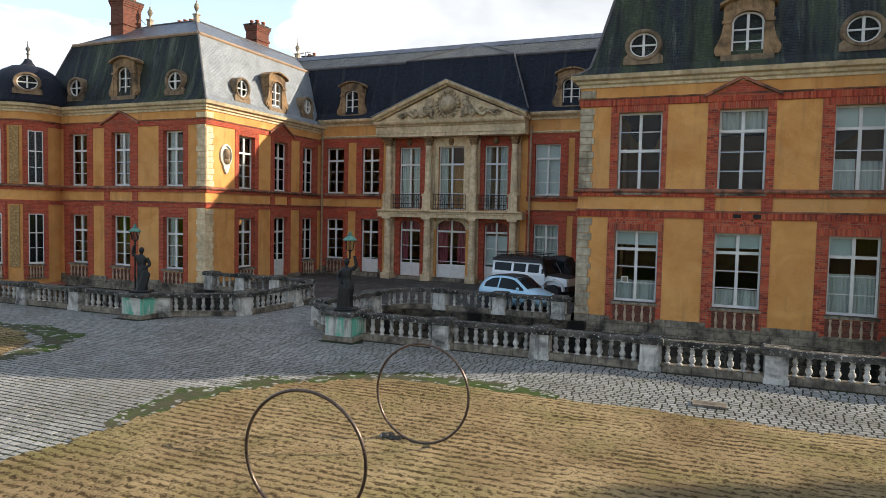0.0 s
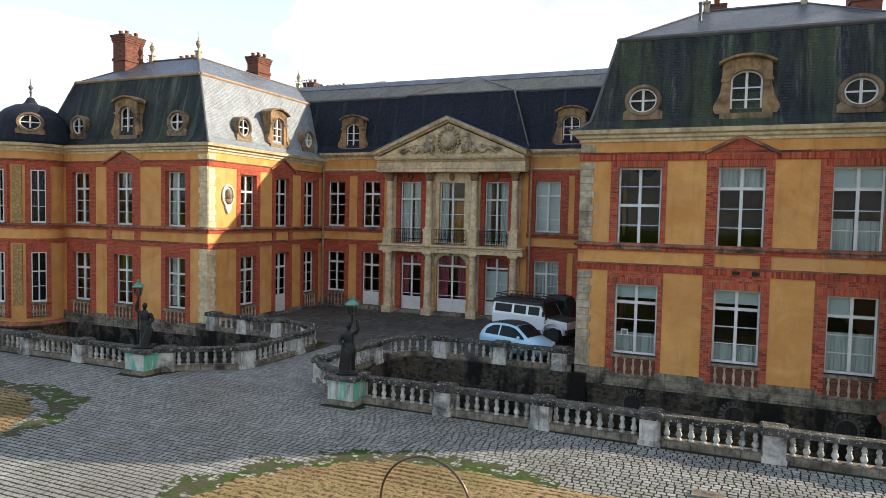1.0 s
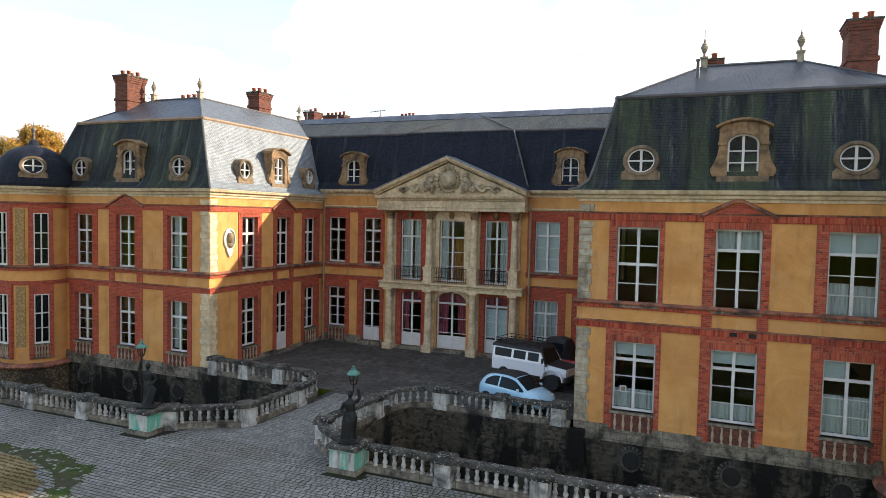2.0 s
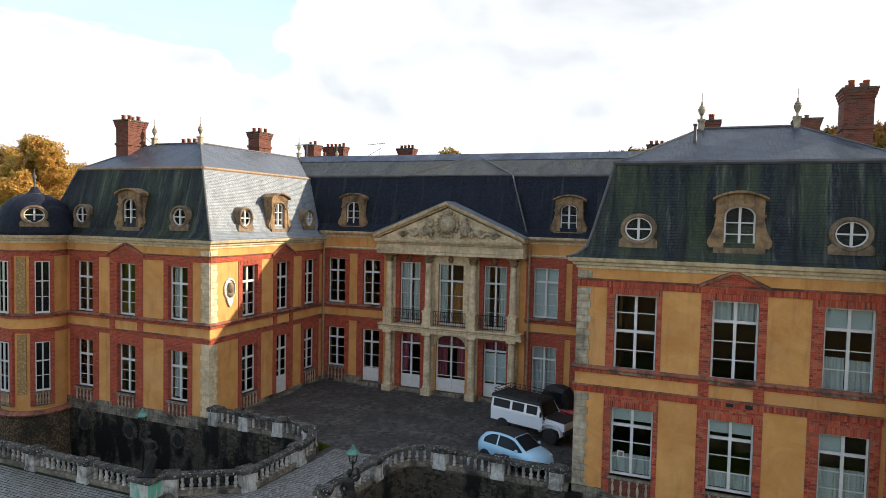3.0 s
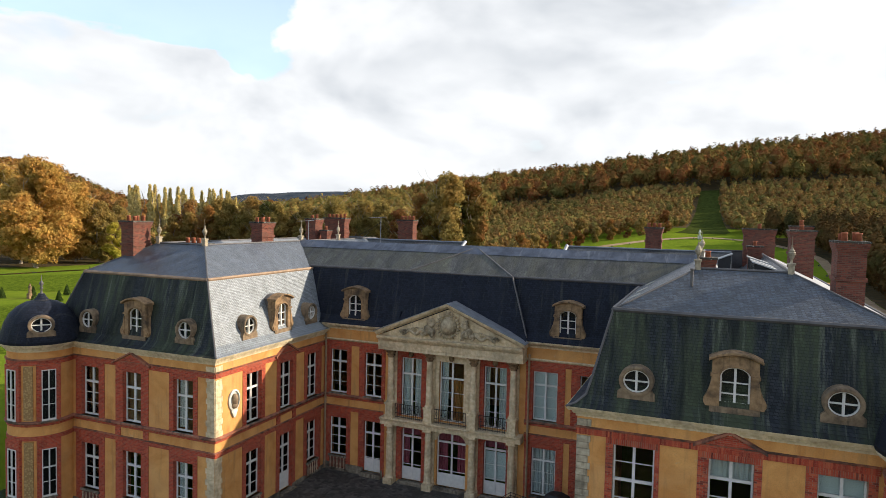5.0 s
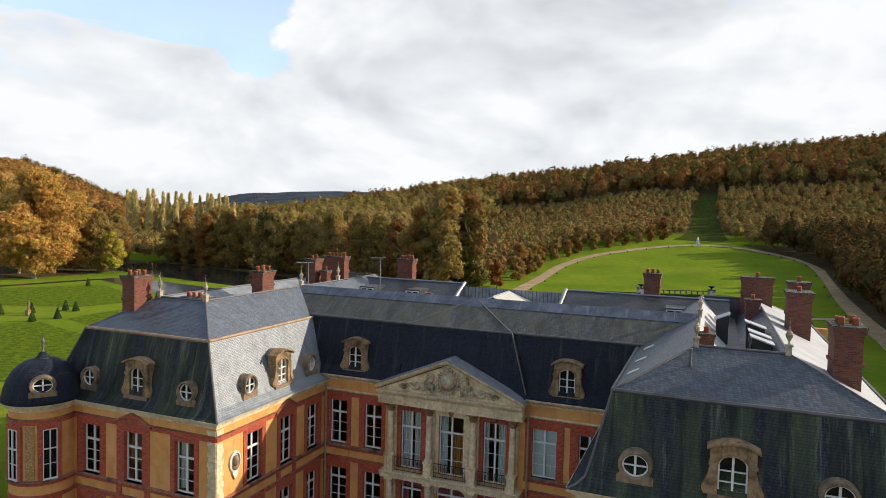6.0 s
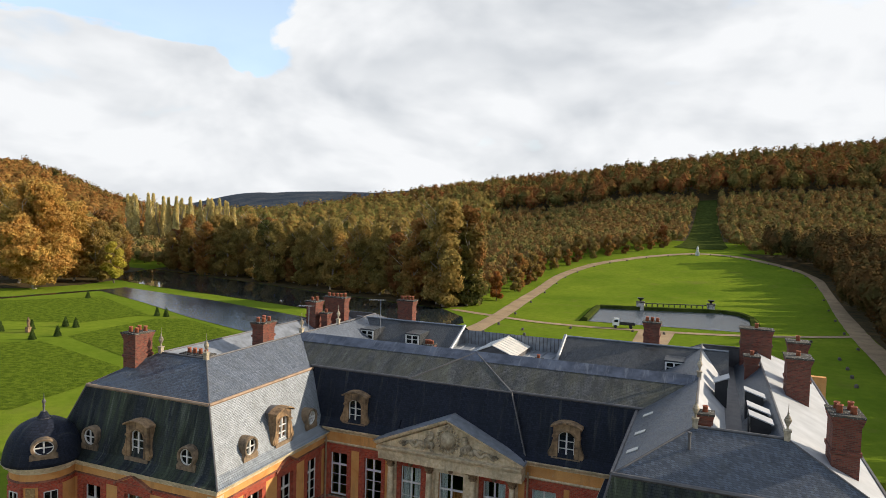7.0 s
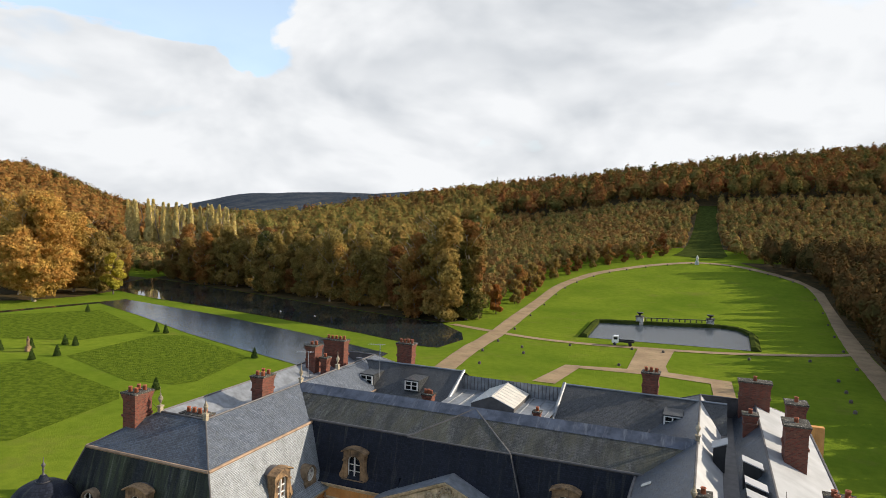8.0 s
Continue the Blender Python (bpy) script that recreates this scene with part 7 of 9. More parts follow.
def sand_bed(name, x0, x1, y0, y1, sx, sy):
    """A bed of raked sand: ridges along x, broken and trodden."""
    nx, ny = int((x1 - x0) / sx), int((y1 - y0) / sy)
    bm = bmesh.new()
    rows = []
    for i in range(nx + 1):
        col = []
        for j in range(ny + 1):
            x, y = x0 + (x1 - x0) * i / nx, y0 + (y1 - y0) * j / ny
            n1 = noise.noise((x * 0.6, y * 0.6, 1.0))
            n2 = noise.noise((x * 3.1, y * 3.1, 5.0))
            n3 = noise.noise((x * 9.0, y * 9.0, 2.0))
            wave = 1 - 2 * abs(math.sin(math.pi * (y + 0.12 * n1) / 0.24))
            n4 = noise.noise((x * 5.0, y * 14.0, 6.0))
            z = 0.020 + 0.013 * wave * max(0.0, 0.45 + 0.9 * n2) + 0.012 * n2 + 0.014 * n3 + 0.02 * n1 + 0.022 * n4
            edge = min(1.0, max(0.0, (14.85 - y) / 0.5))
            col.append((x, y, 0.014 + z * edge))
        rows.append([bm.verts.new(p) for p in col])
    for i in range(nx):
        for j in range(ny):
            cx, cy = x0 + (x1 - x0) * (i + 0.5) / nx, y0 + (y1 - y0) * (j + 0.5) / ny
            if on_sand(cx + 0.30 * noise.noise((cx * 1.3, cy * 1.3, 8.0)) + 0.16 * noise.noise((cx * 6.0, cy * 6.0, 3.0)), cy + 0.30 * noise.noise((cx * 1.3, cy * 1.3, 4.0)) + 0.16 * noise.noise((cx * 6.0, cy * 6.0, 9.0))):
                bm.faces.new((rows[i][j], rows[i + 1][j], rows[i + 1][j + 1], rows[i][j + 1]))
    for v in [v for v in bm.verts if not v.link_faces]:
        bm.verts.remove(v)
    tagged(part(name, bm, SAND, smooth=True), "raked ochre sand bed with thin moss", "sand", kind="structure")


sand_bed("ground_sand", -10.5, 6.0, 2.0, 15.0, 0.10, 0.055)
sand_bed("ground_sand", -26.5, -17.5, 8.0, 15.0, 0.12, 0.07)
blanket("ground_sand", [(-10.3, -60), (60, -60), (60, 14.85), (6, 14.85), (6, 2), (-10.3, 2)], 0.02, SAND, "raked ochre sand bed", "sand")
blanket("ground_sand", [(-60, -60), (-17.6, -60), (-17.6, 8.02), (-26.5, 8.02), (-26.5, 14.85), (-60, 14.85)], 0.02, SAND, "raked ochre sand bed", "sand")


def verge(name, pts, w0, w1):
    """A strip of moss along a line, crumbled at its edges."""
    bm = bmesh.new()
    n = 22
    rows = []
    for i, (x, y) in enumerate(pts):
        a, b = pts[max(0, i - 1)], pts[min(len(pts) - 1, i + 1)]
        d = Vector((b[0] - a[0], b[1] - a[1])).normalized()
        half = 0.62 * (w0 + (w1 - w0) * max(0.0, math.sin(math.pi * i / (len(pts) - 1))) ** 0.7)
        row = []
        for j in range(n + 1):
            o = (2 * j / n - 1) * half
            p = (x - d.y * o, y + d.x * o)
            rag = 0.55 * noise.noise((p[0] * 0.9, p[1] * 0.9, 0.5)) + 0.45 * noise.noise((p[0] * 3.7, p[1] * 3.7, 1.5)) + 0.35 * noise.noise((p[0] * 11.0, p[1] * 11.0, 2.5))
            row.append((p, abs(2 * j / n - 1) < 0.70 + 0.9 * rag, 0.011 + 0.012 * noise.noise((p[0] * 4.0, p[1] * 4.0, 4.0))))
        rows.append(row)
    vs = [[bm.verts.new((*p, max(0.001, z))) for p, _, z in row] for row in rows]
    for i in range(len(rows) - 1):
        for j in range(n):
            if rows[i][j][1] and rows[i + 1][j + 1][1]:
                bm.faces.new((vs[i][j], vs[i + 1][j], vs[i + 1][j + 1], vs[i][j + 1]))
    for v in [v for v in bm.verts if not v.link_faces]:
        bm.verts.remove(v)
    tagged(part(name, bm, MOSS, smooth=True), "ragged strip of moss on the cobbles", "moss", kind="structure")


verge("ground_moss", curve_pts([(-10.35, 9.0), (-10.5, 10.4), (-10.2, 11.9), (-9.35, 13.1), (-8.1, 14.1), (-6.4, 14.75), (-4.6, 14.95), (-3.2, 15.0)], 30), 0.3, 2.1)
verge("ground_moss", curve_pts([(-24.5, 15.0), (-21.5, 15.2), (-19.2, 14.7), (-18.0, 13.2), (-17.6, 11.6)], 26), 0.2, 1.3)
# flat drain cover among the cobbles
bm = bmesh.new()
box(bm, -0.35, 0.35, 15.6, 16.0, 0.0, 0.062)
tagged(part("drain_slab", bm, PLINTH), "flat stone drain slab among the cobbles", "slab")

# ---- park behind the house ----
blanket("canal_water", [(-163, 138.6), (-157.5, 136.5), (-135.4, 127.6), (-109.5, 115.8), (-87.2, 107.6), (-69.5, 101.5), (-58, 97), (-60.5, 119.5), (-86.0, 129.1), (-122.1, 139.8), (-146, 144.8), (-164.0, 148.5)], 0.05, RIPPLE, "long ornamental canal of wind-rippled water", "water")
blanket("canal_water", [(-195, 168), (-175, 160), (-157.3, 154.8), (-130.0, 149.6), (-103.0, 143.4), (-76.2, 136.6), (-58.0, 130.0), (-54.0, 130.5), (-52.5, 142.0), (-56.0, 150.5), (-66, 161.5), (-80.0, 164.5), (-108, 172), (-142, 182.0), (-205, 199)], 0.05, WATER, "shaded canal of still water beside the wood", "water")
POND = [(-27.5, 161), (9.0, 164.5), (9.5, 186), (7, 194), (3, 196), (-18, 189.5), (-28.5, 187)]
blanket("pond_water", POND, 0.05, PONDWATER, "pond with rounded far corner reflecting the sky", "water")
for pts in ([(-182, 86), (-164.2, 110.6), (-151.8, 129.8), (-118.5, 113.4), (-121.6, 97.7), (-136.3, 91.6), (-160, 80)],
            [(-110.8, 86.8), (-113.3, 110.0), (-107.5, 113.5), (-81.7, 102.8), (-77.5, 84), (-79.1, 80.6), (-87.6, 79.0)],
            [(-140, 70), (-115.3, 77.3), (-110.9, 81.6), (-83.4, 73.9), (-79.9, 70.8), (-76.5, 52.0), (-100, 40)]):
    blanket("parterre", pts, 0.03, PARTERRE, "rough mown grass parterre", "lawn")
blanket("ditch_water", [(-172, 96), (-169.8, 114.5), (-167.1, 130.0), (-163.2, 147.8), (-161.0, 146.0), (-164.6, 128.0), (-167.2, 113.0), (-169, 95)], 0.04, WATER, "narrow dark ditch joining the canal", "water")
blanket("ground_litter", [(-215, 100), (-189.4, 125.0), (-182.5, 131.1), (-179, 146), (-183, 165), (-260, 190), (-300, 150)], 0.03, FLOOR, "leaf litter under the plane trees", "ground")
blanket("ground_litter", [(-183.5, 165.5), (-186, 172), (-194, 169), (-206, 198), (-240, 200), (-258, 191)], 0.025, FLOOR, "leaf litter at the head of the canal", "ground")
blanket("ground_litter", [(-205, 199.6), (-142, 182.6), (-108, 172.6), (-80, 165.1), (-66, 162.1), (-62, 168), (-66, 200), (-140, 225), (-215, 240)], 0.03, FLOOR, "leaf litter of the dark canal bank", "ground")
# gravel drives
ARC = curve_pts([(-44, 96), (-45.7, 114.5), (-47.4, 131.9), (-48.4, 155.1), (-52.2, 196), (-55.3, 239.6), (-54.3, 264.8), (-47.4, 290.5), (-37.5, 306.8), (-24.2, 323.5), (-6.5, 337.3), (9.9, 333), (23, 318), (30.7, 306.4), (36.8, 289), (37.2, 250), (34.6, 212.7), (31.8, 174.5), (30.3, 141), (28.8, 117), (27.5, 96)], 5)
ribbon("path_drive", ARC, 4.2, 0.10, GRAVEL, "pale gravel drive curving round the meadow")
ribbon("path_cross", curve_pts([(-62.5, 161), (-50.4, 156.7), (-37.9, 152.8), (-25.6, 152.5), (-15.5, 154), (-6, 155.5), (8.7, 160), (26.6, 169.4), (44, 184)], 4), 2.4, 0.08, GRAVEL, "narrow gravel path before the pond")
blanket("path_forecourt", [(-28.5, 112), (-26, 128), (-14.5, 130.5), (-14.8, 155), (-7.0, 156.5), (-7.8, 137), (-7.0, 131.5), (4, 129.5), (4.6, 112), (1.2, 112), (0.5, 126), (-9, 127.6), (-23, 126.3), (-24.5, 112)], 0.06, GRAVEL, "gravel walk between lawn panels", "path")
bm = bmesh.new()
for i in range(len(POND)):
    (ax, ay), (bx, by) = POND[i], POND[(i + 1) % len(POND)]
    if ay < 166 and by < 166:
        continue
    d = Vector((bx - ax, by - ay)).normalized()
    n = Vector((d.y, -d.x))
    loft(bm, [[(p[0], p[1], 0.0), (p[0], p[1], 0.9), (p[0] + n.x * 1.0, p[1] + n.y * 1.0, 1.0), (p[0] + n.x * 2.2, p[1] + n.y * 2.2, 0.0)] for p in ((ax, ay), (bx, by))])
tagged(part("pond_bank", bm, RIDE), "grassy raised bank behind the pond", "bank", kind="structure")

rng = np.random.default_rng(7)


def leaves(centres, radii, per, size, seed, low=-0.45, out=0.9, rough=0.55, deep=0.32):
    """Leaf triangles scattered over ellipsoid crowns: centres (n, 3), radii (n, 3); per crown; sizes in metres."""
    r = np.random.default_rng(seed)
    n = len(centres)
    d = r.normal(size=(n, per, 3))
    d /= np.linalg.norm(d, axis=2, keepdims=True)
    d[:, :, 2] = np.where(d[:, :, 2] < low, -d[:, :, 2], d[:, :, 2])
    # lobes give the crown an uneven outline
    ph = r.uniform(0, 6.28, size=(n, 1, 3))
    fr = r.uniform(2.2, 4.2, size=(n, 1, 3))
    lobe = 0.86 + 0.13 * np.sin(fr[..., 0:1] * d[..., 0:1] * 2 + ph[..., 0:1]) + 0.11 * np.sin(fr[..., 1:2] * d[..., 1:2] * 2 + ph[..., 1:2]) + 0.10 * np.sin(fr[..., 2:3] * d[..., 2:3] * 2.4 + ph[..., 2:3])
    depth = 1.0 - deep * r.random((n, per, 1)) ** 2
    c = centres[:, None, :] + d * radii[:, None, :] * lobe * depth
    nrm = d * out + r.normal(size=(n, per, 3)) * rough
    nrm /= np.linalg.norm(nrm, axis=2, keepdims=True)
    a = np.cross(nrm, r.normal(size=(n, per, 3)))
    a /= np.linalg.norm(a, axis=2, keepdims=True)
    b = np.cross(nrm, a)
    s = size * (0.6 + 0.8 * r.random((n, per, 1)))
    tri = np.stack([c + a * s, c - a * s * 0.6 + b * s * 0.9, c - a * s * 0.5 - b * s * 0.8], axis=2)
    return tri.reshape(-1, 3)


def wood(name, spots, per, size, mat, seed, label, tall=(9, 13), wide=(3.0, 4.4), low=-0.45):
    """Many crowns over the ground as one object."""
    r = np.random.default_rng(seed)
    n = len(spots)
    top = r.uniform(*tall, n)
    rad = r.uniform(*wide, n)
    rz = top * 0.42
    cen = np.array([(x, y, height(x, y) + t - q) for (x, y), t, q in zip(spots, top, rz)])
    v = leaves(cen, np.stack([rad, rad, rz], 1), per, size, seed + 1, low, 0.9, 0.26, 0.38)
    # a dense inner mass of twigs under the leaves
    ring = [(math.cos(math.tau * i / 6), math.sin(math.tau * i / 6)) for i in range(6)]
    tri = []
    for i in range(6):
        (a, b), (c, d) = ring[i], ring[(i + 1) % 6]
        tri += [(a, b, 0.1), (c, d, 0.1), (0, 0, 1), (c, d, 0.1), (a, b, 0.1), (0, 0, -0.9)]
    core = cen[:, None, :] + np.array(tri)[None] * np.stack([rad, rad, rz], 1)[:, None, :] * 0.78
    v = np.concatenate([v, core.reshape(-1, 3)])
    ob = new(name, raw_mesh(name, v, 3, mat))
    return tagged(ob, label, "trees", kind="stuff")


def scatter(x0, x1, y0, y1, gap, keep, seed):
    r = random.Random(seed)
    out = []
    y = y0
    while y < y1:
        x = x0
        while x < x1:
            p = (x + r.uniform(-0.4, 0.4) * gap, y + r.uniform(-0.4, 0.4) * gap)
            if keep(*p):
                out.append(p)
            x += gap
        y += gap
    return out


def edge_left(y):
    """Where the plantation west of the meadow begins."""
    return float(np.interp(y, (150, 168, 198, 237, 265, 300, 336, 368, 400, 520, 900), (-60, -61, -61, -63.5, -65, -55, -35, -18.5, -12.5, -11.5, -11)))


def edge_right(y):
    return float(np.interp(y, (60, 110, 149, 180, 233, 283, 304, 322, 354, 407, 520, 900), (40, 35, 33, 34.5, 38, 39.5, 33.5, 23.5, 8.0, 5.0, 2, 2)))


def sight(x, y):
    """Inside the wedge that the camera can ever see."""
    return -1.62 * (y + 12) - 12 < x < 0.24 * (y + 10) + 22


near_l = scatter(-330, 0, 166, 330, 5.6, lambda x, y: x < edge_left(y) - 2 and sight(x, y) and y > 186 - (x + 60) * 0.12, 11)
wood("plantation_west", near_l, 300, 0.42, PLANT, 21, "dense young plantation in olive and russet autumn leaf", (6.2, 10.2), (2.0, 3.1), -0.9)
far_l = scatter(-520, 0, 330, 585, 6.2, lambda x, y: x < edge_left(y) - 2 and sight(x, y), 12)
wood("plantation_far", far_l, 120, 0.66, PLANT, 22, "far plantation in olive and brown autumn leaf", (6.0, 10.0), (2.3, 3.4), -0.8)
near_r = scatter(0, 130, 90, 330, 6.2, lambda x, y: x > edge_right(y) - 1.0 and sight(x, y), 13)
# the leaf colour carries the shade on these trees' near sides
wood("plantation_east", near_r, 620, 0.48, PLANT_SHADE, 23, "dense plantation east of the meadow, its shade put into the leaf colour", (11.5, 17.5), (2.7, 4.1), -0.95)
far_r = scatter(0, 190, 330, 585, 6.2, lambda x, y: x > edge_right(y) + 2 and sight(x, y), 14)
wood("plantation_slope", far_r, 150, 0.66, PLANT, 24, "plantation climbing the slope in brown autumn leaf", (6.8, 11.4), (2.3, 3.5), -0.8)
hill = scatter(-900, 320, 594, 900, 12.5, lambda x, y: sight(x, y), 15)
wood("hill_wood", hill, 300, 1.05, WOOD, 25, "tall mixed autumn wood along the hill crest", (16, 29), (5.0, 8.4), -0.8)
left_hill = scatter(-1500, -330, 150, 1000, 17.0, lambda x, y: sight(x, y) and -x > 0.93 * y, 16)
wood("hill_wood", left_hill, 120, 1.7, AMBER, 26, "autumn wood covering the valley side", (14, 22), (6.5, 9.5))
valley = scatter(-1100, -150, 215, 1500, 14.0, lambda x, y: sight(x, y) and -x < 0.98 * y and (x < -330 or y > 330) and x < -150 - (y - 330) * 0.12, 17)
wood("valley_trees", valley, 110, 1.35, VALLEY, 27, "belt of green and ochre trees down the valley", (16, 27), (5.5, 8.5))
blanket("ground_leaf_litter", [(edge_right(q) - 0.3, q) for q in range(112, 352, 8)] + [(60, 352), (70, 230), (60, 112)], 0.20, FLOOR, "dark leaf litter under the east plantation", "ground", drape=True, cut=8.0)
# the ride's shade comes from its dark grass colour
blanket("ground_alley", [(-19, 366), (-8, 358), (5, 362), (8, 380), (6, 424), (3, 500), (2.5, 590), (-12, 590), (-12.5, 500), (-14, 436), (-16, 400)], 0.12, RIDE, "grass ride climbing between the plantations, coloured dark for their shade", "lawn", drape=True, cut=12.0)

# single trees along the canal and the lawns
def trunk_mesh(h, r, seed, mat, slim=False):
    rg = random.Random(seed)
    bm = bmesh.new()
    p, rad = Vector((0, 0, -0.2)), r
    stems = []
    for k in range(5):
        q = p + Vector((rg.uniform(-0.05, 0.05) * h, rg.uniform(-0.05, 0.05) * h, h * 0.19))
        rod(bm, p, q, rad, rad * 0.8, 8)
        p, rad = q, rad * 0.8
        if k >= 1:
            for j in range(3):
                a = rg.uniform(0, 6.28)
                e = p + Vector((math.cos(a), math.sin(a), rg.uniform(0.5, 1.1))) * h * rg.uniform(0.14, 0.24) * (0.25 if slim else 1.0)
                rod(bm, p, e, rad * 0.5, rad * 0.2, 6)
                rod(bm, e, e + Vector((math.cos(a + 0.6), math.sin(a + 0.6), 0.9)) * h * (0.03 if slim else 0.11), rad * 0.2, rad * 0.06, 5)
    bmesh.ops.recalc_face_normals(bm, faces=bm.faces)
    me = bpy.data.meshes.new("trunk")
    bm.to_mesh(me)
    bm.free()
    me.materials.append(mat)
    return me


def crown_mesh(h, w, seed, mat, per, size, base=0.25, clumps=14, slim=False):
    r = np.random.default_rng(seed)
    cen, rad = [], []
    for i in range(clumps):
        a, k = r.uniform(0, 6.28), r.random()
        z = h * (base + (0.92 - base) * (i + 0.5) / clumps)
        spread = w * (0.26 * (1.0 - 0.6 * i / clumps) if slim else 0.62) * math.sin(math.pi * min(1, max(0.08, (z / h - base + 0.12) / (1.06 - base)))) ** 0.7
        cen.append((math.cos(a) * spread * (0.4 + 0.6 * k), math.sin(a) * spread * (0.4 + 0.6 * k), z))
        q = w * (0.36 * (1.0 - 0.72 * (i / clumps) ** 1.6) * r.uniform(0.8, 1.15) if slim else r.uniform(0.22, 0.46))
        rad.append((q, q, q * (1.6 if slim else 0.72)))
    v = leaves(np.array(cen), np.array(rad), per, size, seed + 5, -1.0, 0.8, 0.5)
    return raw_mesh("crown", v, 3, mat)


def tree_kind(h, w, seed, leaf, bark, per=420, size=0.32, base=0.2, clumps=14, slim=False):
    return trunk_mesh(h * 0.85, h * 0.017, seed, bark, slim), crown_mesh(h, w, seed, leaf, per, size, base, clumps, slim)


def plant(kindof, x, y, s, turn, label, group):
    t = thing("tree", (x, y, height(x, y)), label, "tree", group)
    t.rotation_euler, t.scale = (0, 0, turn), (s, s, s)
    for nm, me in zip(("trunk", "crown"), kindof):
        ob = new(nm, me)
        ob.parent = t


K_GOLD = tree_kind(27, 9.8, 31, GOLDLEAF, BARK, 1500, 0.30, 0.12, 42)
K_OLIVE = [tree_kind(24, 6.6, 41 + i, m, BARK, 420, 0.34, 0.05, 34) for i, m in enumerate((OLIVE, AMBER, OLIVE, OLIVE, WOOD))]
K_YELLOW = tree_kind(12, 4.2, 51, YELLOW, BARKDARK, 420, 0.30, 0.16, 13)
K_EDGE = [tree_kind(11, 4.0, 55 + i, m, BARKDARK, 380, 0.34, 0.06, 13) for i, m in enumerate((OLIVE, AMBER, WOOD))]
K_RUSSET = tree_kind(8, 2.6, 61, RUSSET, BARKDARK, 420, 0.25, 0.12, 11)
K_POPLAR = [tree_kind(32, 5.2, 71 + i, POPLAR, BARK, 190, 0.46, 0.05, 44, True) for i in range(2)]
rt = random.Random(5)
plant(K_GOLD, -179.5, 131, 1.18, 0.4, "tall plane tree with golden orange autumn leaves and pale trunk", "plane trees by the canal")
plant(K_GOLD, -196, 138, 1.0, 2.4, "plane tree with golden orange autumn leaves", "plane trees by the canal")
plant(K_GOLD, -190, 152, 0.95, 4.4, "plane tree with golden orange autumn leaves", "plane trees by the canal")
plant(K_GOLD, -214, 148, 1.15, 1.4, "plane tree with golden orange autumn leaves", "plane trees by the canal")
plant(K_GOLD, -222, 165, 1.2, 5.1, "plane tree with golden orange autumn leaves", "plane trees by the canal")
plant(K_YELLOW, -176, 155, 1.15, 0.2, "small maple with yellow green leaves at the canal's head", "trees along the canal")
plant(K_OLIVE[0], -184, 156, 0.85, 1.0, "lime tree with olive leaves at the canal's head", "trees along the canal")
for i in range(58):
    k = i / 57
    x = -205 + 143 * k + rt.uniform(-2, 2)
    y = 204 - 36 * k + rt.uniform(-2, 9)
    plant(K_OLIVE[rt.randrange(5)], x, y, rt.uniform(0.60, 0.98), rt.uniform(0, 6.28), "lime tree in olive and ochre autumn leaf by the canal", "trees along the canal")
for i, (x, y, s) in enumerate(((-196, 174, 0.8), (-206, 184, 0.9), (-214, 176, 0.95), (-190, 166, 0.7), (-222, 190, 1.0), (-200, 162, 0.75))):
    plant(K_OLIVE[i % 5], x, y, s, i * 2.1, "lime tree in olive and ochre autumn leaf by the canal", "trees along the canal")
for i, (x, y, s) in enumerate(((-66.5, 164, 1.25), (-70, 168, 1.1), (-62.5, 171, 1.2), (-75, 166, 1.0))):
    plant(K_OLIVE[(i * 2) % 5], x, y, s, i * 1.7, "broad lime tree in ochre leaf at the canal's end", "trees along the canal")
# two trees outside the view, added only to cast a shadow on the sand
for x, y, s in ((36.0, 25.5, 0.99), (43.0, 22.0, 1.10)):
    plant(K_OLIVE[0], x, y, s, x, "unseen tree added east of the forecourt to shade the near sand", "trees east of the forecourt")
for x, y, s in ((-58.5, 186, 1.15), (-60.5, 190, 0.9), (-64, 204, 0.9)):
    plant(K_RUSSET, x, y, s, x, "young tree with russet leaves on the meadow's edge", "young trees by the meadow")
for i in range(15):
    y = 212 + 10.5 * i
    plant(K_EDGE[i % 3], edge_left(y) + 1.5 + rt.uniform(-2, 1), y, rt.uniform(0.65, 1.15), rt.uniform(0, 6), "young tree in olive and amber leaf on the meadow's edge", "young trees by the meadow")
for i in range(30):
    k = i / 29
    plant(K_POPLAR[i % 2], -323 + 72 * k + rt.uniform(-2.5, 2.5), 299 + rt.uniform(-8, 8), rt.uniform(0.86, 1.10), rt.uniform(0, 6), "tall slender poplar with pale yellow leaves", "row of poplars")

# ---- gate pedestals, statues and lanterns ----
def pedestal(x, y):
    p = thing("statue_pedestal", (x, y, 0), "square stone pedestal stained green by copper", "pedestal", "pedestals at the bridge")
    bm = bmesh.new()
    box(bm, x - 0.56, x + 0.56, y - 0.56, y + 0.56, 0, 0.16)
    part("base", bm, PLINTH, p)
    bm = bmesh.new()
    box(bm, x - 0.48, x + 0.48, y - 0.48, y + 0.48, 0.16, 0.80)
    part("die", bm, GREENSTONE, p)
    for a, b, c, d in ((x - 0.34, x + 0.34, y - 0.505, y - 0.478), (x + 0.478, x + 0.505, y - 0.34, y + 0.34)):
        bm = bmesh.new()
        box(bm, a, b, c, d, 0.26, 0.70)
        part("panel", bm, GREENSTONE, p)
    bm = bmesh.new()
    chamfer_box(bm, x - 0.58, x + 0.58, y - 0.58, y + 0.58, 0.80, 0.95, 0.05)
    part("cap", bm, COPING, p)




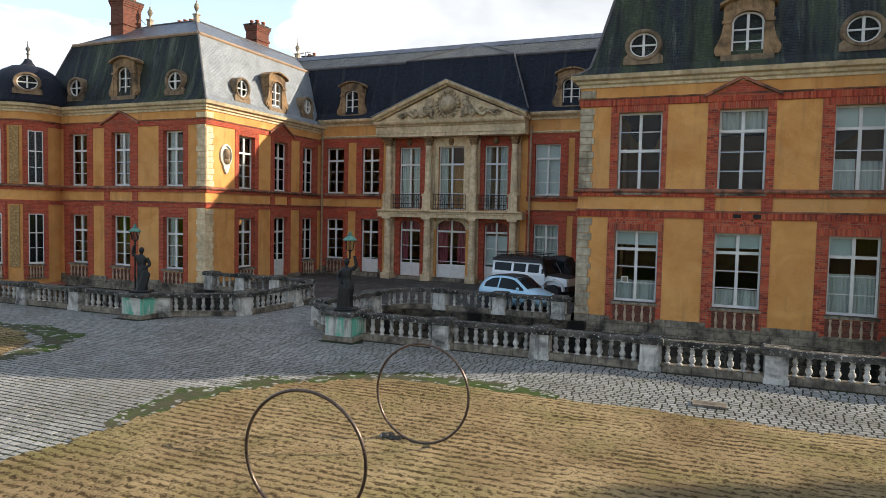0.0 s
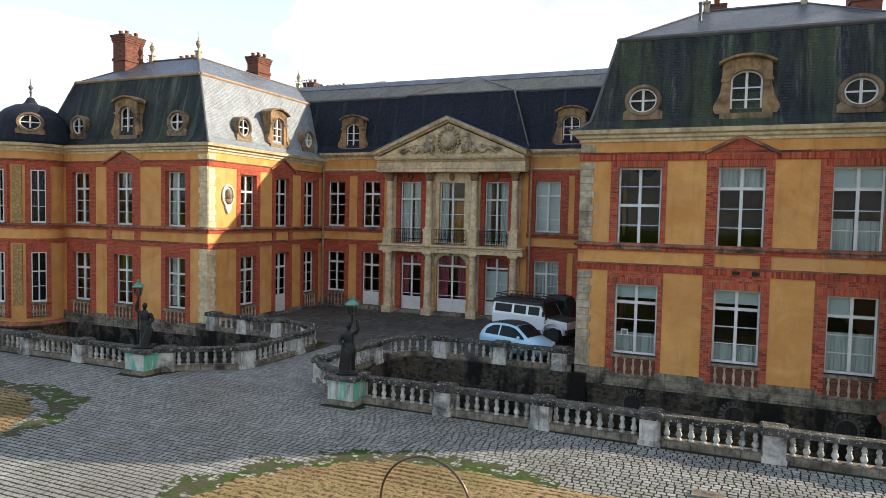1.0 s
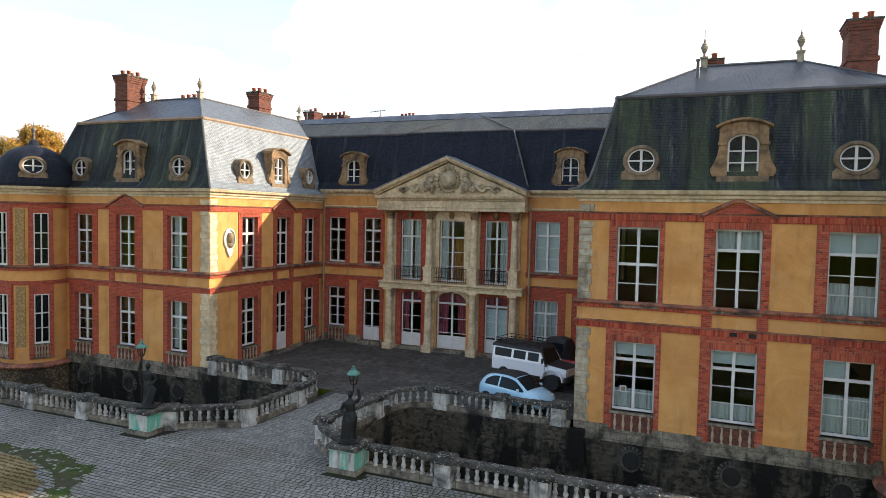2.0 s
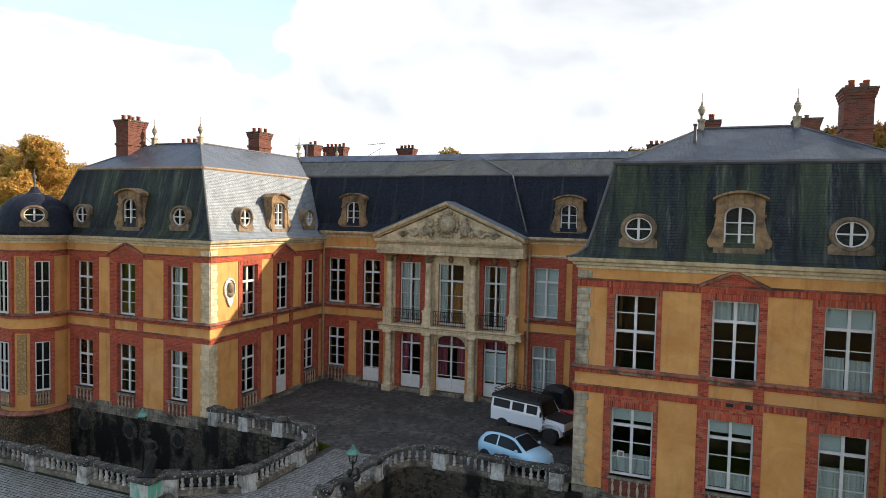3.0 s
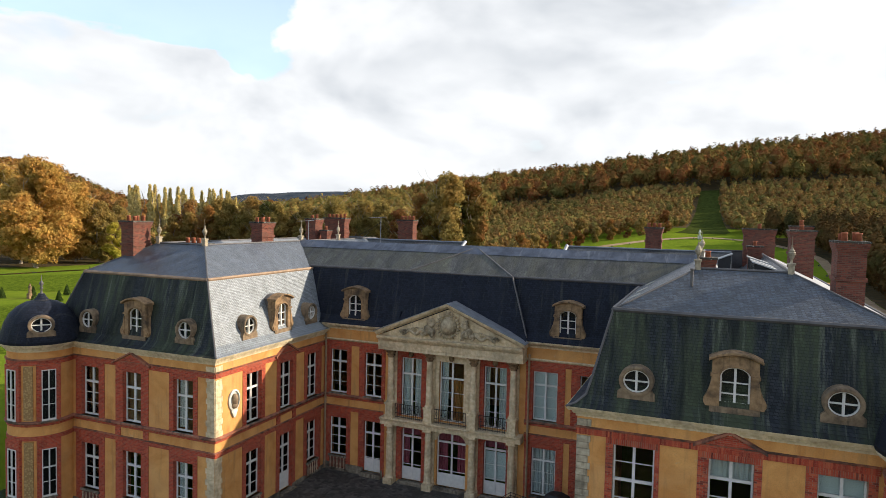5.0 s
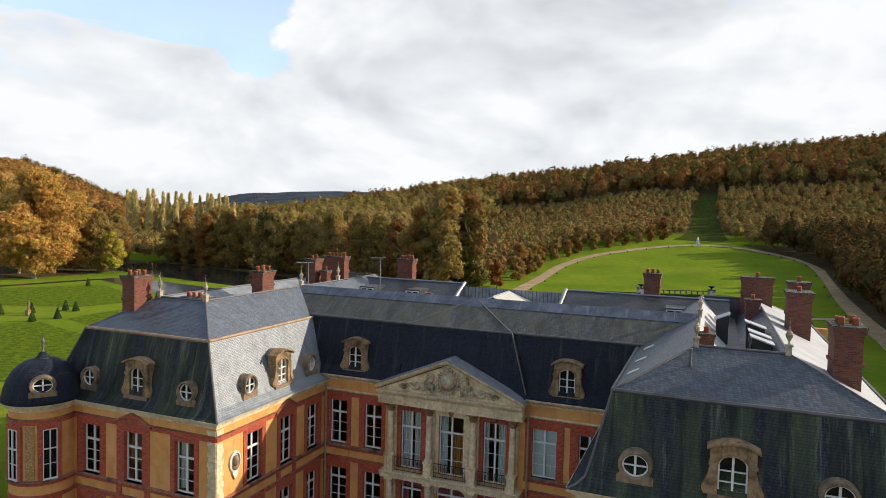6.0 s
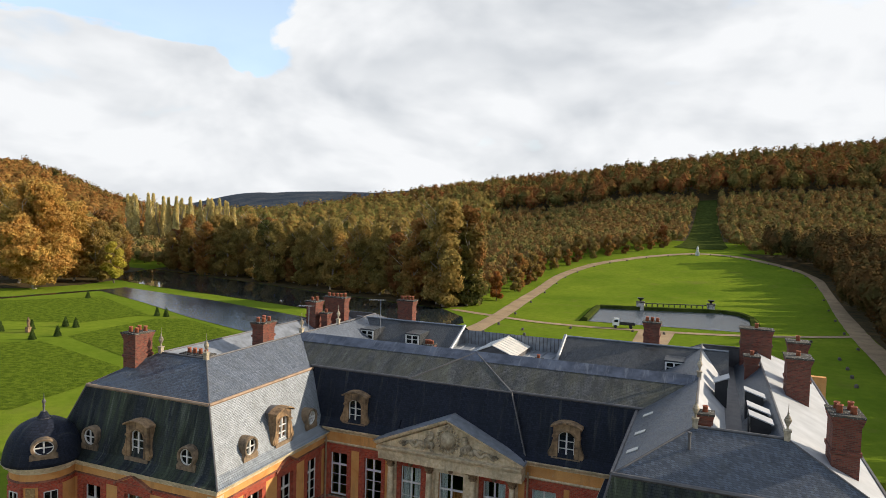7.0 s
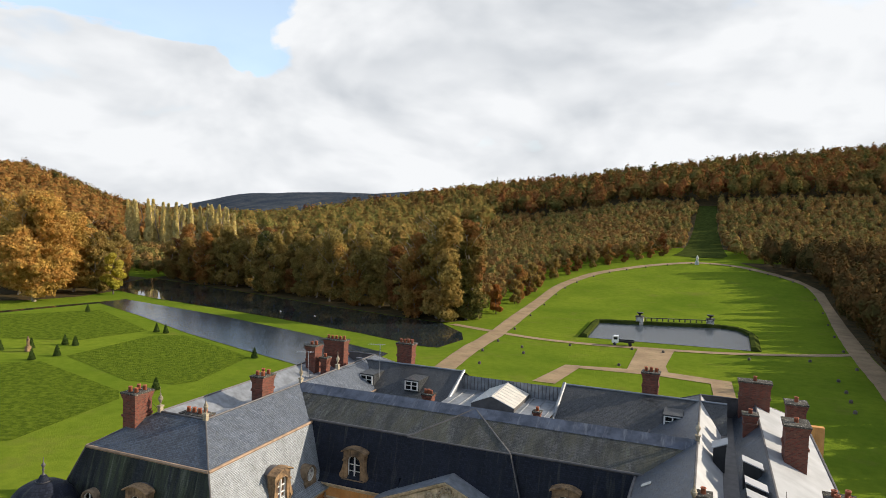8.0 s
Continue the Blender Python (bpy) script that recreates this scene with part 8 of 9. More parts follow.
def fuse(ob, size):
    """Melts the overlapping shapes of a mesh into one skin."""
    m = ob.modifiers.new("fuse", "REMESH")
    m.mode, m.voxel_size, m.use_smooth_shade = "VOXEL", size, True
    me = bpy.data.meshes.new_from_object(ob.evaluated_get(bpy.context.evaluated_depsgraph_get()))
    ob.modifiers.clear()
    ob.data = me


def statue(x, y, turn, arm):
    """A draped bronze figure in plain shapes, one arm raised to the lantern."""
    bm = bmesh.new()
    m = Matrix.Translation((x, y, 0.95)) @ Matrix.Rotation(turn, 4, "Z") @ Matrix.Diagonal((0.84, 0.84, 0.88, 1))
    f = lambda a, b, c: tuple(m @ Vector((a, b, c)))
    box(bm, -0.42, 0.42, -0.42, 0.42, 0, 0.09, f)
    rings = []
    for z, rx, ry, ox, oy in ((0.09, 0.27, 0.25, 0, 0), (0.25, 0.24, 0.22, 0.01, 0), (0.55, 0.23, 0.20, 0.03, 0), (0.80, 0.25, 0.21, 0.05, 0.0), (0.98, 0.24, 0.19, 0.04, 0), (1.15, 0.19, 0.15, 0.01, 0), (1.32, 0.21, 0.16, -0.02, 0), (1.48, 0.23, 0.15, -0.03, 0), (1.57, 0.15, 0.11, -0.03, 0), (1.62, 0.07, 0.07, -0.02, 0), (1.68, 0.065, 0.065, -0.01, 0)):
        ring = []
        for i in range(18):
            a = math.tau * i / 18
            fold = 1 + (0.10 * math.sin(a * 6 + z * 4) if z < 1.1 else 0.0)
            ring.append((ox + rx * fold * math.cos(a), oy + ry * fold * math.sin(a), z))
        rings.append(ring)
    loft(bm, rings, f)
    hd = [[(0.0 + 0.115 * math.sin(math.pi * j / 7) * math.cos(math.tau * i / 12), 0.125 * math.sin(math.pi * j / 7) * math.sin(math.tau * i / 12), 1.80 - 0.15 * math.cos(math.pi * j / 7)) for i in range(12)] for j in range(1, 7)]
    loft(bm, hd, f)
    s = arm
    rod(bm, f(s * 0.22, 0, 1.50), f(s * 0.38, -0.05, 1.66), 0.075, 0.06)
    rod(bm, f(s * 0.38, -0.05, 1.66), f(s * 0.30, -0.05, 2.02), 0.06, 0.05)
    rod(bm, f(-s * 0.22, 0, 1.48), f(-s * 0.36, 0.02, 1.18), 0.075, 0.06)
    rod(bm, f(-s * 0.36, 0.02, 1.18), f(-s * 0.16, -0.22, 1.02), 0.06, 0.05)
    # cloth swag from hip to ground
    for i in range(7):
        rod(bm, f(-s * 0.22 + 0.03 * i, -0.19, 1.0 - 0.03 * i), f(-s * 0.10 + 0.05 * i - 0.2, -0.22, 0.12), 0.045, 0.05, 6)
    whole = part("statue", bm, BRONZE, smooth=True)
    fuse(whole, 0.022)
    tagged(whole, "blackened bronze draped figure holding up a lantern", "statue", "bronze figures at the bridge")


def lantern(x, y, z, pole, k=1.0):
    t = thing("lantern", (x, y, z), "glazed lantern with a tarnished copper roof", "lamp", "lanterns at the bridge")
    bm = bmesh.new()
    rod(bm, (x, y, pole), (x, y, z), 0.028)
    lathe(bm, [(r * k, h * k) for r, h in ((0.03, 0), (0.10, 0.03), (0.10, 0.06), (0.14, 0.08))], x, y, z - 0.02, 8)
    part("pole", bm, BRONZE, t)
    bm = bmesh.new()
    for i in range(6):
        a = math.tau * i / 6
        rod(bm, (x + 0.14 * k * math.cos(a), y + 0.14 * k * math.sin(a), z + 0.05 * k), (x + 0.22 * k * math.cos(a), y + 0.22 * k * math.sin(a), z + 0.46 * k), 0.014, seg=5)
    part("frame", bm, BRONZE, t)
    bm = bmesh.new()
    lathe(bm, [(0.13 * k, 0.06 * k), (0.21 * k, 0.455 * k)], x, y, z, 6)
    pane = part("lantern_glass", bm, GLASS, t)
    pane.visible_shadow = False
    bm = bmesh.new()
    lathe(bm, [(r * k, h * k) for r, h in ((0.28, 0.44), (0.29, 0.48), (0.22, 0.56), (0.10, 0.64), (0.11, 0.68), (0.05, 0.72), (0.07, 0.77), (0.02, 0.83), (0.0, 0.85))], x, y, z, 12)
    part("copper_roof", bm, VERDIGRIS, t)


for x, y, turn, arm, lx, pole in ((-20.0, 18.75, 0.5, -1, -20.28, 0.95), (-11.1, 18.75, 0.4, 1, -10.96, 2.62)):
    pedestal(x, y)
    statue(x, y, turn, arm)
    lantern(lx, 18.7, 2.88, pole, 0.78)


# ---- hoops on the sand ----
def hoop(x, y, r, yaw, lean):
    bm = bmesh.new()
    m = Matrix.Translation((x, y, r + 0.03)) @ Matrix.Rotation(yaw, 4, "Z") @ Matrix.Rotation(lean, 4, "X")
    n = 64
    rings = []
    for i in range(n):
        a = math.tau * i / n
        wob = 1 + 0.012 * math.sin(2 * a + 1)
        c = Vector((math.cos(a), 0, math.sin(a))) * r * wob
        e1 = Vector((math.cos(a), 0, math.sin(a)))
        rings.append([tuple(m @ (c + e1 * 0.024 * math.cos(math.tau * j / 8) + Vector((0, 1, 0)) * 0.024 * math.sin(math.tau * j / 8))) for j in range(8)])
    vs = [[bm.verts.new(p) for p in q] for q in rings]
    for i in range(n):
        for j in range(8):
            bm.faces.new((vs[i][j], vs[(i + 1) % n][j], vs[(i + 1) % n][(j + 1) % 8], vs[i][(j + 1) % 8]))
    tagged(part("hoop", bm, HOOPM, smooth=True), "large dark steel hoop standing upright on the sand", "hoop", "steel hoops on the sand")


HOOPM = plain("painted_steel_tube", (0.10, 0.075, 0.06), 0.3, 0.7, 0.4, 6.0)
hoop(-4.90, 7.25, 0.90, radians(2), radians(2))
hoop(-4.78, 10.75, 0.90, radians(-2), radians(-2))
bm = bmesh.new()
for i in range(5):
    blob(bm, (-5.5 + 0.09 * i, 10.75 + 0.05 * math.sin(i * 2), 0.05), 0.09 - 0.008 * i, 1.2, 1, 0.8, 7)
tagged(part("stone_clod", bm, COPING), "dark lump of stone lying on the sand", "stone")


# ---- parked vehicles ----
def paint(name, c, rough=0.25):
    k = Mat(name, rough)
    k.local()
    k.color(k.mix(k.noise(4.0, 4), tuple(q * 0.92 for q in c), c))
    k.b.inputs["Coat Weight"].default_value = 0.6
    return k.m


BLUE, CARWHITE, BLACK, RED = paint("pale_blue_paint", (0.36, 0.60, 0.76)), paint("white_car_paint", (0.74, 0.77, 0.79)), plain("black_car_trim", (0.010, 0.010, 0.011), 0.6), paint("red_car_paint", (0.42, 0.02, 0.02))
RUBBER, CHROME = plain("tyre_rubber", (0.018, 0.018, 0.018), 0.85), plain("bright_metal", (0.60, 0.60, 0.60), 0.4, 0.3, 0.1)
k = Mat("tinted_car_glass", 0.05, spec=0.12)
k.color((0.012, 0.016, 0.018))
CARGLASS = k.m


def rounded(ob, level=2):
    """Rounds a coarse shell."""
    ob.modifiers.new("round", "SUBSURF").levels = level
    ob.modifiers["round"].render_levels = level
    return ob


def wheel(car, x, y, r, w):
    bm = bmesh.new()
    n = 20
    prof = [(r * 0.62, -w / 2), (r * 0.94, -w / 2), (r, -w * 0.35), (r, w * 0.35), (r * 0.94, w / 2), (r * 0.62, w / 2)]
    loft(bm, [[(x + q * math.cos(math.tau * i / n), y + o, r + q * math.sin(math.tau * i / n)) for i in range(n)] for q, o in prof])
    t = part("wheel", bm, RUBBER, car, smooth=False)
    bm = bmesh.new()
    for s in (-1, 1):
        loft(bm, [[(x + q * math.cos(math.tau * i / n), y + s * o, r + q * math.sin(math.tau * i / n)) for i in range(n)] for q, o in ((r * 0.62, w * 0.42), (r * 0.55, w * 0.5), (r * 0.18, w * 0.40), (r * 0.10, w * 0.46))])
    part("rim", bm, CHROME, t, "bright metal rim")


def car_body(bm, prof, half, tuck=0.86):
    """A body from side stations: x, floor, sill, shoulder, top height, top half width."""
    rings = []
    for x, zb, zs, zt, wt in prof:
        h = half if abs(x) < 99 else half
        rings.append([(x, -h * 0.90, zb), (x, -h, zb + (zs - zb) * 0.35), (x, -h * 0.985, zs), (x, -wt, zt), (x, wt, zt), (x, h * 0.985, zs), (x, h, zb + (zs - zb) * 0.35), (x, h * 0.90, zb)])
    loft(bm, rings)


def lay(ob, x, y, turn):
    ob.location = (x, y, 0.03)
    ob.rotation_euler = (0, 0, turn)


# small pale-blue hatchback with a dark folding roof
car = thing("small_car", (0, 0, 0), "small pale blue hatchback with dark folding roof parked in the court", "car")
# stations along the car: x, floor, half width, belt height, top height, half width of the top
HULL = ((-1.77, 0.45, 0.50, 0.70, 0.76, 0.42), (-1.70, 0.30, 0.67, 0.80, 1.00, 0.54), (-1.45, 0.22, 0.77, 0.87, 1.24, 0.56), (-1.15, 0.20, 0.80, 0.89, 1.40, 0.57),
        (-0.60, 0.19, 0.81, 0.90, 1.48, 0.57), (0.00, 0.19, 0.81, 0.89, 1.48, 0.57), (0.35, 0.19, 0.81, 0.88, 1.40, 0.56), (0.75, 0.19, 0.80, 0.87, 1.14, 0.58),
        (1.02, 0.20, 0.79, 0.85, 0.97, 0.60), (1.35, 0.22, 0.74, 0.76, 0.86, 0.56), (1.62, 0.28, 0.62, 0.62, 0.72, 0.46), (1.77, 0.40, 0.42, 0.50, 0.56, 0.32))


def hull(x):
    xs = [q[0] for q in HULL]
    i = max(0, min(len(HULL) - 2, sum(1 for q in xs if q <= x) - 1))
    p = [HULL[max(0, min(len(HULL) - 1, i + k))] for k in (-1, 0, 1, 2)]
    t = (x - p[1][0]) / (p[2][0] - p[1][0])
    return [0.5 * (2 * b + (c - a) * t + (2 * a - 5 * b + 4 * c - d) * t * t + (3 * b - a - 3 * c + d) * t ** 3) for a, b, c, d in zip(*p)][1:]


def flank(x, z, out=0.012):
    """A point of the car's upper side."""
    zf, w, zb, zt, wt = hull(x)
    t = max(0.0, min(1.0, (z - zb) / max(0.05, zt - 0.05 - zb)))
    return 0.985 * w + (wt - 0.985 * w) * t + out


bm = bmesh.new()
rings = []
for i in range(41):
    x = -1.77 + 3.54 * i / 40
    zf, w, zb, zt, wt = hull(x)
    half = [(0.78 * w, zf), (0.96 * w, zf + 0.10), (w, zf + 0.55 * (zb - zf)), (0.985 * w, zb), (flank(x, (zb + zt - 0.05) / 2, 0.0), (zb + zt - 0.05) / 2), (wt, zt - 0.05), (wt - 0.13, zt), (0.0, zt + 0.012)]
    rings.append([(x, -y, z) for y, z in half] + [(x, y, z) for y, z in half[-2::-1]])
loft(bm, rings)
body = part("body", bm, BLUE, car, smooth=True)
for s in (-1, 1):
    for xa, xb, lean in ((-1.28, -0.52, 0.30), (-0.44, 0.86, 0.0)):
        bm = bmesh.new()
        cols = []
        for i in range(15):
            x = xa + (xb - xa) * i / 14
            zf, w, zb, zt, wt = hull(x)
            lo, hi = zb + 0.05, max(zb + 0.06, zt - 0.11 - lean * max(0.0, (xa + 0.4 - x)))
            cols.append([bm.verts.new((x, s * flank(x, z), z)) for z in (lo, (lo + hi) / 2, hi)])
        for a, b in zip(cols, cols[1:]):
            for q in range(2):
                bm.faces.new((a[q], b[q], b[q + 1], a[q + 1]))
        part("side_window", bm, CARGLASS, body, "dark tinted window", smooth=True)


def top_patch(name, xa, xb, inset, mat, label, up=0.016):
    bm = bmesh.new()
    cols = []
    for i in range(13):
        x = xa + (xb - xa) * i / 12
        zf, w, zb, zt, wt = hull(x)
        cols.append([bm.verts.new((x, y, z + up)) for y, z in ((-wt + inset, zt - 0.035), (-wt + 0.14, zt), (0.0, zt + 0.012), (wt - 0.14, zt), (wt - inset, zt - 0.035))])
    for a, b in zip(cols, cols[1:]):
        for q in range(4):
            bm.faces.new((a[q], b[q], b[q + 1], a[q + 1]))
    part(name, bm, mat, body, label, smooth=True)


top_patch("windscreen", 0.34, 0.98, 0.05, CARGLASS, "dark raked windscreen")
top_patch("folding_roof", -1.20, 0.30, 0.02, BLACK, "dark grey fabric roof", 0.02)
top_patch("rear_window", -1.60, -1.24, 0.06, CARGLASS, "dark rear window")
for s in (-1, 1):
    bm = bmesh.new()
    blob(bm, (0.66, s * 0.86, 0.99), 0.085, 1.0, 0.8, 0.8)
    part("wing_mirror", bm, BLUE, body, smooth=True)
    bm = bmesh.new()
    blob(bm, (1.50, s * 0.56, 0.69), 0.10, 0.8, 1, 1)
    part("headlight", bm, CHROME, body, smooth=True)
    bm = bmesh.new()
    box(bm, -0.30, -0.14, s * 0.812 - 0.012, s * 0.812 + 0.012, 0.74, 0.765)
    part("door_handle", bm, CHROME, body)
    for x in (-1.15, 1.15):
        bm = bmesh.new()
        w = hull(x)[1]
        loft(bm, [[(x + 0.34 * math.cos(math.pi * i / 14), s * y, 0.28 + 0.34 * math.sin(math.pi * i / 14)) for i in range(15)] for y in (w - 0.10, w + 0.006)])
        part("wheel_arch", bm, BLACK, body, "dark wheel arch")
for x in (-1.15, 1.15):
    for s in (-1, 1):
        wheel(car, x, s * (hull(x)[1] - 0.075), 0.29, 0.19)
lay(car, -8.05, 28.30, math.atan2(-0.40, 1.0))

# long white off-roader with a roof rack and black bonnet
suv = thing("off_roader", (0, 0, 0), "white long off-road car with black roof rack, snorkel and bonnet", "car")
bm = bmesh.new()
box(bm, -2.15, 0.95, -0.86, 0.86, 0.62, 1.22)
body = part("body", bm, CARWHITE, suv)
bm = bmesh.new()
loft(bm, [[(-2.15, -0.86, 1.22), (0.98, -0.86, 1.22), (0.98, 0.86, 1.22), (-2.15, 0.86, 1.22)], [(-2.10, -0.72, 1.90), (0.62, -0.72, 1.90), (0.62, 0.72, 1.90), (-2.10, 0.72, 1.90)]])
part("cabin", bm, CARWHITE, body)
bm = bmesh.new()
loft(bm, [[(-2.17, -0.80, 1.79), (0.72, -0.80, 1.79), (0.72, 0.80, 1.79), (-2.17, 0.80, 1.79)], [(-2.15, -0.77, 1.93), (0.69, -0.77, 1.93), (0.69, 0.77, 1.93), (-2.15, 0.77, 1.93)], [(-2.05, -0.66, 1.99), (0.55, -0.66, 1.99), (0.55, 0.66, 1.99), (-2.05, 0.66, 1.99)]])
part("roof", bm, BLACK, body, "black roof")
for xa, xb in ((-2.0, -1.0), (-0.85, -0.15), (0.0, 0.62)):
    for s in (-1, 1):
        bm = bmesh.new()
        f = lambda u, o, v: (u, s * (0.853 - 0.14 * (v - 1.22) / 0.68 + o), v)
        box(bm, xa, xb, -0.01, 0.02, 1.32, 1.72, f)
        part("side_window", bm, CARGLASS, body)
bm = bmesh.new()
quad(bm, (0.99, -0.74, 1.27), (0.99, 0.74, 1.27), (0.71, 0.66, 1.80), (0.71, -0.66, 1.80))
part("windscreen", bm, CARGLASS, body)
bm = bmesh.new()
loft(bm, [[(0.95, -0.72, 0.75), (0.95, 0.72, 0.75), (0.95, 0.72, 1.22), (0.95, -0.72, 1.22)], [(2.10, -0.68, 0.75), (2.10, 0.68, 0.75), (2.10, 0.68, 1.12), (2.10, -0.68, 1.12)]])
part("engine_box", bm, CARWHITE, body)
bm = bmesh.new()
loft(bm, [[(1.0, -0.66, 1.222), (1.0, 0.66, 1.222), (1.0, 0.60, 1.27), (1.0, -0.60, 1.27)], [(2.08, -0.64, 1.122), (2.08, 0.64, 1.122), (2.08, 0.58, 1.16), (2.08, -0.58, 1.16)]])
part("bonnet", bm, BLACK, body, "black chequer-plate bonnet")
for s in (-1, 1):
    bm = bmesh.new()
    pts = [(1.40 + 0.56 * math.cos(math.pi * i / 10), 0.52 + 0.50 * math.sin(math.pi * i / 10)) for i in range(11)]
    for (p, q), (r, t) in zip(pts, pts[1:]):
        loft(bm, [[(p, s * y, q), (1.40 + (p - 1.40) * 1.12, s * y, 0.52 + (q - 0.52) * 1.14), (1.40 + (r - 1.40) * 1.12, s * y, 0.52 + (t - 0.52) * 1.14), (r, s * y, t)] for y in (0.66, 0.90)])
    part("wing", bm, CARWHITE, body)
    bm = bmesh.new()
    loft(bm, [[(2.105, s * 0.48 + 0.10 * math.cos(math.tau * i / 12), 0.95 + 0.10 * math.sin(math.tau * i / 12)) for i in range(12)], [(2.13, s * 0.48 + 0.09 * math.cos(math.tau * i / 12), 0.95 + 0.09 * math.sin(math.tau * i / 12)) for i in range(12)]])
    part("headlight", bm, CHROME, body)
    bm = bmesh.new()
    rod(bm, (0.9, s * 0.86, 1.35), (0.95, s * 1.02, 1.42), 0.015)
    box(bm, 0.92, 0.97, s * 1.02 - 0.06, s * 1.02 + 0.06, 1.32, 1.56)
    part("wing_mirror", bm, BLACK, body)
bm = bmesh.new()
rod(bm, (1.05, -0.83, 1.15), (0.78, -0.80, 1.95), 0.045)
box(bm, 0.73, 0.88, -0.86, -0.74, 1.93, 2.08)
part("snorkel", bm, BLACK, body)
rack = bmesh.new()
for z in (2.06, 2.22):
    for s in (-1, 1):
        rod(rack, (-2.0, s * 0.74, z), (0.55, s * 0.74, z), 0.018, seg=5)
    for x in (-2.0, 0.55):
        rod(rack, (x, -0.74, z), (x, 0.74, z), 0.018, seg=5)
for i in range(9):
    x = -2.0 + 2.55 * i / 8
    rod(rack, (x, -0.74, 2.06), (x, 0.74, 2.06), 0.014, seg=5)
    for s in (-1, 1):
        rod(rack, (x, s * 0.74, 1.95), (x, s * 0.74, 2.22), 0.014, seg=5)
part("roof_rack", rack, BLACK, body, "black steel roof rack")
bm = bmesh.new()
box(bm, 2.12, 2.24, -0.82, 0.82, 0.55, 0.72)
part("bumper", bm, BLACK, body)
bm = bmesh.new()
loft(bm, [[(-2.17 - o, 0.1 + q * math.cos(math.tau * i / 18), 1.12 + q * math.sin(math.tau * i / 18)) for i in range(18)] for q, o in ((0.34, 0.0), (0.38, 0.05), (0.38, 0.17), (0.34, 0.21), (0.18, 0.19))])
part("spare_wheel", bm, RUBBER, body)
for x in (-1.39, 1.40):
    for s in (-1, 1):
        wheel(suv, x, s * 0.76, 0.40, 0.24)
lay(suv, -8.35, 32.75, math.atan2(-0.30, 1.0))

# red utility buggy with a black hood behind it
bug = thing("red_buggy", (0, 0, 0), "small red utility buggy with a black canopy behind the off-roader", "vehicle")
bm = bmesh.new()
car_body(bm, ((-1.2, 0.35, 0.8, 0.95, 0.55), (-0.4, 0.3, 0.8, 0.9, 0.6), (0.3, 0.3, 0.85, 0.98, 0.6), (1.0, 0.32, 0.8, 0.92, 0.5), (1.35, 0.4, 0.62, 0.7, 0.42)), 0.68)
body = part("body", bm, RED, bug)
bm = bmesh.new()
loft(bm, [[(x, -0.62, zb), (x, -0.58, zt - 0.18), (x, -0.36, zt), (x, 0.36, zt), (x, 0.58, zt - 0.18), (x, 0.62, zb)] for x, zb, zt in ((-1.05, 0.95, 1.5), (-0.75, 0.95, 1.95), (-0.1, 0.95, 2.02), (0.35, 0.95, 1.92), (0.72, 0.95, 1.35))])
part("canopy", bm, BLACK, body, "black rounded canopy")
for s in (-1, 1):
    bm = bmesh.new()
    box(bm, -0.45, 0.30, s * 0.60 - 0.02, s * 0.60 + 0.02, 1.15, 1.75)
    part("side_window", bm, CARGLASS, body)
    bm = bmesh.new()
    blob(bm, (0.55, s * 0.78, 1.65), 0.09, 0.5, 1, 1.3)
    part("wing_mirror", bm, BLACK, body)
for x in (-0.85, 0.95):
    for s in (-1, 1):
        wheel(bug, x, s * 0.62, 0.32, 0.2)
lay(bug, -7.55, 35.4, math.atan2(-0.25, 1.0))

# flat-bed lorry by the pond
lorry = thing("lorry", (0, 0, 0), "small white-cabbed lorry with an empty dark flat bed", "lorry")
bm = bmesh.new()
loft(bm, [[(-2.6, -0.9, 0.6), (-1.1, -0.9, 0.6), (-1.1, 0.9, 0.6), (-2.6, 0.9, 0.6)], [(-2.62, -0.9, 1.4), (-1.1, -0.9, 1.4), (-1.1, 0.9, 1.4), (-2.62, 0.9, 1.4)], [(-2.2, -0.82, 2.2), (-1.1, -0.82, 2.2), (-1.1, 0.82, 2.2), (-2.2, 0.82, 2.2)]])
cab = part("cab", bm, CARWHITE, lorry)
for s in (-1, 1):
    bm = bmesh.new()
    box(bm, -2.2, -1.35, s * 0.885 - 0.03, s * 0.885 + 0.03, 1.4, 1.95)
    part("side_window", bm, CARGLASS, cab)
bm = bmesh.new()
box(bm, -1.0, 2.4, -0.95, 0.95, 0.85, 1.0)
box(bm, -1.0, -0.94, -0.95, 0.95, 1.0, 1.75)
box(bm, 2.34, 2.4, -0.95, 0.95, 1.0, 1.35)
for s in (-1, 1):
    box(bm, -1.0, 2.4, s * 0.93 - 0.02, s * 0.93 + 0.02, 1.0, 1.25)
part("flat_bed", bm, BLACK, lorry, "dark steel flat bed")
for x in (-1.9, 1.5):
    for s in (-1, 1):
        wheel(lorry, x, s * 0.8, 0.38, 0.22)
lay(lorry, -18.2, 155.2, math.atan2(0.14, 1.0))

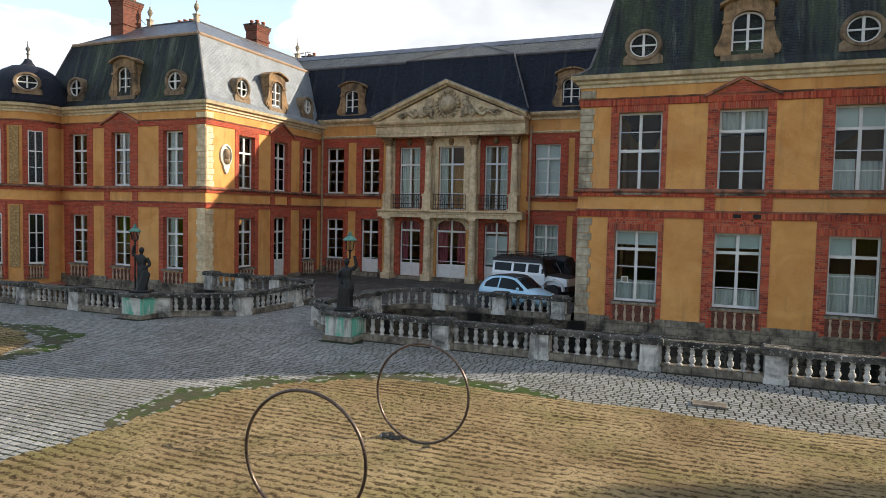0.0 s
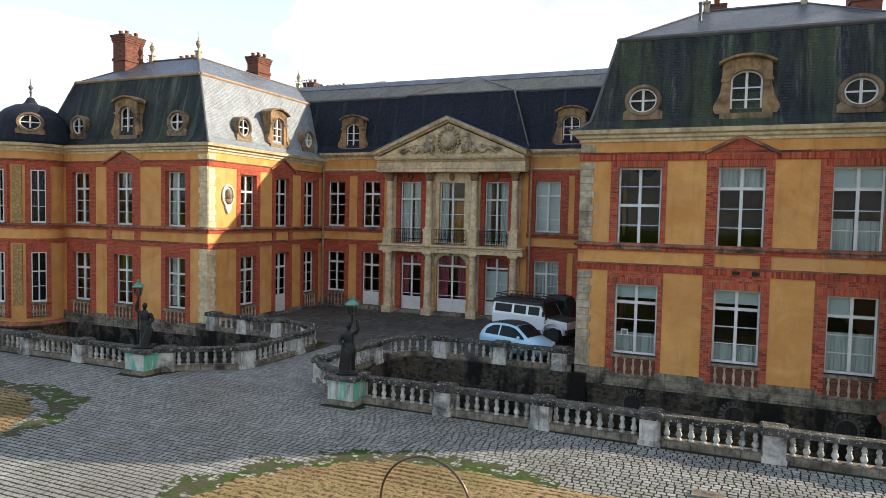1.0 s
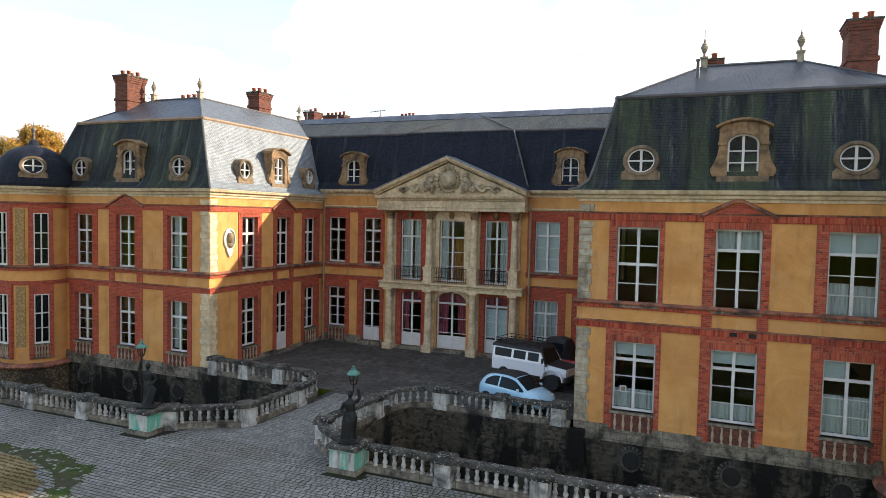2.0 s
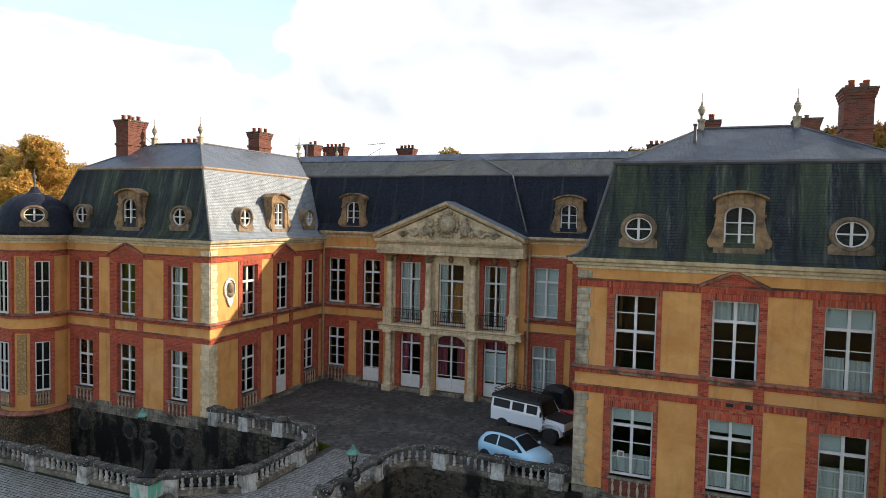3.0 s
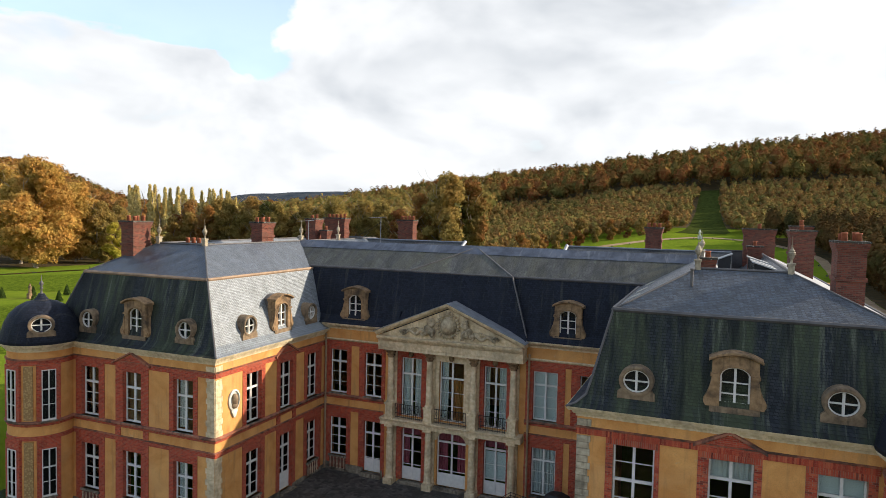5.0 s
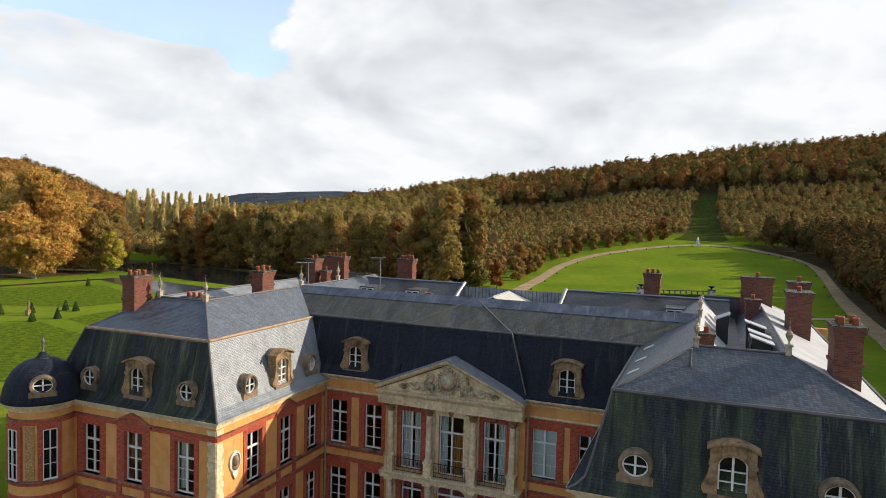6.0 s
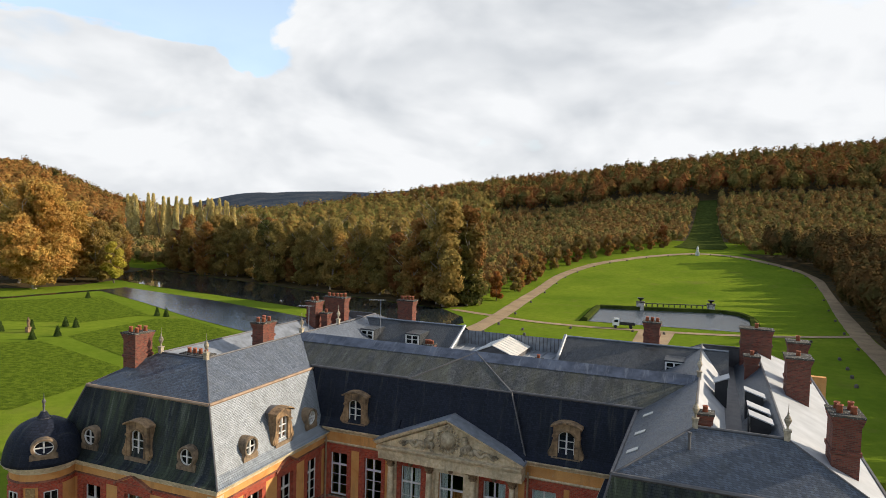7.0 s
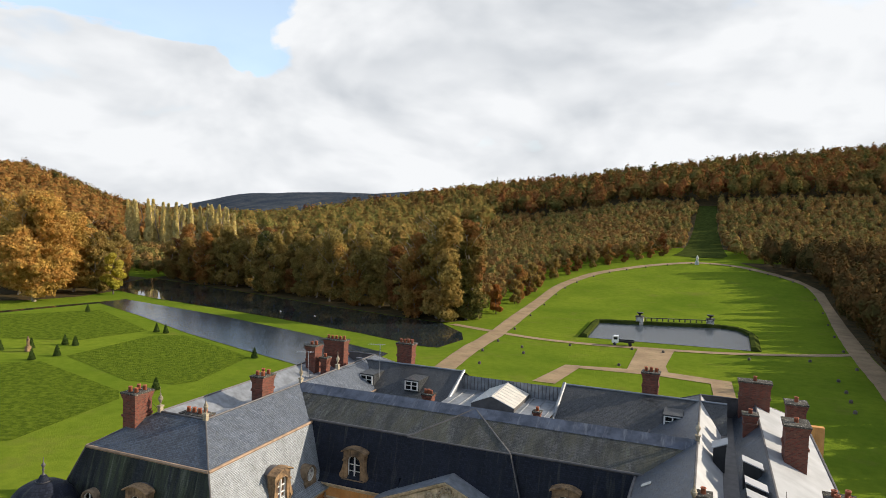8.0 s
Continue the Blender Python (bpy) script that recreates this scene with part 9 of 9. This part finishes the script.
# ---- garden things ----


def topiary(x, y, h=2.0):
    """A clipped yew cone of small leaves, on a short stem."""
    t = thing("topiary", (x, y, 0.0), "dark clipped yew cone on the lawn", "shrub", "clipped yews")
    r = np.random.default_rng(int(abs(x * 7 + y * 3)))
    n = 900
    k = r.random(n) ** 0.6
    a = r.uniform(0, 6.283, n)
    rad = 0.62 * k * (0.92 + 0.12 * r.random(n))
    c = np.stack([x + rad * np.cos(a), y + rad * np.sin(a), 0.08 + h * (1 - k) + 0.0 * a], 1)
    d = r.normal(size=(n, 2, 3)) * 0.10
    v = np.stack([c, c + d[:, 0], c + d[:, 1]], 1).reshape(-1, 3)
    under(new("foliage", raw_mesh("foliage", v, 3, HEDGE)), t)
    bm = bmesh.new()
    lathe(bm, [(0.56, 0.05), (0.30, h * 0.5), (0.02, h * 0.96)], x, y, 0.0, 10)
    part("core", bm, HEDGE, t)


for x, y in ((-125.1, 84.0), (-113.0, 81.5), (-112.2, 85.9), (-120.0, 93.7), (-117.4, 93.9), (-152.0, 125.6), (-115.7, 113.2), (-113.0, 113.2), (-80.5, 102.6), (-79.2, 77.0), (-122.0, 88.0)):
    topiary(x, y)
bm = bmesh.new()
box(bm, -120.4, -119.6, 85.5, 86.3, 0.03, 1.0)
lathe(bm, [(0.30, 1.0), (0.26, 1.6), (0.32, 2.2), (0.22, 2.5), (0.14, 2.6), (0.17, 2.75), (0.05, 2.92)], -120, 85.9, 0, 10)
tagged(part("garden_statue", bm, DORMER), "weathered ochre stone garden figure on a block", "statue")


def pond_urn(x, y):
    u = thing("garden_urn", (x, y, 0.0), "stone urn on a tall block behind the pond", "urn", "urns behind the pond")
    bm = bmesh.new()
    box(bm, x - 1.0, x + 1.0, y - 1.0, y + 1.0, 0.0, 2.2)
    part("block", bm, BALUSTER, u)
    bm = bmesh.new()
    box(bm, x - 1.15, x + 1.15, y - 1.15, y + 1.15, 2.2, 2.4)
    part("cap", bm, COPING, u)
    bm = bmesh.new()
    lathe(bm, [(0.45, 2.4), (0.25, 2.6), (0.3, 2.8), (0.75, 3.1), (1.0, 3.35), (0.95, 3.4), (0.6, 3.35)], x, y, 0, 14)
    part("bowl", bm, BRONZE, u)


pond_urn(-18.0, 190.5)
pond_urn(0.2, 197.0)
bm = bmesh.new()
for i in range(11):
    box(bm, -16.6 + 1.45 * i, -16.3 + 1.45 * i, 191.2 + 0.5 * i, 191.5 + 0.5 * i, 1.0, 1.75)
loft(bm, [[(-17, 191.0, z), (-0.8, 196.6, z), (-0.8, 197.0, z), (-17, 191.4, z)] for z in (1.75, 1.95)])
tagged(part("pond_parapet", bm, COPING), "low stone parapet along the back of the pond", "parapet")
bm = bmesh.new()
hz = height(-6.3, 332)
box(bm, -7.2, -5.4, 331.1, 332.9, hz, hz + 1.6)
lathe(bm, [(0.55, 1.6), (0.5, 2.4), (0.6, 3.2), (0.4, 3.7), (0.25, 3.9), (0.3, 4.2), (0.1, 4.5)], -6.3, 332, hz, 10)
tagged(part("garden_statue", bm, MEDALLION), "white stone figure at the end of the meadow", "statue")


def bollard(x, y):
    b = bmesh.new()
    z = height(x, y)
    lathe(b, [(0.32, 0.0), (0.30, 0.35), (0.22, 0.5), (0.0, 0.58)], x, y, z + 0.02, 8)
    tagged(part("bollard", b, BARKDARK), "low dark stump marking the drive's edge", "bollard", "bollards along the drive")


for i in range(10, len(ARC) - 12, 3):
    (ax, ay), (bx, by) = ARC[i], ARC[i + 1]
    d = Vector((bx - ax, by - ay)).normalized()
    bollard(ax + d.y * 3.0, ay - d.x * 3.0)
for x, y in ((-9.2, 151.3), (-15.8, 151.0), (-9, 132), (-16.3, 132.6), (8, 153), (-29, 148), (-36, 134), (-41, 120), (-38, 140), (5.4, 131), (20, 158), (22.5, 140), (22.3, 131), (21.8, 124), (21.2, 117)):
    bollard(x, y)

# ---- small things on the house ----
m = thing("medallion", (XL, 28.45, 7.0), "oval marble medallion with a grey relief on the sunlit wall", "medallion")
f = lambda u, o, z: (XL + o, 28.45 + u, 7.0 + z)
bm = bmesh.new()
loft(bm, [oval(0, 0, 0.46, 0.60, f, 0.0), oval(0, 0, 0.46, 0.60, f, 0.08), oval(0, 0, 0.37, 0.50, f, 0.12), oval(0, 0, 0.35, 0.48, f, 0.04)])
part("frame", bm, MEDALLION, m)
bm = bmesh.new()
blob(bm, f(0, 0.10, 0.05), 0.26, 0.6, 0.9, 1.3)
blob(bm, f(0, 0.08, -0.30), 0.24, 0.6, 1.0, 0.7)
part("relief", bm, OCULUS, m, smooth=True)
bm = bmesh.new()
loft(bm, [[f(u, o, z) for u, z in ((-0.26, -0.55), (0.26, -0.55), (0.12, -0.85), (0.0, -0.98), (-0.12, -0.85))] for o in (0.0, 0.10)])
part("bracket", bm, MEDALLION, m)

# television aerials and cables on the garden roof
for x, y, z, h in ((-26.5, 49.6, 14.2, 3.0), (-31.0, 45.5, 14.4, 2.4)):
    a = thing("roof_aerial", (x, y, z), "thin metal television aerial on the roof", "aerial", "aerials on the roof")
    bm = bmesh.new()
    rod(bm, (x, y, z), (x, y, z + h), 0.03, seg=6)
    part("mast", bm, LEAD, a)
    bm = bmesh.new()
    rod(bm, (x - 1.1, y, z + h - 0.1), (x + 0.5, y, z + h), 0.02, seg=5)
    for i in range(7):
        rod(bm, (x - 1.0 + 0.22 * i, y - 0.3, z + h - 0.09 + 0.013 * i), (x - 1.0 + 0.22 * i, y + 0.3, z + h - 0.09 + 0.013 * i), 0.012, seg=4)
    part("arms", bm, LEAD, a)
for n, (p, q) in enumerate((((-34.0, 31.5, 16.3), (-32.6, 31.5, 15.4)), ((-26.4, 49.6, 16.8), (-28.9, 46.5, 15.3)), ((-32.0, 48.0, 15.6), (-29.0, 46.0, 15.2)))):
    bm = bmesh.new()
    pts = [Vector(p).lerp(Vector(q), k / 8) - Vector((0, 0, 0.35 * math.sin(math.pi * k / 8))) for k in range(9)]
    for a, b in zip(pts, pts[1:]):
        rod(bm, a, b, 0.015, seg=4)
    tagged(part("cable", bm, IRON), "slack aerial cable across the roof", "cable")
bm = bmesh.new()
rod(bm, (-1.05, 30.1, 14.5), (-1.05, 30.1, 15.3), 0.065)
rod(bm, (-1.05, 30.1, 15.26), (-1.05, 30.1, 15.34), 0.09)
tagged(part("vent_pipe", bm, LEADDARK), "short lead vent pipe on the front slope", "pipe")


# skylights in the sunk gutter of the right roof: dark boxes blackened to hold their shade in the colour, glazed to the
# gutter, under tilted pale lids
SHADEBLACK = plain("shaded_black_board", (0.014, 0.014, 0.015), 0.7, 0.0, 0.3, 4.0)


def skylight(x0, x1, y0, y1, z0, z1):
    """x0 is the low side, x1 the high side over the gutter."""
    d = 1 if x1 > x0 else -1
    s = thing("skylight", (x0, y0, 14.0), "black roof light under a tilted pale lead lid, shade put into its colour", "skylight", "skylights of the right roof")
    bm = bmesh.new()
    loft(bm, [[(x0, y, 14.0), (x1, y, 13.75), (x1, y, z1), (x0, y, z0)] for y in (y0, y1)])
    part("box", bm, SHADEBLACK, s)
    bm = bmesh.new()
    loft(bm, [[(x0 - 0.10 * d, y, z0 - 0.02), (x1 + 0.09 * d, y, z1 + 0.03), (x1 + 0.09 * d, y, z1 + 0.09), (x0 - 0.10 * d, y, z0 + 0.04)] for y in (y0 - 0.07, y1 + 0.07)])
    part("lid", bm, LEADPALE, s)
    for i in range(4):
        bm = bmesh.new()
        y = y0 + (y1 - y0) * (i + 0.5) / 4
        box(bm, x1, x1 + 0.03 * d, y - 0.09, y + 0.09, z1 - 0.55, z1 - 0.06)
        part("pane", bm, GLASS, s)


for y in (33.5, 35.3, 38.6):
    skylight(2.46, 1.58, y, y + 0.85, 15.20, 15.50)
skylight(0.05, 0.72, 41.2, 42.3, 15.18, 15.50)
# pale roof lights in the slope towards the court
sl = (15.28 - 13.55) / (-0.85 - (XR + 1.1))
for a, y in ((-3.59, 36.65), (-3.69, 33.38), (-3.77, 30.62)):
    bm = bmesh.new()
    b, z0 = a + 0.50, 13.55 + (a - (XR + 1.1)) * sl + 0.012
    loft(bm, [[(a, y, z0 + d), (b, y, z0 + 0.50 * sl + d), (b, y + 0.42, z0 + 0.50 * sl + d), (a, y + 0.42, z0 + d)] for d in (0.0, 0.04)])
    tagged(part("roof_light", bm, WHITEROOF), "small flat roof light in the slates", "skylight", "roof lights of the right roof")

# ---- cobbles of the forecourt: the patch below the camera stone by stone, the rest as one ----
cells = []
rs = random.Random(9)
y = 4.0
row = 0
while y < 18.45:
    h = 0.165 + rs.uniform(-0.012, 0.012)
    x = -30.0 + rs.uniform(0, 0.3)
    while x < 13.0:
        w = rs.uniform(0.155, 0.235)
        cx, cy = x + w / 2, y + h / 2 + 0.02 * math.sin(x * 0.5 + row * 0.2)
        near_gate = -20.7 < cx < -10.3 and cy > 17.9
        if not on_sand(cx, cy, -0.35) and not near_gate:
            cells.append((cx, cy, w / 2 - 0.016, h / 2 - 0.020, rs.uniform(-0.05, 0.05)))
        x += w
    y += h
    row += 1
# the causeway up to the bridge
y = 17.93
while y < 26.6:
    h = 0.17 + rs.uniform(-0.012, 0.012)
    lo = float(np.interp(y, (18.0, 19.5, 20.3, 21.1, 25.2, 27), (-19.3, -18.8, -17.7, -16.8, -16.5, -16.5)))
    hi = float(np.interp(y, (18.0, 19.3, 20.0, 20.9, 25.0, 27), (-11.8, -12.2, -13.2, -13.7, -13.3, -13.3)))
    x = lo
    while x < hi:
        w = rs.uniform(0.16, 0.24)
        cells.append((x + w / 2, y + h / 2, w / 2 - 0.016, h / 2 - 0.020, rs.uniform(-0.06, 0.06)))
        x += w
    y += h
near = [c for c in cells if -14.6 < c[0] < -11.1 and 9.4 < c[1] < 12.4][:300]
chosen = set(near)
rest = [c for c in cells if c not in chosen]
tagged(new("cobbles", setts("cobbles", rest, COBBLE, 0.0, 0.008)), "grey granite setts with mossy joints", "paving", kind="stuff")
paved = thing("cobble_patch", (-13.3, 10.1, 0), "patch of worn granite setts with mossy joints", "paving", kind="structure")
kinds = []
for i in range(10):
    kinds.append(setts("sett", [(0, 0, 0.086 + 0.003 * (i % 5 - 2), 0.071, 0)], COBBLE, 0.0, 0.008, 50 + i))
for i, (x, y, a, b, turn) in enumerate(near):
    ob = under(new("sett", kinds[i % 10]), paved)
    ob.location = (x, y, 0.0)
    ob.rotation_euler = (0, 0, turn)
    ob.scale = (a / 0.086, b / 0.071, 1.0)


# ---- bricks of the right pavilion's front: those of the middle ground-floor bay one by one, the rest as one ----
rb = random.Random(31)


def brick_cells(a, b, c, d, upright):
    """Bricks (u, z, half width, half height) that fill a panel: stretchers and headers in courses, or soldiers side by side."""
    out = []
    if upright:
        n = max(1, round((b - a) / 0.078))
        for i in range(n):
            w = (b - a) / n
            out.append((a + (i + 0.5) * w, (c + d) / 2, w / 2 - 0.006, (d - c) / 2 - 0.004))
        return out
    rows = max(1, round((d - c) / 0.078))
    h = (d - c) / rows
    for j in range(rows):
        u, k = a, j % 2
        while u < b - 0.03:
            w = (0.225, 0.115)[k % 2] * rb.uniform(0.93, 1.07)
            if b - u - w < 0.07:
                w = b - u
            out.append((u + w / 2, c + (j + 0.5) * h, w / 2 - 0.006, h / 2 - 0.0055))
            u, k = u + w, k + 1
    return out


single, many = [], []
for a, b, c, d, f, up in LAID:
    for u, z, hw, hh in brick_cells(a, b, c, d, up):
        near_bay = -0.5 < u < 1.85 and z < 4.17 and len(single) < 300
        (single if near_bay else many).append((u, z, hw, hh, f))
verts, faces = [], []
for u, z, hw, hh, f in many:
    o, k, tw = 0.034 + rb.uniform(0, 0.012), len(verts), rb.uniform(-0.003, 0.003)
    for s, oo in ((1.0, 0.015), (0.94, o)):
        for p, q in ((-1, -1), (1, -1), (1, 1), (-1, 1)):
            verts.append(f(u + p * hw * s, oo, z + q * hh * s + tw * p))
    faces += [(k + 4, k + 5, k + 6, k + 7)] + [(k + i, k + (i + 1) % 4, k + 4 + (i + 1) % 4, k + 4 + i) for i in range(4)]
me = bpy.data.meshes.new("bricks")
me.from_pydata(verts, [], faces)
me.materials.append(BRICK_MANY)
under(new("bricks", me), right_pavilion, kind="stuff")
shapes = []
for i in range(6):
    me = bpy.data.meshes.new("brick")
    j = [rb.uniform(0.9, 0.97) for q in range(4)]
    vs = [(p, 0, q) for p, q in ((-1, -1), (1, -1), (1, 1), (-1, 1))]
    vs += [(p * j[k], -1, q * j[-k]) for k, (p, q) in enumerate(((-1, -1), (1, -1), (1, 1), (-1, 1)))]
    me.from_pydata(vs, [], [(4, 5, 6, 7), (0, 1, 5, 4), (1, 2, 6, 5), (2, 3, 7, 6), (3, 0, 4, 7)])
    me.materials.append(BRICK_ONE)
    shapes.append(me)
for i, (u, z, hw, hh, f) in enumerate(single):
    ob = under(new("brick", shapes[i % 6]), right_pavilion)
    ob.location = f(u, 0.015, z)
    ob.rotation_euler = (0, rb.uniform(-0.012, 0.012), 0)
    ob.scale = (hw, 0.019 + rb.uniform(0, 0.012), hh)
